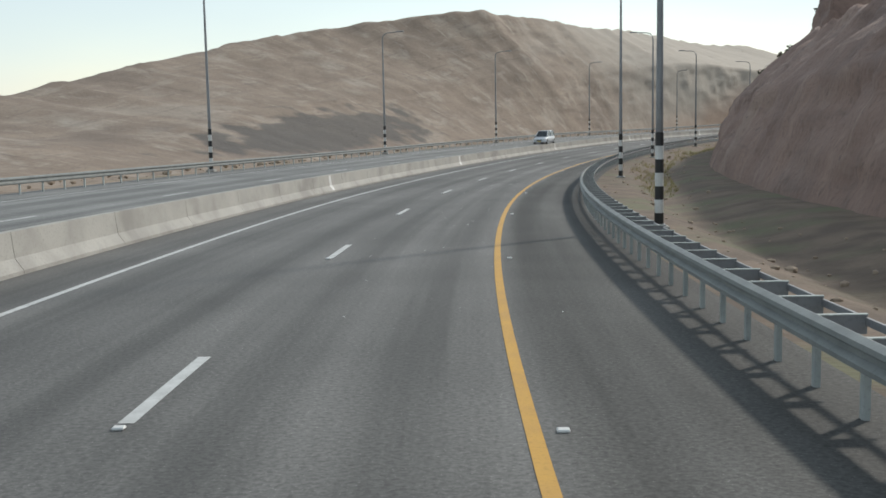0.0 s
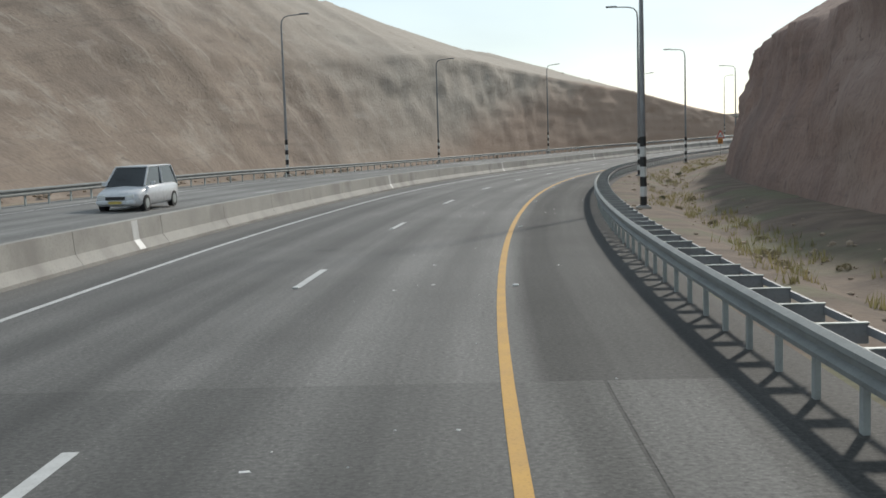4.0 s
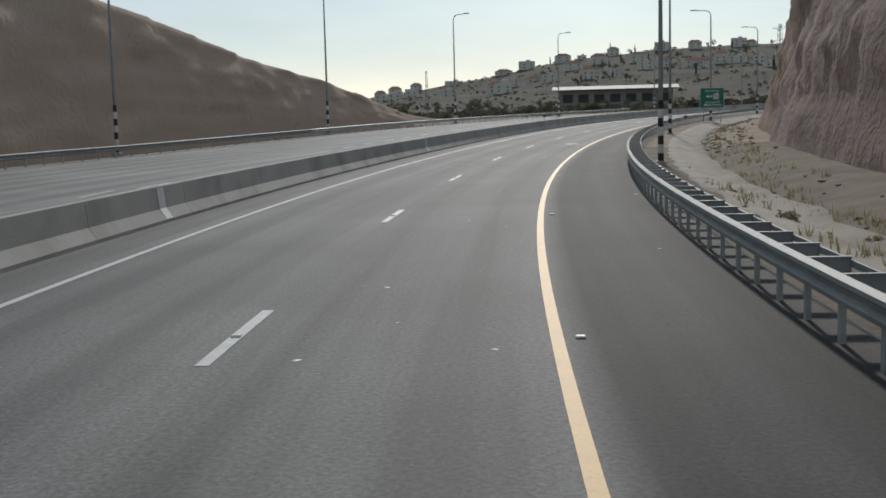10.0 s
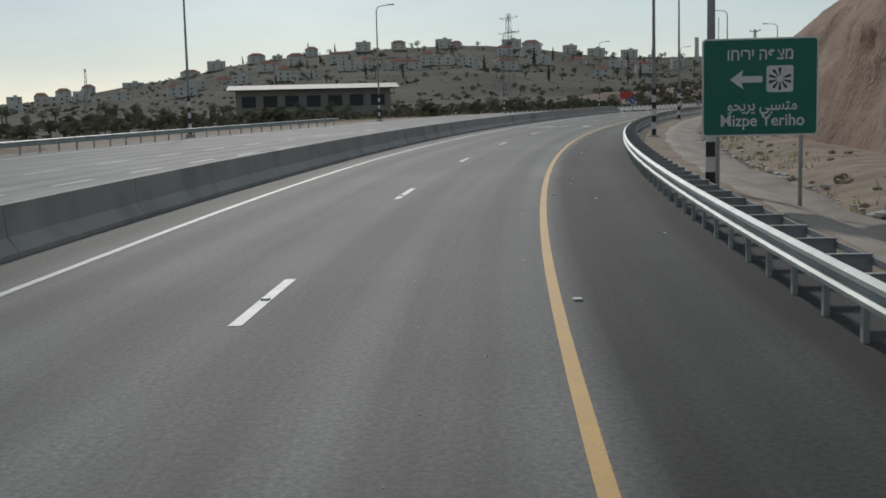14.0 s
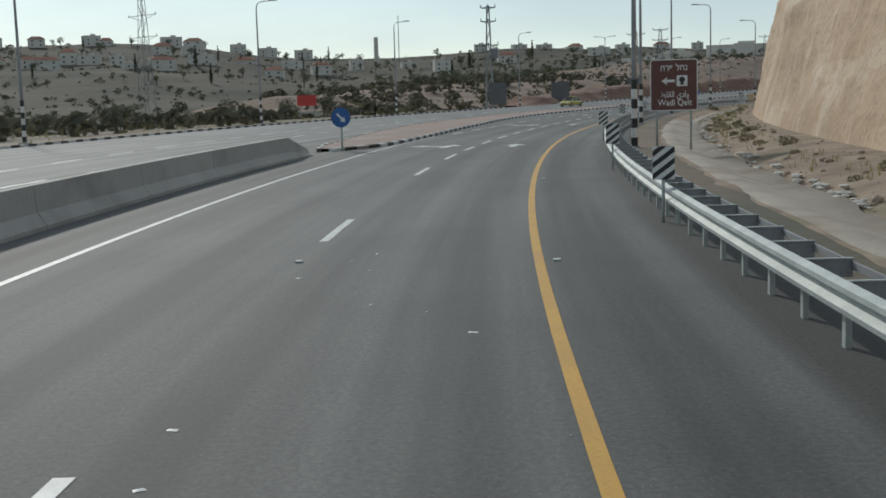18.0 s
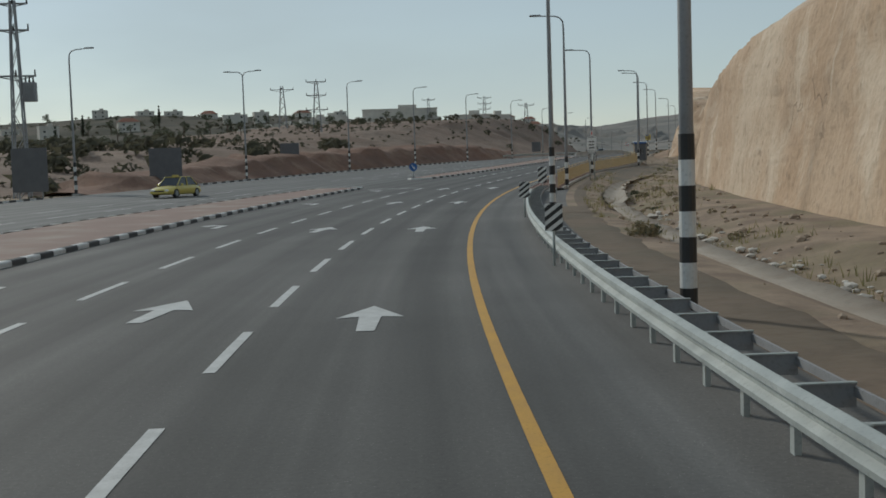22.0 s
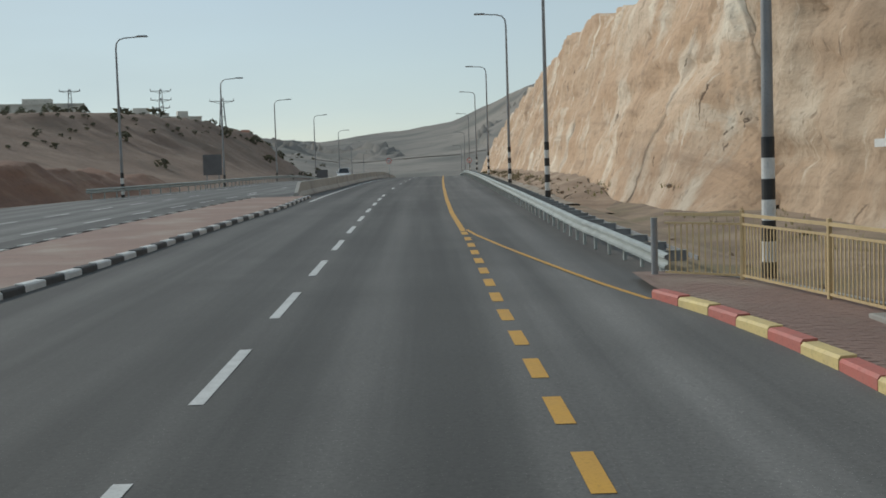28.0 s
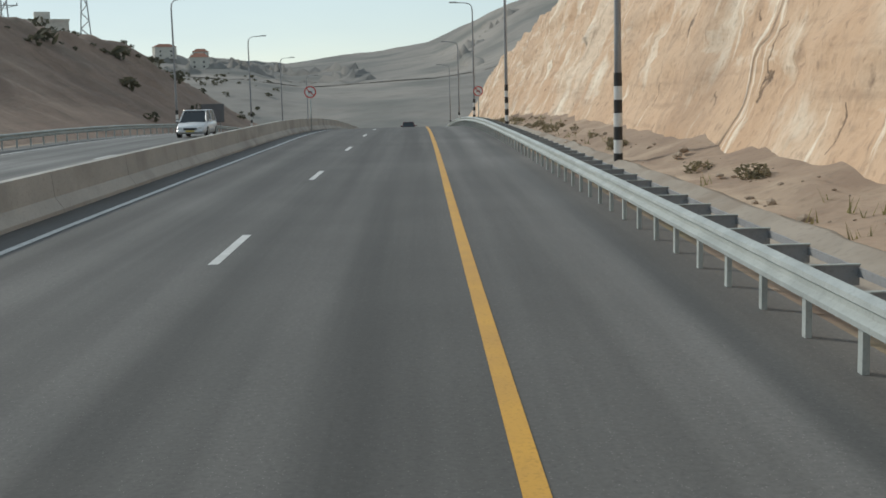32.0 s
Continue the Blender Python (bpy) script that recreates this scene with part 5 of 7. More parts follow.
# white reflector panels on the barrier
for s in (61, 98.6, 139.2, 176, 212, 251, 289, 327):
    m = median(s)
    rows = [[at(s + d, m + o - 0.006, z) for o, z in ((0.004, 0.09), (0.17, 0.325), (0.22, 0.82))] for d in (-0.22, 0.22)]
    ob = grid("reflector_panel", rows, BAND_WHITE, False)
    tagged(ob, "white painted panel on the concrete barrier", "panel")

# ---- fence ----
FENCE = C((625, -3.1), (648, -3.22), (662, -3.08), (676, -4.4), (690, -5.25), (699, -5.25), (703.5, -4.6), (706.3, -4.05), (707.2, -2.95))
picket_ob = part("picket", box(bmesh.new(), 0.022, 0.014, 0.84, Matrix.Translation((0, 0, 0.55))), FENCE_TAN)
post_ob = part("fence_post", box(bmesh.new(), 0.06, 0.06, 1.3, Matrix.Translation((0, 0, 0.55)), 0.006), FENCE_TAN)



def fence_panel(s0, s1):
    a, b = at(s0, FENCE(s0) + 0.1, 0.06), at(s1, FENCE(s1) + 0.1, 0.06)
    th = empty("fence", Matrix.Translation(a), "tan painted steel railing with close upright bars behind the pavement", "fence", "railing panels")
    inv = th.matrix_world.inverted()
    d = b - a
    yaw = math.degrees(math.atan2(d.y, d.x))

    def put(me, p, m=Matrix()):
        o = new(me.name.split(".")[0], me)
        o.parent = th
        o.matrix_parent_inverse = inv
        o.matrix_basis = Matrix.Translation(p) @ pose(0, 0, 0, 0, 0, yaw) @ m
    put(post_ob.data, a)
    for z, t in ((1.12, 0.05), (0.97, 0.035), (0.13, 0.035)):
        bm = bmesh.new()
        ends = [a + Vector((0, 0, z)), b + Vector((0, 0, z))]
        box(bm, d.length - 0.06, t, t, Matrix.Translation(ends[0].lerp(ends[1], 0.5)) @ Euler((0, -math.atan2(d.z, d.xy.length), radians(yaw))).to_matrix().to_4x4())
        ob = part("rail", bm, FENCE_TAN)
        ob.parent = th
        ob.matrix_parent_inverse = inv
    n = int(d.length / 0.105)
    for i in range(1, n):
        put(picket_ob.data, a.lerp(b, i / n))


FENCE_POSTS = [625.9 + 3.2 * k for k in range(23)] + [698.5, None, 702.0, 703.7, 706.3, 707.2]
for s0, s1 in zip(FENCE_POSTS[:-1], FENCE_POSTS[1:]):
    if s0 and s1:
        fence_panel(s0, s1)


# ---- lettering ----
def lettering(text, size, mat, parent, x, y, z, wide=None):
    cu = bpy.data.curves.new("lettering", 'FONT')
    cu.body, cu.size, cu.align_x, cu.align_y = text, size, 'CENTER', 'CENTER'
    cu.offset = size * 0.012
    tmp = new("lettering", cu)
    bpy.context.view_layer.update()
    me = bpy.data.meshes.new_from_object(tmp.evaluated_get(bpy.context.evaluated_depsgraph_get()))
    bpy.data.objects.remove(tmp)
    xs = [v.co.x for v in me.vertices]
    k = wide / (max(xs) - min(xs)) if wide and xs else 1.0
    me.materials.clear()
    me.materials.append(mat)
    ob = new("lettering", me)
    ob.parent = parent
    ob.matrix_basis = pose(x, y, z, 90, 0, 0) @ Matrix.Diagonal((k, 1, 1, 1))
    return ob


def flat(name, pts, y, mat, parent, thick=0.0, label=""):
    """A plate standing upright, outlined by (x, z) points, its face towards -y."""
    bm = bmesh.new()
    vs = [bm.verts.new((x, y, z)) for x, z in pts]
    f = bm.faces.new(vs)
    if thick:
        g = bmesh.ops.extrude_face_region(bm, geom=[f])
        bmesh.ops.translate(bm, verts=[v for v in g["geom"] if isinstance(v, bmesh.types.BMVert)], vec=(0, thick, 0))
    bmesh.ops.recalc_face_normals(bm, faces=bm.faces)
    ob = part(name, bm, mat, parent, label)
    return ob


def rounded(x0, z0, x1, z1, r, n=4):
    pts = []
    for cx, cz, a0 in ((x1 - r, z1 - r, 0), (x0 + r, z1 - r, 90), (x0 + r, z0 + r, 180), (x1 - r, z0 + r, 270)):
        for k in range(n + 1):
            a = radians(a0 + 90 * k / n)
            pts.append((cx + r * math.cos(a), cz + r * math.sin(a)))
    return pts


def ring_pts(cx, cz, r, n=28):
    return [(cx + r * math.cos(2 * math.pi * k / n), cz + r * math.sin(2 * math.pi * k / n)) for k in range(n)]


def sign_post(th, x, top, bottom=-0.6, r=0.045):
    return part("post", tube(bmesh.new(), [(x, 0.06, bottom), (x, 0.06, top)], r, 10), STEEL, th, "grey steel post", True)


def direction_sign(s, lat0, lat1, z0, z1, face, hebrew, arabic, latin, label, symbol):
    c = (lat0 + lat1) / 2
    th = empty("direction_sign", stand(s, c, 0), label, "road sign", "direction signs")
    w, h = abs(lat1 - lat0), z1 - z0
    x0, x1 = -w / 2, w / 2
    flat("panel", rounded(x0, z0, x1, z1, 0.08), 0.0, SIGN_WHITE, th, 0.03, "white border of the panel")
    flat("face", rounded(x0 + 0.035, z0 + 0.035, x1 - 0.035, z1 - 0.035, 0.06), -0.004, face, th)
    for k in (-0.36, 0.36):
        sign_post(th, k * w, z1 - 0.1, -1.0)
    zc = lambda v: z1 - v * h
    lettering(hebrew, h * 0.17, SIGN_WHITE, th, 0, -0.009, zc(0.17), w * 0.56)
    lettering(arabic, h * 0.17, SIGN_WHITE, th, 0.02 * w, -0.009, zc(0.685), w * 0.6)
    lettering(latin, h * 0.17, SIGN_WHITE, th, 0.02 * w, -0.009, zc(0.845), w * 0.72)
    ax, az = -0.12 * w, zc(0.42)
    k = w * 0.14
    flat("arrow", [(ax - k, az), (ax - 0.15 * k, az + 0.62 * k), (ax - 0.3 * k, az + 0.2 * k), (ax + k, az + 0.2 * k), (ax + k, az - 0.2 * k), (ax - 0.3 * k, az - 0.2 * k), (ax - 0.15 * k, az - 0.62 * k)], -0.009, SIGN_WHITE, th)
    bx, bz, r = 0.17 * w, zc(0.42), 0.115 * w
    flat("symbol_panel", rounded(bx - r, bz - r, bx + r, bz + r, 0.05), -0.008, SIGN_WHITE, th)
    if symbol == "flower":
        for a in range(9):
            t = radians(90 + 36 * a)
            d = Vector((math.cos(t), 0, math.sin(t)))
            o = Vector((-d.z, 0, d.x)) * 0.02
            p, q = Vector((bx, 0, bz)) + d * r * 0.25, Vector((bx, 0, bz)) + d * r * 0.85
            flat("petal", [((p - o * 0.5).x, (p - o * 0.5).z), ((q - o * 1.6).x, (q - o * 1.6).z), ((q + o * 1.6).x, (q + o * 1.6).z), ((p + o * 0.5).x, (p + o * 0.5).z)], -0.012, PAINT_BLACK, th)
    else:
        flat("crown", ring_pts(bx, bz + r * 0.2, r * 0.55, 14), -0.012, PAINT_BLACK, th)
        flat("trunk", [(bx - 0.09 * r, bz), (bx - 0.4 * r, bz - 0.75 * r), (bx + 0.4 * r, bz - 0.75 * r), (bx + 0.09 * r, bz)], -0.0125, PAINT_BLACK, th)
    return th


direction_sign(388, -3.45, -5.9, 1.38, 3.47, SIGN_GREEN, "\u05d5\u05d7\u05d9\u05e8\u05d9 \u05d4\u05e4\u05e6\u05de", "\ufeee\ufea4\ufef3\ufeae\ufef3 \ufef2\ufe92\ufeb4\ufe98\ufee3", "Mizpe Yeriho", "green direction sign with white lettering on two steel posts", "flower")
direction_sign(506, -3.9, -5.68, 1.38, 3.33, SIGN_BROWN, "\u05d7\u05e8\u05e4 \u05dc\u05d7\u05e0", "\ufec2\ufee0\ufed8\ufedf\ufe8d \ufef1\ufea9\ufe8d\ufeed", "Wadi Qelt", "brown tourist direction sign with white lettering on two posts", "tree")

# road narrows warning
th = empty("warning_sign", stand(263.4, -4.1, 0), "red and white triangular road-narrows sign with orange plate below", "road sign")
sign_post(th, 0, 2.9)
flat("border", [(-0.55, 2.16), (0.55, 2.16), (0.04, 3.16), (-0.04, 3.16)], 0.0, SIGN_RED, th, 0.025)
flat("face", [(-0.38, 2.26), (0.38, 2.26), (0, 2.96)], -0.004, SIGN_WHITE, th)
for sx in (-1, 1):
    flat("symbol", [(sx * 0.14, 2.3), (sx * 0.085, 2.3), (sx * 0.085, 2.42), (sx * 0.03, 2.5), (sx * 0.03, 2.62), (sx * 0.085, 2.62), (sx * 0.085, 2.52), (sx * 0.14, 2.44)], -0.008, PAINT_BLACK, th)
flat("plate", rounded(-0.32, 1.46, 0.32, 2.12, 0.03), 0.0, SIGN_ORANGE, th, 0.02, "orange supplementary plate")
for z, w in ((1.92, 0.5), (1.64, 0.4)):
    for k in range(4):
        x = -w / 2 + w * k / 4
        flat("text_bar", [(x, z - 0.06), (x + w / 4 - 0.03, z - 0.06), (x + w / 4 - 0.03, z + 0.06), (x, z + 0.06)], -0.004, PAINT_BLACK, th)


def round_sign(name, s, lat, z, r, face, label, border=None, base=0.0, turned=0.0, arrow_down=False, bar=False):
    th = empty(name, stand(s, lat, base, turned), label, "road sign")
    sign_post(th, 0, z + r * 0.8 - base, -0.3 if base else -0.6)
    flat("disc", ring_pts(0, z - base, r), 0.0, border or face, th, 0.02)
    if border:
        flat("face", ring_pts(0, z - base, r * 0.8), -0.004, face, th)
    if arrow_down:
        k = r * 0.62
        flat("arrow", [(x * k, z - base + y * k) for x, y in ((0.75, -0.75), (-0.15, -0.6), (0.1, -0.35), (-0.75, 0.5), (-0.5, 0.75), (0.35, -0.1), (0.6, 0.15))], -0.006, SIGN_WHITE, th)
    if bar:
        k = r * 0.8
        flat("bar", [(x * k, z - base + y * k) for x, y in ((-0.75, 0.6), (-0.6, 0.75), (0.75, -0.6), (0.6, -0.75))], -0.008, border, th)
        for x in (-0.25, 0.25):
            flat("symbol", [((x - 0.14) * k, z - base - 0.22 * k), ((x + 0.14) * k, z - base - 0.22 * k), ((x + 0.14) * k, z - base + 0.2 * k), ((x - 0.14) * k, z - base + 0.2 * k)], -0.006, PAINT_BLACK, th)
    return th


round_sign("arrow_sign", 508.9, 8.95, 1.42, 0.42, SIGN_BLUE, "round blue arrow sign on the nose of the island", arrow_down=True)
round_sign("arrow_sign", 657.2, 12.9, 1.15, 0.38, SIGN_BLUE, "round blue arrow sign on the paved island beside the junction", base=0.12, arrow_down=True)
round_sign("no_overtaking_sign", 872.9, -4.3, 2.75, 0.4, SIGN_WHITE, "round red-rimmed no-overtaking sign beside the guard rail", SIGN_RED, bar=True)
round_sign("no_overtaking_sign", 857.2, 7.85, 2.6, 0.4, SIGN_WHITE, "round red-rimmed no-overtaking sign on the median", SIGN_RED, bar=True)



def chevron_board(s, lat, w, z0, z1, label):
    th = empty("hazard_board", stand(s, lat, 0), label, "road sign", "hazard boards")
    sign_post(th, 0, z1 - 0.05, -0.5, 0.03)
    flat("board", [(-w / 2, z0), (w / 2, z0), (w / 2, z1), (-w / 2, z1)], 0.0, SIGN_WHITE, th, 0.015)
    h = z1 - z0
    slope = 0.75 * w
    for k in range(-1, 4):
        b = z0 + h * (k * 0.34)
        pts = [(-w / 2, b), (w / 2, b + slope), (w / 2, b + slope + h * 0.17), (-w / 2, b + h * 0.17)]
        clipped = []
        for i in range(4):
            p, q = pts[i], pts[(i + 1) % 4]
            steps = [p[0] + (q[0] - p[0]) * t / 8 for t in range(8)]
            for t in range(8):
                clipped.append((steps[t], min(z1, max(z0, p[1] + (q[1] - p[1]) * t / 8))))
        zs = [c[1] for c in clipped]
        if max(zs) - min(zs) > 0.02 and b < z1:
            out = []
            for c in clipped:
                if not out or (abs(c[0] - out[-1][0]) + abs(c[1] - out[-1][1])) > 1e-4:
                    out.append(c)
            flat("stripe", out, -0.004 - 0.0005 * (k % 2), PAINT_BLACK, th)
    return th


for s in (481, 494, 512, 537, 557, 577, 596):
    chevron_board(s, rail_lat(s) + 0.14, 0.38, 0.74, 1.32, "black and white striped hazard board on a post before the rail")
chevron_board(625.7, -2.03, 0.52, 0.42, 1.44, "large black and white striped hazard board on the pavement's end")

# junction name sign
th = empty("junction_sign", stand(643, -4.55, -0.1, 12), "white junction name sign with dark border on two posts", "road sign")
for x in (-0.16, 0.2):
    sign_post(th, x, 3.2)
flat("panel", [(-0.3, 2.25), (0.36, 2.25), (0.36, 3.4), (-0.3, 3.4), (-0.4, 2.85)], 0.0, SIGN_WHITE, th, 0.03)
for z, w in ((3.02, 0.42), (2.78, 0.4), (2.55, 0.44)):
    for k in range(2):
        flat("text_bar", [(-0.2 + k * w / 2, z - 0.05), (-0.2 + (k + 0.85) * w / 2, z - 0.05), (-0.2 + (k + 0.85) * w / 2, z + 0.05), (-0.2 + k * w / 2, z + 0.05)], -0.004, PAINT_BLACK, th)
for z in (2.3, 3.33):
    flat("border", [(-0.28, z), (0.34, z), (0.34, z + 0.03), (-0.28, z + 0.03)], -0.004, PAINT_BLACK, th)
flat("top_plate", [(-0.08, 3.45), (0.12, 3.45), (0.12, 3.87), (-0.08, 3.87)], 0.0, SIGN_WHITE, th, 0.02)
flat("route_bar", [(-0.02, 3.52), (0.06, 3.52), (0.06, 3.8), (-0.02, 3.8)], -0.004, SIGN_RED, th)
flat("split_board", [(-0.3, 1.52), (0.34, 1.52), (0.34, 2.24), (-0.3, 2.24)], 0.0, SIGN_WHITE, th, 0.02)
for sx in (-1, 1):
    for k in range(3):
        x = 0.02 + sx * (0.04 + 0.1 * k)
        flat("stripe", [(x, 1.52), (x + sx * 0.05, 1.52), (x + sx * 0.1, 1.88), (x + sx * 0.05, 2.24), (x, 2.24), (x + sx * 0.05, 1.88)], -0.004, PAINT_BLACK, th)

# small stub sign and reflector on the barrier
for s, lat, z in ((371.5, -3.9, 0.9), (369.3, median(369.3) + 0.3, 1.3)):
    th = empty("marker_post", stand(s, lat, 0 if lat < 0 else 0.84), "small rusty marker plate on a short post", "marker")
    b = 0.84 if lat > 0 else 0
    part("post", tube(bmesh.new(), [(0, 0, -0.2 if not b else 0), (0, 0, z - b)], 0.025, 8), STEEL_DARK, th)
    flat("plate", [(-0.16, z - b - 0.12), (0.16, z - b - 0.12), (0.16, z - b + 0.06), (-0.16, z - b + 0.06)], -0.03, SIGN_BROWN, th, 0.015)

# ---- bus shelter ----
th = empty("bus_shelter", stand(700.2, -5.45, 0.2), "grey bus shelter with tan posts and blue roof edge", "bus shelter")
for x, y in ((-0.72, -1.4), (-0.72, 1.42), (0.7, 1.42)):
    part("post", box(bmesh.new(), 0.08, 0.08, 2.1, Matrix.Translation((x, y, 1.05)), 0.01), SHELTER_TAN, th, "tan steel post")
part("back_panel", box(bmesh.new(), 0.05, 2.8, 2.0, Matrix.Translation((0.72, 0, 1.05))), SHELTER_GREY, th)
part("end_panel", box(bmesh.new(), 1.36, 0.05, 2.1, Matrix.Translation((0.06, -1.42, 1.06))), SHELTER_GREY, th)
part("end_panel", box(bmesh.new(), 0.62, 0.05, 1.5, Matrix.Translation((0.3, 1.42, 1.25))), SHELTER_GREY, th)
part("roof", box(bmesh.new(), 1.85, 3.3, 0.08, Matrix.Translation((-0.1, 0, 2.14)), 0.02), SHELTER_GREY, th)
part("roof_edge", box(bmesh.new(), 1.5, 0.06, 0.2, Matrix.Translation((0.07, -1.66, 2.17))), SIGN_BLUE, th, "blue roof edge")
part("roof_edge", box(bmesh.new(), 0.06, 3.3, 0.1, Matrix.Translation((-1.04, 0, 2.14))), BAND_WHITE, th, "white roof edge")
for y in (0.75, 1.3):
    part("roof_vault", tube(bmesh.new(), [(-1.0, y, 2.2), (0.8, y, 2.2)], 0.2, 12), BAND_WHITE, th, "white roof vault")
part("bench", box(bmesh.new(), 0.38, 2.2, 0.07, Matrix.Translation((0.45, 0.1, 0.46)), 0.015), SHELTER_TAN, th, "tan bench board")
for y in (-0.7, 0.9):
    part("bench_leg", box(bmesh.new(), 0.28, 0.08, 0.44, Matrix.Translation((0.45, y, 0.22))), STEEL_DARK, th)
window = part("window", tube(bmesh.new(), [(0.1, -1.455, 1.12), (0.1, -1.448, 1.12)], 0.33, 24), PAINT_BLACK, th, "round dark window in the end panel")
for x in (-0.05, 0.27):
    part("glazing_bar", box(bmesh.new(), 0.035, 0.02, 0.62, Matrix.Translation((x, -1.47, 1.14))), BAND_WHITE, th, "pale glazing bar")
part("poster", box(bmesh.new(), 0.28, 0.02, 0.16, Matrix.Translation((-0.2, -1.46, 0.28))), SHELTER_TAN, th, "small tan plate")
slab = part("shelter_slab", box(bmesh.new(), 1.75, 3.5, 0.16, Matrix(), 0.02), CONCRETE)
slab.matrix_world = stand(700.2, -5.2, 0.14)
tagged(slab, "pale concrete slab under the bus shelter", "slab")
th = empty("stop_sign_board", stand(702.6, -6.0, 0), "yellow bus stop information board on a pole", "road sign")
part("pole", tube(bmesh.new(), [(0, 0.05, -0.5), (0, 0.05, 3.4)], 0.035, 8), STEEL_DARK, th)
flat("board", [(-0.06, 2.68), (0.62, 2.68), (0.62, 3.38), (-0.06, 3.38)], 0.0, SIGN_YELLOW, th, 0.03)
flat("header", [(-0.02, 3.22), (0.4, 3.22), (0.4, 3.34), (-0.02, 3.34)], -0.005, SIGN_BLUE, th)
for z in (3.1, 3.0, 2.9, 2.8):
    flat("text_bar", [(0.04, z - 0.025), (0.5, z - 0.025), (0.5, z + 0.02), (0.04, z + 0.02)], -0.005, SIGN_BROWN, th)
part("end_post", tube(bmesh.new(), [tuple(at(707.5, -2.75, -0.2)), tuple(at(707.5, -2.75, 1.1))], 0.06, 10), STEEL_DARK).name = "bollard"
tagged(bpy.data.objects["bollard"], "dark steel bollard at the pavement's end", "bollard")

for src in (POST, ARM, picket_ob, post_ob):
    bpy.data.objects.remove(src)

# ---- vehicles ----
def vehicle(name, label, paint, length, width, height, hood, boot, wagon, m):
    """A car at rest, its nose towards +y."""
    th = empty(name, m, label, "car")
    hw, hl = width / 2, length / 2
    belt = height * 0.58
    # lower body: stations along y with (y, half width, underside, shoulder)
    st = [(-hl, hw * 0.78, 0.34, belt * 0.72), (-hl + 0.12, hw * 0.92, 0.24, belt * (0.97 if wagon else 0.9)), (-hl + boot, hw, 0.2, belt), (0, hw, 0.19, belt), (hl - hood, hw, 0.2, belt * 0.98), (hl - 0.3, hw * 0.94, 0.22, belt * 0.78), (hl - 0.06, hw * 0.85, 0.28, belt * 0.66), (hl, hw * 0.74, 0.34, belt * 0.55)]
    rows = []
    for y, w, z0, z1 in st:
        rows.append([(-w * 0.86, y, z0), (-w * 0.99, y, z0 + 0.1), (-w, y, z0 + (z1 - z0) * 0.5), (-w * 0.97, y, z1 - 0.07), (-w * 0.86, y, z1), (0, y, z1 + 0.03), (w * 0.86, y, z1), (w * 0.97, y, z1 - 0.07), (w, y, z0 + (z1 - z0) * 0.5), (w * 0.99, y, z0 + 0.1), (w * 0.86, y, z0)])
    body = grid("body", [[Vector(p) for p in r] for r in rows], paint, True, close=True)
    body.parent = th
    for r, nm in ((rows[0], "rear_panel"), (rows[-1], "nose_panel")):
        ob = link_mesh(nm, r, [tuple(range(len(r)))], paint)
        ob.parent = th
    # cabin glass, roof, pillars
    y0, y1 = -hl + (0.1 if wagon else boot * 0.55), hl - hood + 0.15
    r0, r1 = -hl + (0.35 if wagon else boot + 0.25), hl - hood - 0.62
    top = height - 0.03
    g = [[(-hw * 0.86, y0, belt - 0.02), (hw * 0.86, y0, belt - 0.02)], [(-hw * 0.7, r0, top), (hw * 0.7, r0, top)], [(-hw * 0.7, r1, top), (hw * 0.7, r1, top)], [(-hw * 0.86, y1, belt - 0.04), (hw * 0.86, y1, belt - 0.04)]]
    for a, b, nm in ((0, 1, "rear_window"), (2, 3, "windscreen")):
        ob = link_mesh(nm, [g[a][0], g[a][1], g[b][1], g[b][0]], [(0, 1, 2, 3)], CAR_GLASS)
        ob.parent = th
    for k in (0, 1):
        ob = link_mesh("side_window", [g[0][k], g[1][k], g[2][k], g[3][k]], [(0, 1, 2, 3)], CAR_GLASS)
        ob.parent = th
    bm = bmesh.new()
    box(bm, hw * 1.44, r1 - r0 + 0.12, 0.06, Matrix.Translation((0, (r0 + r1) / 2, top + 0.01)), 0.025)
    part("roof", bm, paint, th)
    for sx in (-1, 1):
        for a, b in (((hw * 0.865 * sx, y0, belt), (hw * 0.71 * sx, r0, top)), ((hw * 0.865 * sx, y1, belt), (hw * 0.71 * sx, r1, top)), ((hw * 0.9 * sx, (y0 + y1) / 2, belt), (hw * 0.715 * sx, (r0 + r1) / 2, top))):
            part("pillar", tube(bmesh.new(), [a, b], 0.035, 6), paint, th)
        part("mirror", box(bmesh.new(), 0.18, 0.1, 0.13, Matrix.Translation((sx * (hw + 0.07), y1 - 0.35, belt + 0.06)), 0.02), paint, th)
        part("headlight", box(bmesh.new(), 0.3, 0.1, 0.14, Matrix.Translation((sx * hw * 0.62, hl - 0.05, belt * 0.62)), 0.03), SIGN_WHITE, th, "clear headlight")
        part("tail_light", box(bmesh.new(), 0.22, 0.08, 0.18, Matrix.Translation((sx * hw * 0.68, -hl + 0.01, belt * 0.78)), 0.03), SIGN_RED, th, "red tail light")
        for wy in (-hl + 0.8, hl - 0.85):
            tyre = part("wheel", tube(bmesh.new(), [(sx * (hw - 0.2), wy, 0.31), (sx * (hw + 0.01), wy, 0.31)], 0.31, 18), PAINT_BLACK, th, "black tyre")
            part("rim", tube(bmesh.new(), [(sx * (hw - 0.02), wy, 0.31), (sx * (hw + 0.022), wy, 0.31)], 0.19, 12), STEEL, tyre)
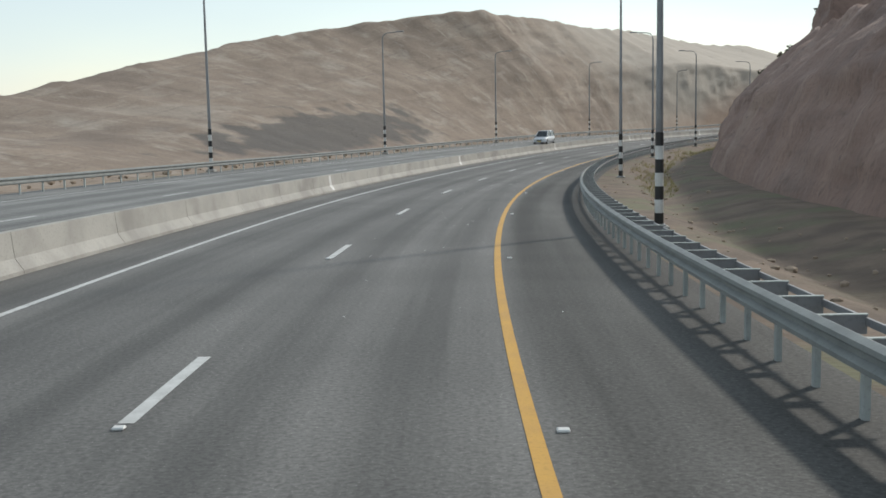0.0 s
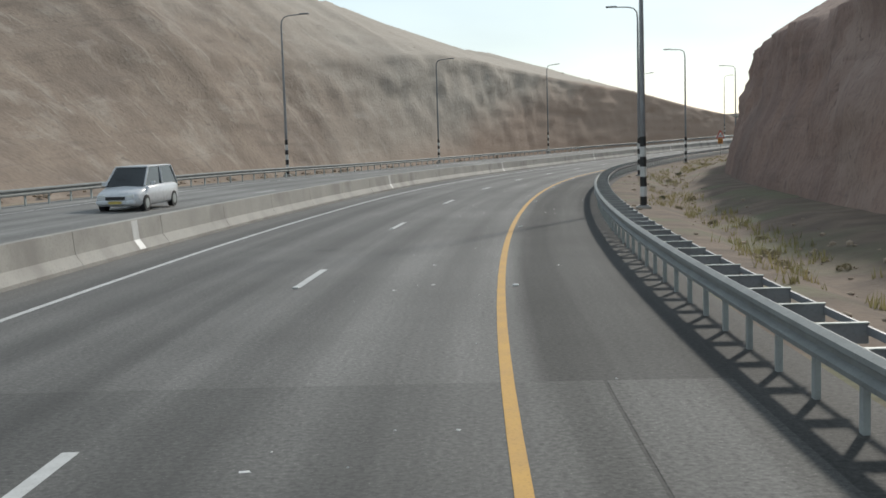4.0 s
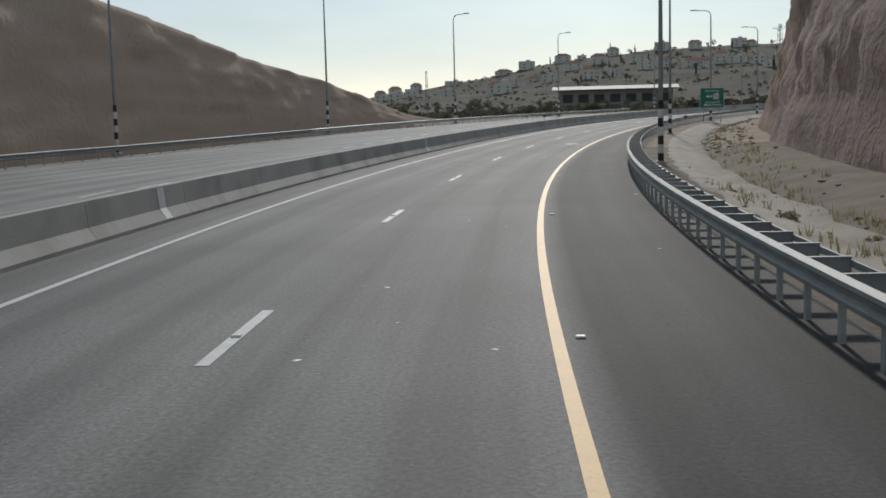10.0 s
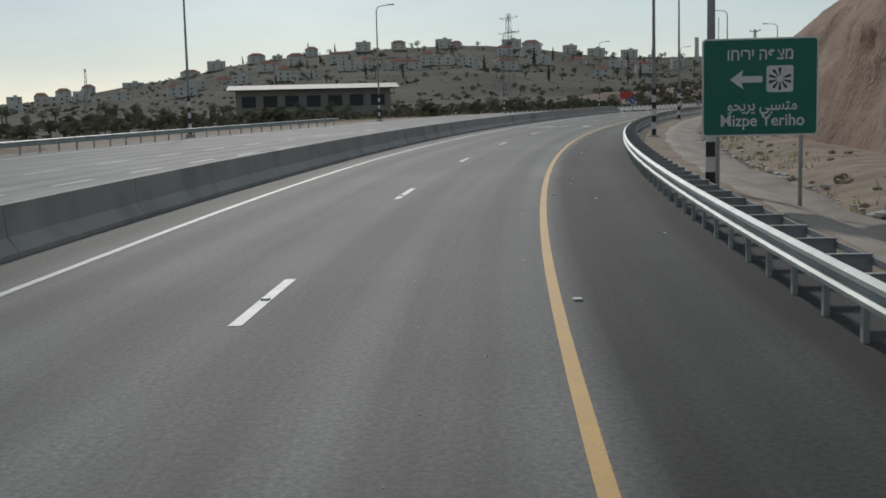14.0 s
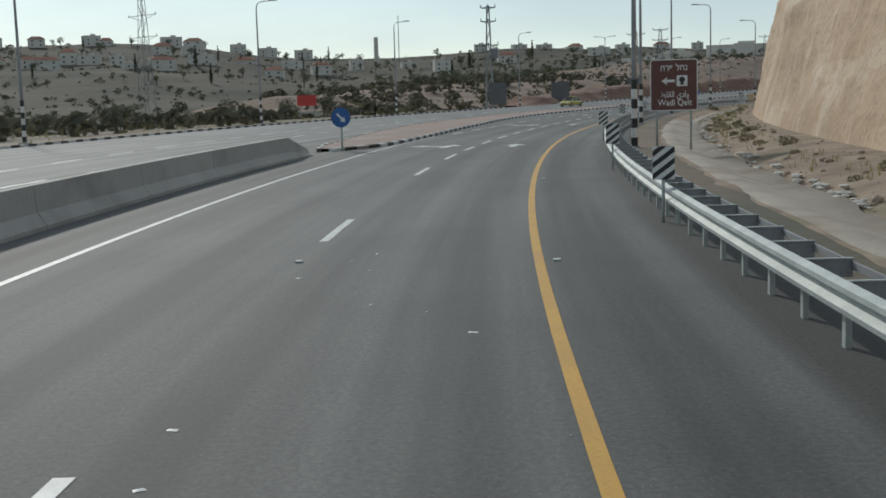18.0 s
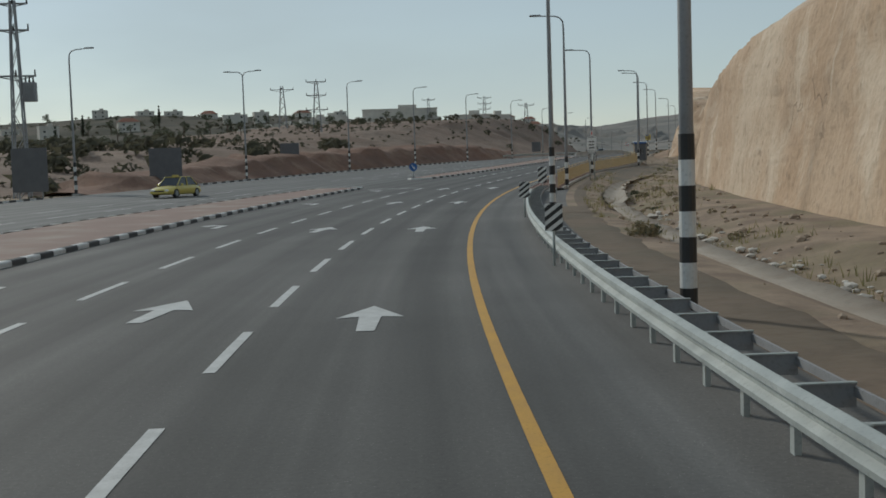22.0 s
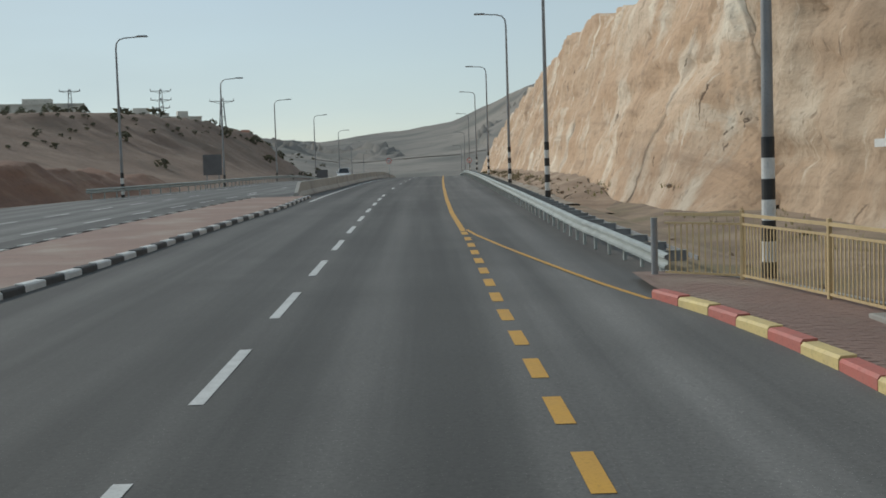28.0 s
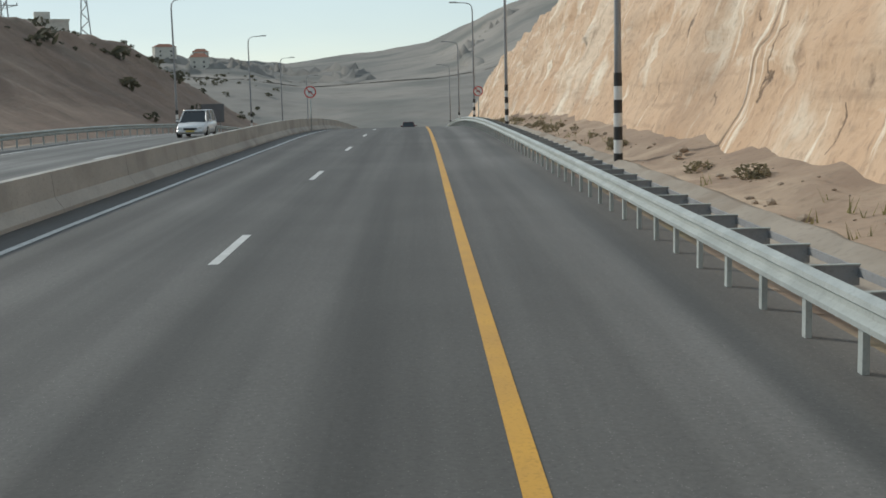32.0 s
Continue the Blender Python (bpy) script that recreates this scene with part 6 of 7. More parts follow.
    part("bumper", box(bmesh.new(), width * 0.84, 0.12, 0.16, Matrix.Translation((0, hl - 0.02, 0.38)), 0.04), paint, th)
    part("bumper", box(bmesh.new(), width * 0.86, 0.12, 0.16, Matrix.Translation((0, -hl + 0.02, 0.4)), 0.04), paint, th)
    part("grille", box(bmesh.new(), width * 0.42, 0.04, 0.12, Matrix.Translation((0, hl + 0.015, belt * 0.56))), PAINT_BLACK, th)
    for y, z in ((hl + 0.05, 0.38), (-hl - 0.05, 0.5)):
        part("number_plate", box(bmesh.new(), 0.5, 0.02, 0.11, Matrix.Translation((0, y, z))), SIGN_YELLOW, th, "plain yellow plate")
    return th


vehicle("minivan", "white minivan coming along the other carriageway", CAR_WHITE, 4.6, 1.78, 1.66, 1.15, 0.5, True, stand(153.7, 14.9, opp_z(153.7, 14.9), 180))
taxi = vehicle("taxi", "yellow and white saloon taxi in the junction", CAR_YELLOW, 4.5, 1.75, 1.45, 1.3, 0.95, False, stand(631, 24.4, 0, 172))
part("roof_sign", box(bmesh.new(), 0.5, 0.16, 0.13, Matrix.Translation((0, 0, 1.52)), 0.03), SIGN_YELLOW, taxi, "small taxi roof sign")
vehicle("hatchback", "pale silver car coming along the other carriageway", CAR_WHITE, 4.3, 1.76, 1.55, 1.1, 0.45, True, stand(847, 13.6, opp_z(847, 13.6), 180))
vehicle("saloon_car", "dark red saloon car far ahead in the lane", CAR_RED, 4.4, 1.74, 1.42, 1.3, 0.95, False, stand(925, 1.8, 0))

# ---- stone drainage chute on the cliff ----
chute = empty("stone_chute", stand(688, -13.0, 0.0, -20), "slanting drainage chute faced with pale stones on the cliff", "chute")
for i in range(10):
    z = -1.4 + 0.42 * i
    for x in (-0.37, 0.0, 0.37):
        bm = box(bmesh.new(), 0.37 + random.uniform(-0.04, 0.02), 0.5, 0.42 + random.uniform(-0.05, 0.02), Matrix.Translation((x + z * 0.27 + random.uniform(-0.02, 0.02), random.uniform(-0.04, 0.04) + z * 0.1, z)) @ Euler((random.uniform(-0.05, 0.05), 0, random.uniform(-0.1, 0.1))).to_matrix().to_4x4(), 0.04)
        part("stone", bm, CHUTE_STONE, chute)
back = tube(bmesh.new(), [(-0.38, 0.06, -1.5), (0.7, 0.3, 2.5)], 0.52, 4)
part("mortar_bed", back, CONCRETE_PALE, chute)

# ---- plants ----
def leaf_cloud(n, spread, size, seed, flat_top=1.0):
    rnd = random.Random(seed)
    verts, faces = [], []
    for _ in range(n):
        while True:
            p = Vector((rnd.uniform(-1, 1), rnd.uniform(-1, 1), rnd.uniform(-1, 1)))
            if 0.25 < p.length < 1:
                break
        p = Vector((p.x * spread[0], p.y * spread[1], p.z * spread[2] * (flat_top if p.z > 0 else 1)))
        a = Vector((rnd.uniform(-1, 1), rnd.uniform(-1, 1), rnd.uniform(-0.6, 1))).normalized() * size * rnd.uniform(0.6, 1.4)
        b = a.cross(Vector((rnd.uniform(-1, 1), rnd.uniform(-1, 1), rnd.uniform(-1, 1)))).normalized() * size * rnd.uniform(0.3, 0.6)
        k = len(verts)
        verts += [p - a, p + b, p + a, p - b]
        faces.append((k, k + 1, k + 2, k + 3))
    return verts, faces


def tree(name, kind, h, label, m, seed, mat):
    th = empty(name, m, label, "tree", "trees on the far side")
    rnd = random.Random(seed)
    bm = tube(bmesh.new(), [(0, 0, -0.6), (0.05, 0, h * 0.25), (0.0, 0.08, h * 0.55)], [h * 0.035, h * 0.028, h * 0.015], 7)
    for k in range(4):
        a = rnd.uniform(0, 6.28)
        tube(bm, [(0.03, 0, h * (0.25 + 0.07 * k)), (math.cos(a) * h * 0.18, math.sin(a) * h * 0.18, h * (0.45 + 0.08 * k))], [h * 0.016, h * 0.006], 5)
    part("trunk", bm, BARK, th)
    verts, faces = [], []
    if kind == "cypress":
        blobs = [((0, 0, h * (0.2 + 0.14 * k)), h * (0.1 - 0.014 * k)) for k in range(6)]
    else:
        blobs = [((rnd.uniform(-0.22, 0.22) * h, rnd.uniform(-0.22, 0.22) * h, h * rnd.uniform(0.5, 0.85)), h * rnd.uniform(0.14, 0.22)) for k in range(6)]
    for c, r in blobs:
        v, f = leaf_cloud(90, (r, r, r * (1.3 if kind == "cypress" else 0.75)), h * 0.035, rnd.randint(0, 9999))
        k = len(verts)
        verts += [p + Vector(c) for p in v]
        faces += [tuple(i + k for i in q) for q in f]
    ob = link_mesh("crown", verts, faces, mat)
    ob.parent = th
    return th


LAND = []
for ob in list(bpy.data.objects):
    if ob.type == 'MESH' and ob.parent is None and (ob.name.startswith(("ground", "verge", "open_ground", "rock_cut", "hill_", "earth_mound"))):
        LAND.append(BVHTree.FromPolygons([ob.matrix_world @ v.co for v in ob.data.vertices], [tuple(f.vertices) for f in ob.data.polygons]))


def ground_at(x, y):
    """Height of the highest land under a place."""
    zs = [t.ray_cast(Vector((x, y, 400)), Vector((0, 0, -1)))[0] for t in LAND]
    zs = [h.z for h in zs if h is not None]
    return max(zs) if zs else 0.0


ROUND = [tree("tree", "round", 5.0, "dusty dark green tree on open ground", pose(0, 0, -50), 11 + k, FOLIAGE) for k in range(3)]
CYPRESS = tree("cypress", "cypress", 8.0, "slim dark cypress on the hillside", pose(0, 0, -50), 31, FOLIAGE_DARK)
rnd = random.Random(5)
used = set()


def put_tree(src, x, y, z, k):
    m = pose(x, y, z, 0, 0, rnd.uniform(0, 360)) @ Matrix.Diagonal((k, k, k * rnd.uniform(0.85, 1.15), 1))
    if src.name in used:
        o = copy_thing(src, pose(0, 0, 0))
    else:
        o = src
        used.add(src.name)
    o.matrix_basis = m


# along the open land left of the junction, and on the slopes
for s, lat, k in [(rnd.uniform(480, 650), rnd.uniform(60, 190), rnd.uniform(0.5, 1.1)) for _ in range(70)]:
    p = at(s, lat)
    put_tree(rnd.choice(ROUND), p.x, p.y, ground_at(p.x, p.y) - 0.1, k)
for az, d, k in [(rnd.uniform(38, 84), rnd.uniform(560, 985), rnd.uniform(0.9, 2.0)) for _ in range(150)]:
    x, y = 300 + math.sin(radians(az)) * d, 355 + math.cos(radians(az)) * d
    put_tree(rnd.choice(ROUND + [CYPRESS]) if rnd.random() < 0.5 else rnd.choice(ROUND), x, y, ground_at(x, y) - 0.3, k)

# a belt of trees along the skyline, and trees on the hill beside the junction
for i in range(46):
    u = (i + rnd.uniform(-0.4, 0.4)) / 46
    x, y, top = 732 + 27 * u + rnd.uniform(-8, 8), 548 - 92 * u, 20.6 + rnd.uniform(-2.4, 0.9)
    base = ground_at(x, y) - 0.2
    put_tree(rnd.choice(ROUND), x, y, base, min(2.2, max(0.5, (top - base) / 5)))
for s, lat, k in [(rnd.uniform(740, 900), rnd.uniform(58, 118), rnd.uniform(0.3, 0.75)) for _ in range(64)]:
    p = at(s, lat)
    put_tree(rnd.choice(ROUND), p.x, p.y, ground_at(p.x, p.y) - 0.1, k)

# shrubs on the verge and the cliff tops
shrub_v, shrub_f = leaf_cloud(170, (0.5, 0.5, 0.34), 0.1, 77)
shrub_me = [link_mesh("shrub", [Vector(v) + Vector((0, 0, 0.22)) for v in shrub_v], shrub_f, DRY_LEAF)]
shrub_v, shrub_f = leaf_cloud(150, (0.55, 0.4, 0.3), 0.12, 78)
shrub_me.append(link_mesh("shrub", [Vector(v) + Vector((0, 0, 0.2)) for v in shrub_v], shrub_f, FOLIAGE))
spots = [(rnd.uniform(95, 300), rnd.uniform(-7.4, -5.4), rnd.uniform(0.4, 0.9)) for _ in range(46)]
spots += [(rnd.uniform(468, 622), rnd.uniform(-9.2, -7.2), rnd.uniform(0.5, 1.2)) for _ in range(48)]
spots += [(585.5, -4.9, 1.5), (586.4, -5.2, 1.3)]
spots += [(rnd.uniform(735, 900), rnd.uniform(-6.2, -5.25), rnd.uniform(0.5, 1.2)) for _ in range(46)]
spots += [(rnd.uniform(330, 440), rnd.uniform(-8, -7), rnd.uniform(0.4, 0.9)) for _ in range(14)]
spots += [(rnd.uniform(640, 720), rnd.uniform(-11, -8), rnd.uniform(0.4, 0.9)) for _ in range(22)]


def verge_z(lat, s=0.0):
    if s > 730:
        return knots(-lat, (3.2, -0.03), (4.5, 0.03), (5.1, 0.15), (5.6, 0.2), (6.2, 0.4), (6.8, 0.7))
    return dip(s, lat) + knots(-lat, (3.2, -0.03), (5.2, -0.08), (6.3, -0.42), (7.2, -0.3), (9, 0.1), (13, 0.3))


for i, (s, l, k) in enumerate(spots):
    src = shrub_me[0 if s > 730 or rnd.random() < 0.85 else 1]
    k *= 0.62
    o = new("shrub", src.data)
    o.matrix_world = stand(s, l, verge_z(l, s) - 0.05, rnd.uniform(0, 360)) @ Matrix.Diagonal((k, k, k * rnd.uniform(0.7, 1.1), 1))
    tagged(o, "small dry roadside shrub on stony earth", "shrub", "roadside shrubs")
for o in shrub_me:
    bpy.data.objects.remove(o)

# scrub on the far hills and the slopes over the road, and litter on the asphalt
cv, cf = [], []
clump_v, clump_f = leaf_cloud(16, (1.0, 1.0, 0.6), 0.5, 91)


def clump(x, y, z, r):
    _s, off = nearest(np.array([x]), np.array([y]))
    if -12.5 < off[0] < 27 + 14 * (_s[0] > 560) * (_s[0] < 740) and _s[0] < 1240:
        return
    if _s[0] > 1000 and abs(off[0]) < 60:
        return
    k = len(cv)
    a = rnd.uniform(0, 6.28)
    c, d = math.cos(a) * r, math.sin(a) * r
    cv.extend(Vector((x + v.x * c - v.y * d, y + v.x * d + v.y * c, z + (v.z + 0.45) * r)) for v in clump_v)
    cf.extend(tuple(i + k for i in f) for f in clump_f)


for _ in range(3400):
    az = rnd.uniform(24, 96)
    d = 300 + 700 * rnd.random() ** 0.7
    x, y = 300 + math.sin(radians(az)) * d, 355 + math.cos(radians(az)) * d
    if fbm(x / 60, y / 60, 4.0) > -0.12:
        clump(x, y, ground_at(x, y), rnd.uniform(0.5, 1.8))
for s0, s1, l0, l1, n, r0, r1 in ((640, 1000, 40, 110, 1500, 0.2, 0.55), (470, 740, 46, 120, 420, 0.8, 2.2), (640, 880, -34, -16, 420, 0.15, 0.5), (0, 300, -26, -14, 120, 0.15, 0.4), (300, 620, -26, -14, 160, 0.15, 0.4), (340, 470, 36, 80, 30, 0.1, 0.3)):
    for _ in range(n):
        p = at(rnd.uniform(s0, s1), rnd.uniform(l0, l1))
        clump(p.x, p.y, ground_at(p.x, p.y), rnd.uniform(r0, r1))
tagged(link_mesh("hillside_scrub", cv, cf, SCRUB), "low dusty green scrub scattered over the hillsides", "scrub", kind="stuff")
lv, lf = [], []
for _ in range(420):
    s, l = rnd.uniform(20, 480), rnd.choice((rnd.uniform(-2.6, 3.5), rnd.uniform(0.3, 2.8)))
    r = 0.012 + 0.045 * rnd.random() ** 3
    a = rnd.uniform(0, 6.28)
    k = len(lv)
    for dx, dy, h in ((-1, -0.6, 0.004), (1, -0.7, 0.004), (0.8, 0.6, 0.004), (-0.9, 0.7, 0.004), (0, 0, 0.012)):
        lv.append(at(s + r * (dx * math.cos(a) - dy * math.sin(a)), l + r * (dx * math.sin(a) + dy * math.cos(a)), h))
    lf += [(k, k + 1, k + 4), (k + 1, k + 2, k + 4), (k + 2, k + 3, k + 4), (k + 3, k, k + 4)]
tagged(link_mesh("road_litter", lv, lf, BAND_WHITE), "small white grit and litter strewn on the asphalt", "litter", kind="stuff")

# dry grass tufts and loose stones
gv, gf = [], []
for s0, s1, n, l0, l1 in ((60, 300, 2600, -7.6, -4.9), (300, 620, 1500, -9.0, -6.6), (635, 735, 500, -11, -7.5), (735, 900, 160, -6.7, -5.2), (585, 660, 420, -6.6, -4.5), (612, 700, 500, -12.5, -7), (480, 640, 900, 39, 56)):
    for _ in range(n):
        s, l = rnd.uniform(s0, s1), rnd.uniform(l0, l1)
        if fbm(s * 0.12, l * 0.5, 3.0) < -0.05:
            continue
        z = verge_z(l, s) if l < 0 else -0.6
        p = at(s, l, z - 0.03)
        for _b in range(4):
            a = rnd.uniform(0, 6.28)
            h = rnd.uniform(0.12, 0.34) * (1 if l < 0 else 2.6)
            d = Vector((math.cos(a), math.sin(a), 0))
            e = Vector((-d.y, d.x, 0)) * (0.02 if l < 0 else 0.05)
            k = len(gv)
            q = p + Vector((rnd.uniform(-0.1, 0.1), rnd.uniform(-0.1, 0.1), 0))
            gv += [q - e, q + e, q + d * h * 0.45 + Vector((0, 0, h))]
            gf.append((k, k + 1, k + 2))
tagged(link_mesh("dry_grass", gv, gf, DRY_GRASS), "sparse dry yellow-green grass on the verges", "grass", kind="stuff")
sv, sf = [], []
base = bmesh.new()
bmesh.ops.create_icosphere(base, subdivisions=1, radius=1.0)
ico_v = [v.co.copy() for v in base.verts]
ico_f = [tuple(v.index for v in f.verts) for f in base.faces]
base.free()
for s0, s1, n, l0, l1, r0, r1 in ((5, 320, 800, -8.6, -3.7, 0.03, 0.13), (320, 612, 900, -10, -6.2, 0.03, 0.18), (560, 735, 300, -12.5, -5, 0.03, 0.16), (735, 930, 700, -6.6, -4.9, 0.02, 0.14), (590, 640, 500, -6.4, -4.3, 0.015, 0.07), (20, 400, 500, 24, 30, 0.06, 0.35)):
    for _ in range(n):
        s, l = rnd.uniform(s0, s1), rnd.uniform(l0, l1)
        if l > 0:
            l += opp_edge(s) - 20 - 1.0
        z = verge_z(l, s) if l < 0 else opp_z(s, 21) - 0.15
        r = r0 + (r1 - r0) * rnd.random() ** 2.5
        p = at(s, l, z + r * 0.25)
        k = len(sv)
        a, b, c = rnd.uniform(0.7, 1.3), rnd.uniform(0.7, 1.3), rnd.uniform(0.45, 0.8)
        sv += [p + Vector((v.x * r * a * rnd.uniform(0.85, 1.15), v.y * r * b * rnd.uniform(0.85, 1.15), v.z * r * c)) for v in ico_v]
        sf += [tuple(i + k for i in f) for f in ico_f]
rv, rf = [], []
for _ in range(900):
    s, l = rnd.uniform(330, 600), rnd.gauss(-6.95, 0.22)
    r = 0.03 + 0.17 * rnd.random() ** 2.2
    p = at(s, l, verge_z(l, s) + 0.06 + r * 0.15)
    k = len(rv)
    a, b, c = rnd.uniform(0.7, 1.5), rnd.uniform(0.7, 1.3), rnd.uniform(0.35, 0.6)
    rv += [p + Vector((v.x * r * a * rnd.uniform(0.75, 1.25), v.y * r * b * rnd.uniform(0.75, 1.25), v.z * r * c)) for v in ico_v]
    rf += [tuple(i + k for i in f) for f in ico_f]
tagged(link_mesh("concrete_rubble", rv, rf, CHUTE_STONE), "pale broken concrete rubble along the ditch", "rubble", kind="stuff")
tagged(link_mesh("loose_stones", sv, sf, STONE), "loose pale and brown stones along the verges", "stones", kind="stuff")

# ---- village, pylons, far buildings ----
def house(x, y, w, d, h, turn, label, roofed, seed):
    rnd2 = random.Random(seed)
    z = ground_at(x, y) - 1.0
    th = empty("house", pose(x, y, z, 0, 0, turn), label, "house", "houses on the hill")
    part("wall", box(bmesh.new(), w, d, h + 1.0, Matrix.Translation((0, 0, (h + 1) / 2))), WALL_PALE, th)
    if roofed:
        bm = bmesh.new()
        vs = [bm.verts.new(p) for p in ((-w / 2 - 0.4, -d / 2 - 0.4, h + 1), (w / 2 + 0.4, -d / 2 - 0.4, h + 1), (w / 2 + 0.4, d / 2 + 0.4, h + 1), (-w / 2 - 0.4, d / 2 + 0.4, h + 1), (-w / 4, 0, h + 1 + d * 0.28), (w / 4, 0, h + 1 + d * 0.28))]
        for f in ((0, 1, 5, 4), (1, 2, 5), (2, 3, 4, 5), (3, 0, 4), (3, 2, 1, 0)):
            bm.faces.new([vs[i] for i in f])
        part("roof", bm, ROOF_RED, th, "red tiled hip roof")
    else:
        part("roof", box(bmesh.new(), w + 0.3, d + 0.3, 0.35, Matrix.Translation((0, 0, h + 1.1))), WALL_PALE, th, "flat roof with low parapet")
        part("roof_box", box(bmesh.new(), w * 0.25, d * 0.3, 1.6, Matrix.Translation((w * 0.1, 0, h + 2.0))), WALL_PALE, th, "small block on the roof")
    for fl in range(max(1, int(h / 3))):
        for k in range(2):
            part("window", box(bmesh.new(), 1.2, 0.12, 1.2, Matrix.Translation((-w / 2 + (k + 0.5) * w / 2, -d / 2 - 0.02, 2.4 + 3 * fl))), CAR_GLASS, th, "dark window")
    return th


n_house = 0
for az in range(26, 92, 2):
    for ring in range(3):
        a = az + rnd.uniform(-0.8, 0.8)
        el = float(np.interp(a, SKY_AZ, SKY_EL))
        d = float(np.interp(a, SKY_AZ, SKY_D)) * (0.985 if ring == 0 else rnd.uniform(0.7, 0.9))
        if 57 < a < 80 and rnd.random() < 0.4:
            continue
        x, y = 300 + math.sin(radians(a)) * d, 355 + math.cos(radians(a)) * d
        house(x, y, rnd.uniform(9, 17), rnd.uniform(8, 11), rnd.choice((3.2, 6.0, 6.0, 7.5)), -a + rnd.uniform(-15, 15), "pale stone house on the far hillside", rnd.random() < 0.45, n_house)
        n_house += 1
house(762, 412, 27, 16, 20.5 - ground_at(762, 412), -86, "long pale building on top of the hill", False, 900)
house(772, 440, 14, 12, 19 - ground_at(772, 440), -82, "low pale building beside trees on the hill", False, 901)
house(748, 386, 15, 12, 17 - ground_at(748, 386), -86, "low pale building on the hill's shoulder", False, 902)
for k in range(11):
    hx, hy = 742 + rnd.uniform(0, 60), 380 + 9 * k + rnd.uniform(-3, 3)
    house(hx, hy, rnd.uniform(8, 14), rnd.uniform(7, 10), rnd.uniform(14.5, 18.5) - ground_at(hx, hy), -86 + rnd.uniform(-12, 12), "pale house in the village on the hill", False, 950 + k)
for k in range(4):
    tx, ty = 752 + rnd.uniform(-8, 12), 372 + 9 * k + rnd.uniform(-3, 3)
    put_tree(rnd.choice(ROUND), tx, ty, ground_at(tx, ty) - 0.2, rnd.uniform(0.7, 1.2))

# low shed with a long pale roof
th = empty("shed", pose(366, 500, ground_at(366, 500) - 0.5, 0, 0, -47), "long low shed with a pale metal roof", "shed")
part("wall", box(bmesh.new(), 36, 14, 7.4, Matrix.Translation((0, 0, 3.7))), SHED_WALL, th)
bm = bmesh.new()
vs = [bm.verts.new(p) for p in ((-20, -9, 7.4), (20, -9, 7.4), (20, 0, 8.6), (-20, 0, 8.6), (20, 9, 7.4), (-20, 9, 7.4))]
for f in ((0, 1, 2, 3), (3, 2, 4, 5), (5, 4, 1, 0), (0, 3, 5), (1, 4, 2)):
    bm.faces.new([vs[i] for i in f])
part("roof", bm, ROOF_PALE, th, "pale metal roof")
for k in range(7):
    part("opening", box(bmesh.new(), 3.2, 0.1, 2.6, Matrix.Translation((-15 + 5 * k, -7.04, 4.6))), PAINT_BLACK, th, "dark opening")


def pylon(x, y, top, spread, arms, turn, label):
    """A lattice mast up to a height; arms as (drop below the top, half width)."""
    base = ground_at(x, y) - 0.5
    h = top - base
    th = empty("pylon", pose(x, y, base, 0, 0, turn), label, "pylon", "pylons")
    b, t = spread / 2, spread * 0.14
    for sx in (-1, 1):
        for sy in (-1, 1):
            part("leg", tube(bmesh.new(), [(sx * b, sy * b, 0), (sx * t, sy * t, h)], 0.09, 5), STEEL_DARK, th)
    for sx, sy, ax in ((-1, 0, 1), (1, 0, 1), (0, -1, 0), (0, 1, 0)):
        bm = bmesh.new()
        n = 9
        for k in range(n):
            v0, v1 = k / n, (k + 1) / n
            w0, w1 = b + (t - b) * v0, b + (t - b) * v1
            flip = 1 if k % 2 else -1
            p = (sx * w0, -flip * w0, v0 * h) if ax else (-flip * w0, sy * w0, v0 * h)
            q = (sx * w1, flip * w1, v1 * h) if ax else (flip * w1, sy * w1, v1 * h)
            tube(bm, [p, q], 0.045, 4)
        part("lattice", bm, STEEL_DARK, th)
    for drop, w in arms:
        z = h - drop
        bm = tube(bmesh.new(), [(-w, 0, z), (w, 0, z)], 0.09, 5)
        tube(bm, [(-w, 0, z), (0, 0, z - w * 0.22)], 0.05, 4)
        tube(bm, [(w, 0, z), (0, 0, z - w * 0.22)], 0.05, 4)
        arm = part("cross_arm", bm, STEEL_DARK, th)
        for sx in (-1, 0, 1):
            part("insulator", tube(bmesh.new(), [(sx * w * 0.95, 0, z), (sx * w * 0.95, 0, z + 0.55)], [0.09, 0.06], 6), PAINT_BLACK, arm)
    return th


power = pylon(437, 418.3, 15.2, 1.3, ((0.3, 1.3), (2.6, 1.3), (6.6, 1.7)), 100, "grey lattice power pylon with a transformer")
foot = power.matrix_world.translation.z
hang = bmesh.new()
box(hang, 1.1, 0.9, 1.7, Matrix.Translation((-1.1, 0, 7.2 - foot)), 0.06)
for k in range(5):
    box(hang, 0.04, 1.06, 1.3, Matrix.Translation((-0.72 - 0.19 * k, 0, 7.15 - foot)))
transformer = part("transformer", hang, STEEL_DARK, power, "dark finned transformer hung on the mast")
for k in range(3):
    part("bushing", tube(bmesh.new(), [(-0.78 - 0.32 * k, 0, 8.0 - foot), (-0.78 - 0.32 * k, 0, 8.55 - foot)], [0.1, 0.05], 8), PAINT_BLACK, transformer)
pylon(585, 415, 18.6, 1.9, ((0.1, 2.2), (3.0, 2.2), (6.1, 2.4)), 95, "grey lattice pylon with three cross arms")
pylon(620, 429, 20.4, 2.0, ((0.9, 2.9),), 95, "grey lattice pylon with one wide arm")
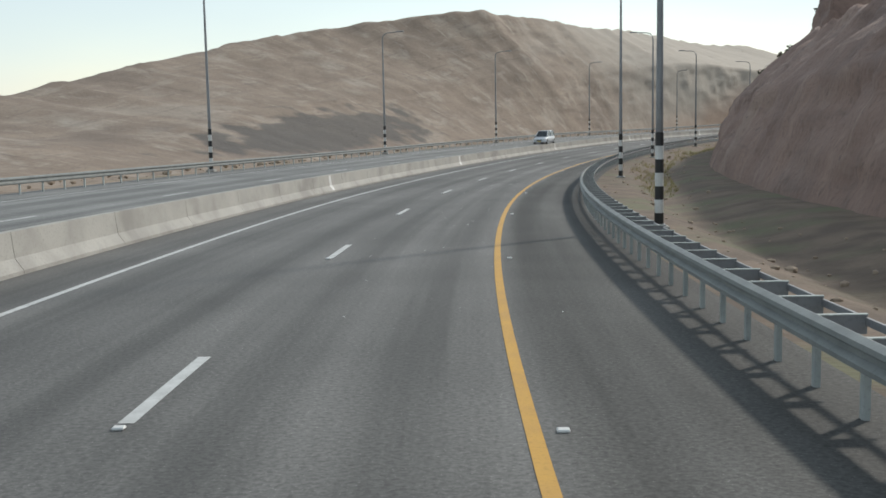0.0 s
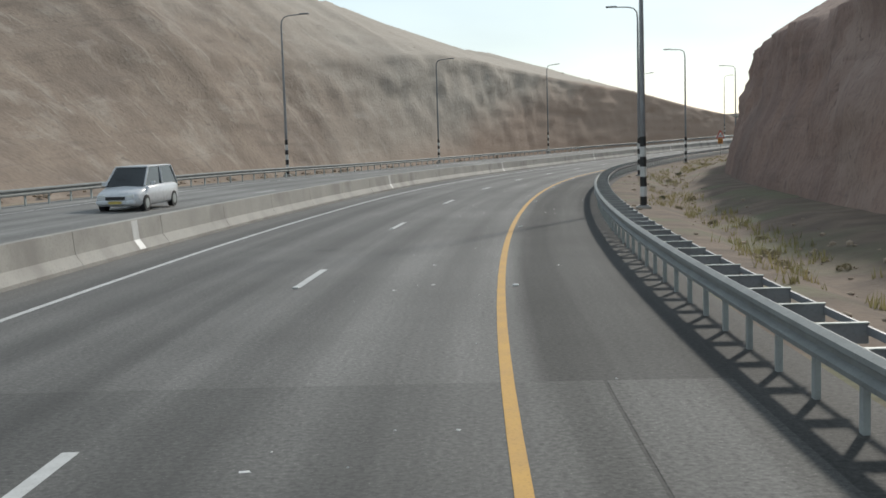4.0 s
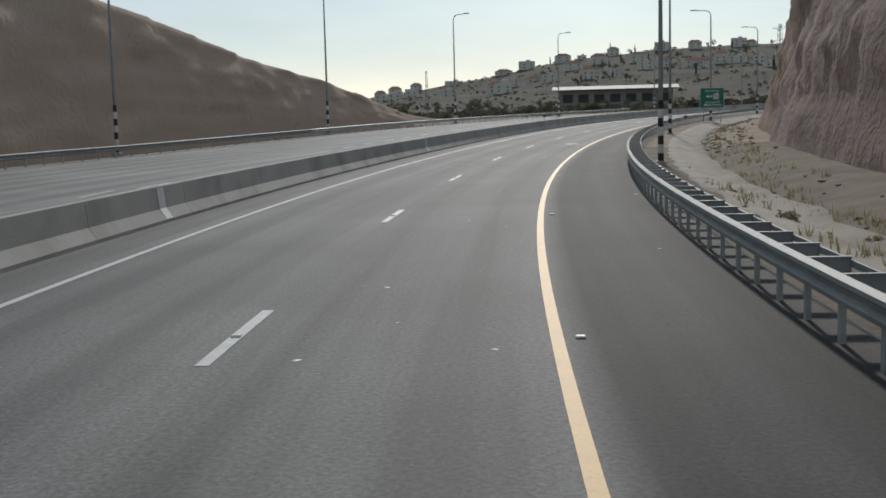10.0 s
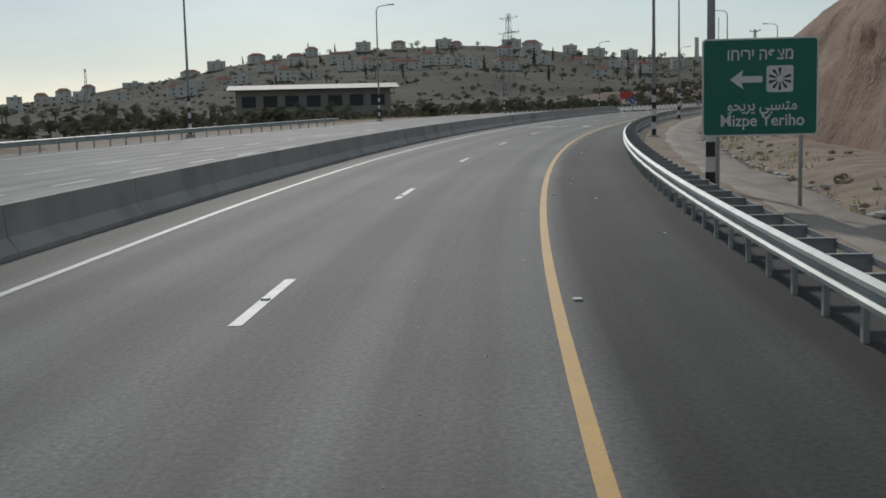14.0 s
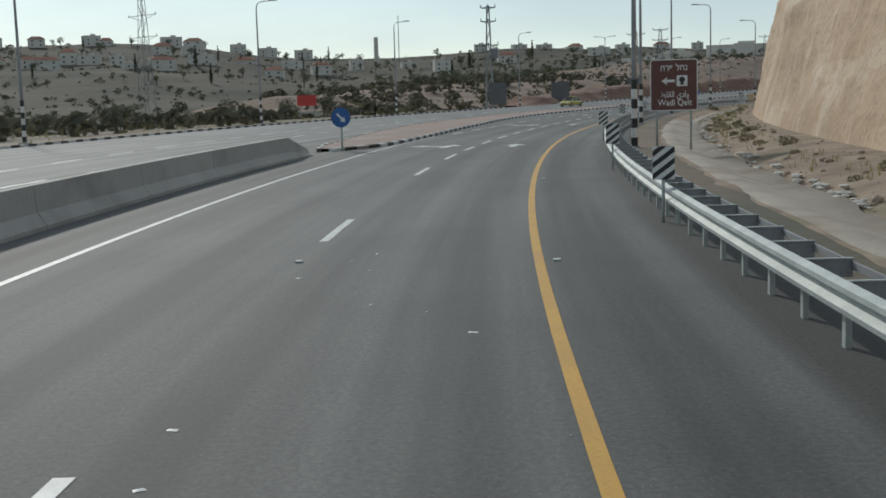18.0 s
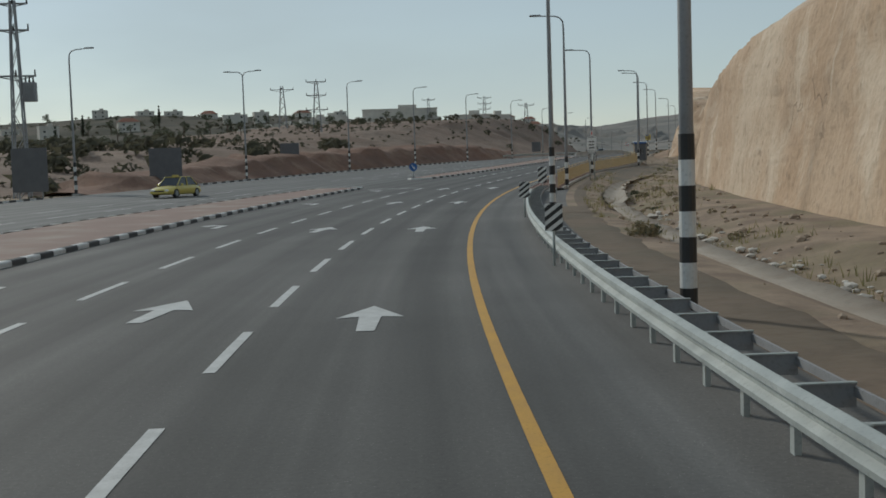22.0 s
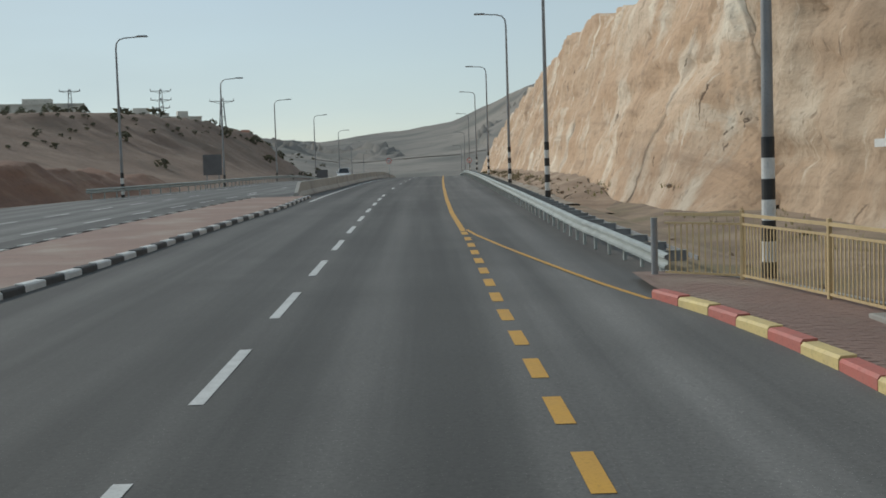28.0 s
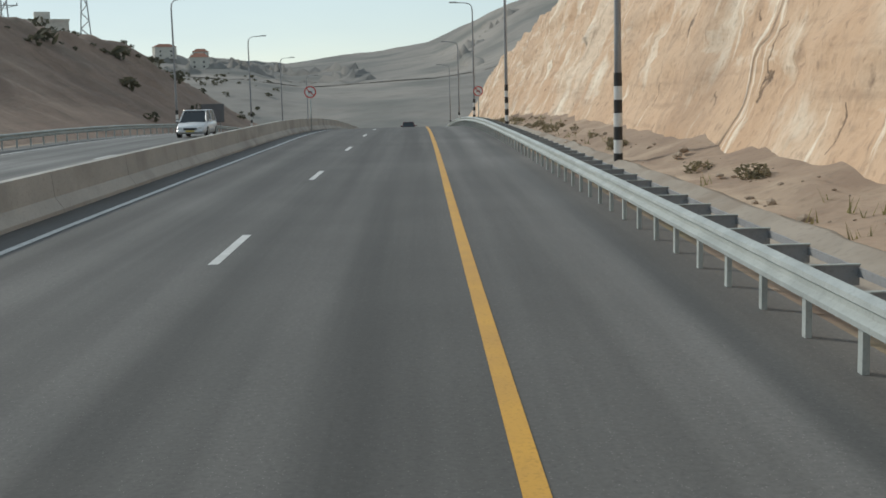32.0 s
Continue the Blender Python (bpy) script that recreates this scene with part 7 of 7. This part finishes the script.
pylon(772, 381, 25, 2.0, ((0.4, 2.6), (2.6, 2.6), (4.6, 2.2)), 95, "far grey lattice pylon with three arms")
pylon(749, 366, 21, 2.0, ((0.8, 2.9),), 95, "far grey lattice pylon with one wide arm")
pylon(755, 401, 24, 1.8, ((0.4, 2.4),), 95, "far slim pylon behind the houses")
pylon(499, 531, 30, 3.4, ((1.5, 5), (6.6, 6), (12, 6)), 70, "tall lattice pylon beyond the other carriageway")
pylon(517, 792, 22, 2.0, ((0.7, 4.0), (9, 2.0)), 60, "slim utility pylon on the far slope")
for x, y, h, r, nm in ((1113, 737, 22, 2.0, "chimney"), (1125, 722, 38, 0.35, "mast")):
    ob = part(nm, tube(bmesh.new(), [(0, 0, -3), (0, 0, h)], [r, r * 0.85], 12), WALL_PALE if nm == "chimney" else STEEL_DARK)
    ob.matrix_world = pose(x, y, ground_at(x, y))
    tagged(ob, "distant grey %s on the skyline" % nm, nm)

# sign backs and boards beside the other carriageway
for s, l, w, h, z in ((806, 23.6, 1.9, 2.1, 1.3), (905, 22.8, 2.4, 2.0, 1.6), (640, 41, 3.0, 3.6, 0.6), (662, 40, 3.4, 3.4, 0.6), (700, 41, 2.6, 3.0, 1.2)):
    th = empty("sign_board", stand(s, l, -0.2, 8), "dark back of a large road sign on posts", "road sign", "sign boards")
    part("board", box(bmesh.new(), w, 0.05, h, Matrix.Translation((0, 0, z + h / 2)), 0.01), SHELTER_GREY, th)
    for x in (-0.32 * w, 0.32 * w):
        part("post", tube(bmesh.new(), [(x, 0.06, -0.8), (x, 0.06, z + h - 0.1)], 0.06, 8), STEEL_DARK, th)
th = empty("red_sign", stand(618, 62, -1, 0), "small red board among the bushes", "sign")
part("board", box(bmesh.new(), 3.4, 0.08, 1.6, Matrix.Translation((0, 0, 3.2))), SIGN_RED, th)
for x in (-1.2, 1.2):
    part("post", tube(bmesh.new(), [(x, 0.08, -1.5), (x, 0.08, 3)], 0.07, 8), STEEL_DARK, th)

# metal plate on the road and a drain cover in the pavement
cover = part("manhole_cover", tube(bmesh.new(), [(0, 0, -0.01), (0, 0, 0.012)], 0.36, 24), CONCRETE)
cover.matrix_world = stand(632.7, -2.6, 0.122)
tagged(cover, "pale round drain cover in the pavement", "drain cover")
plate = part("road_cover", tube(bmesh.new(), [(0, 0, -0.01), (0, 0, 0.012)], 0.42, 24), BAND_WHITE)
plate.matrix_world = stand(335.8, 1.24, 0.004)
tagged(plate, "bright white round cover in the lane", "manhole cover")
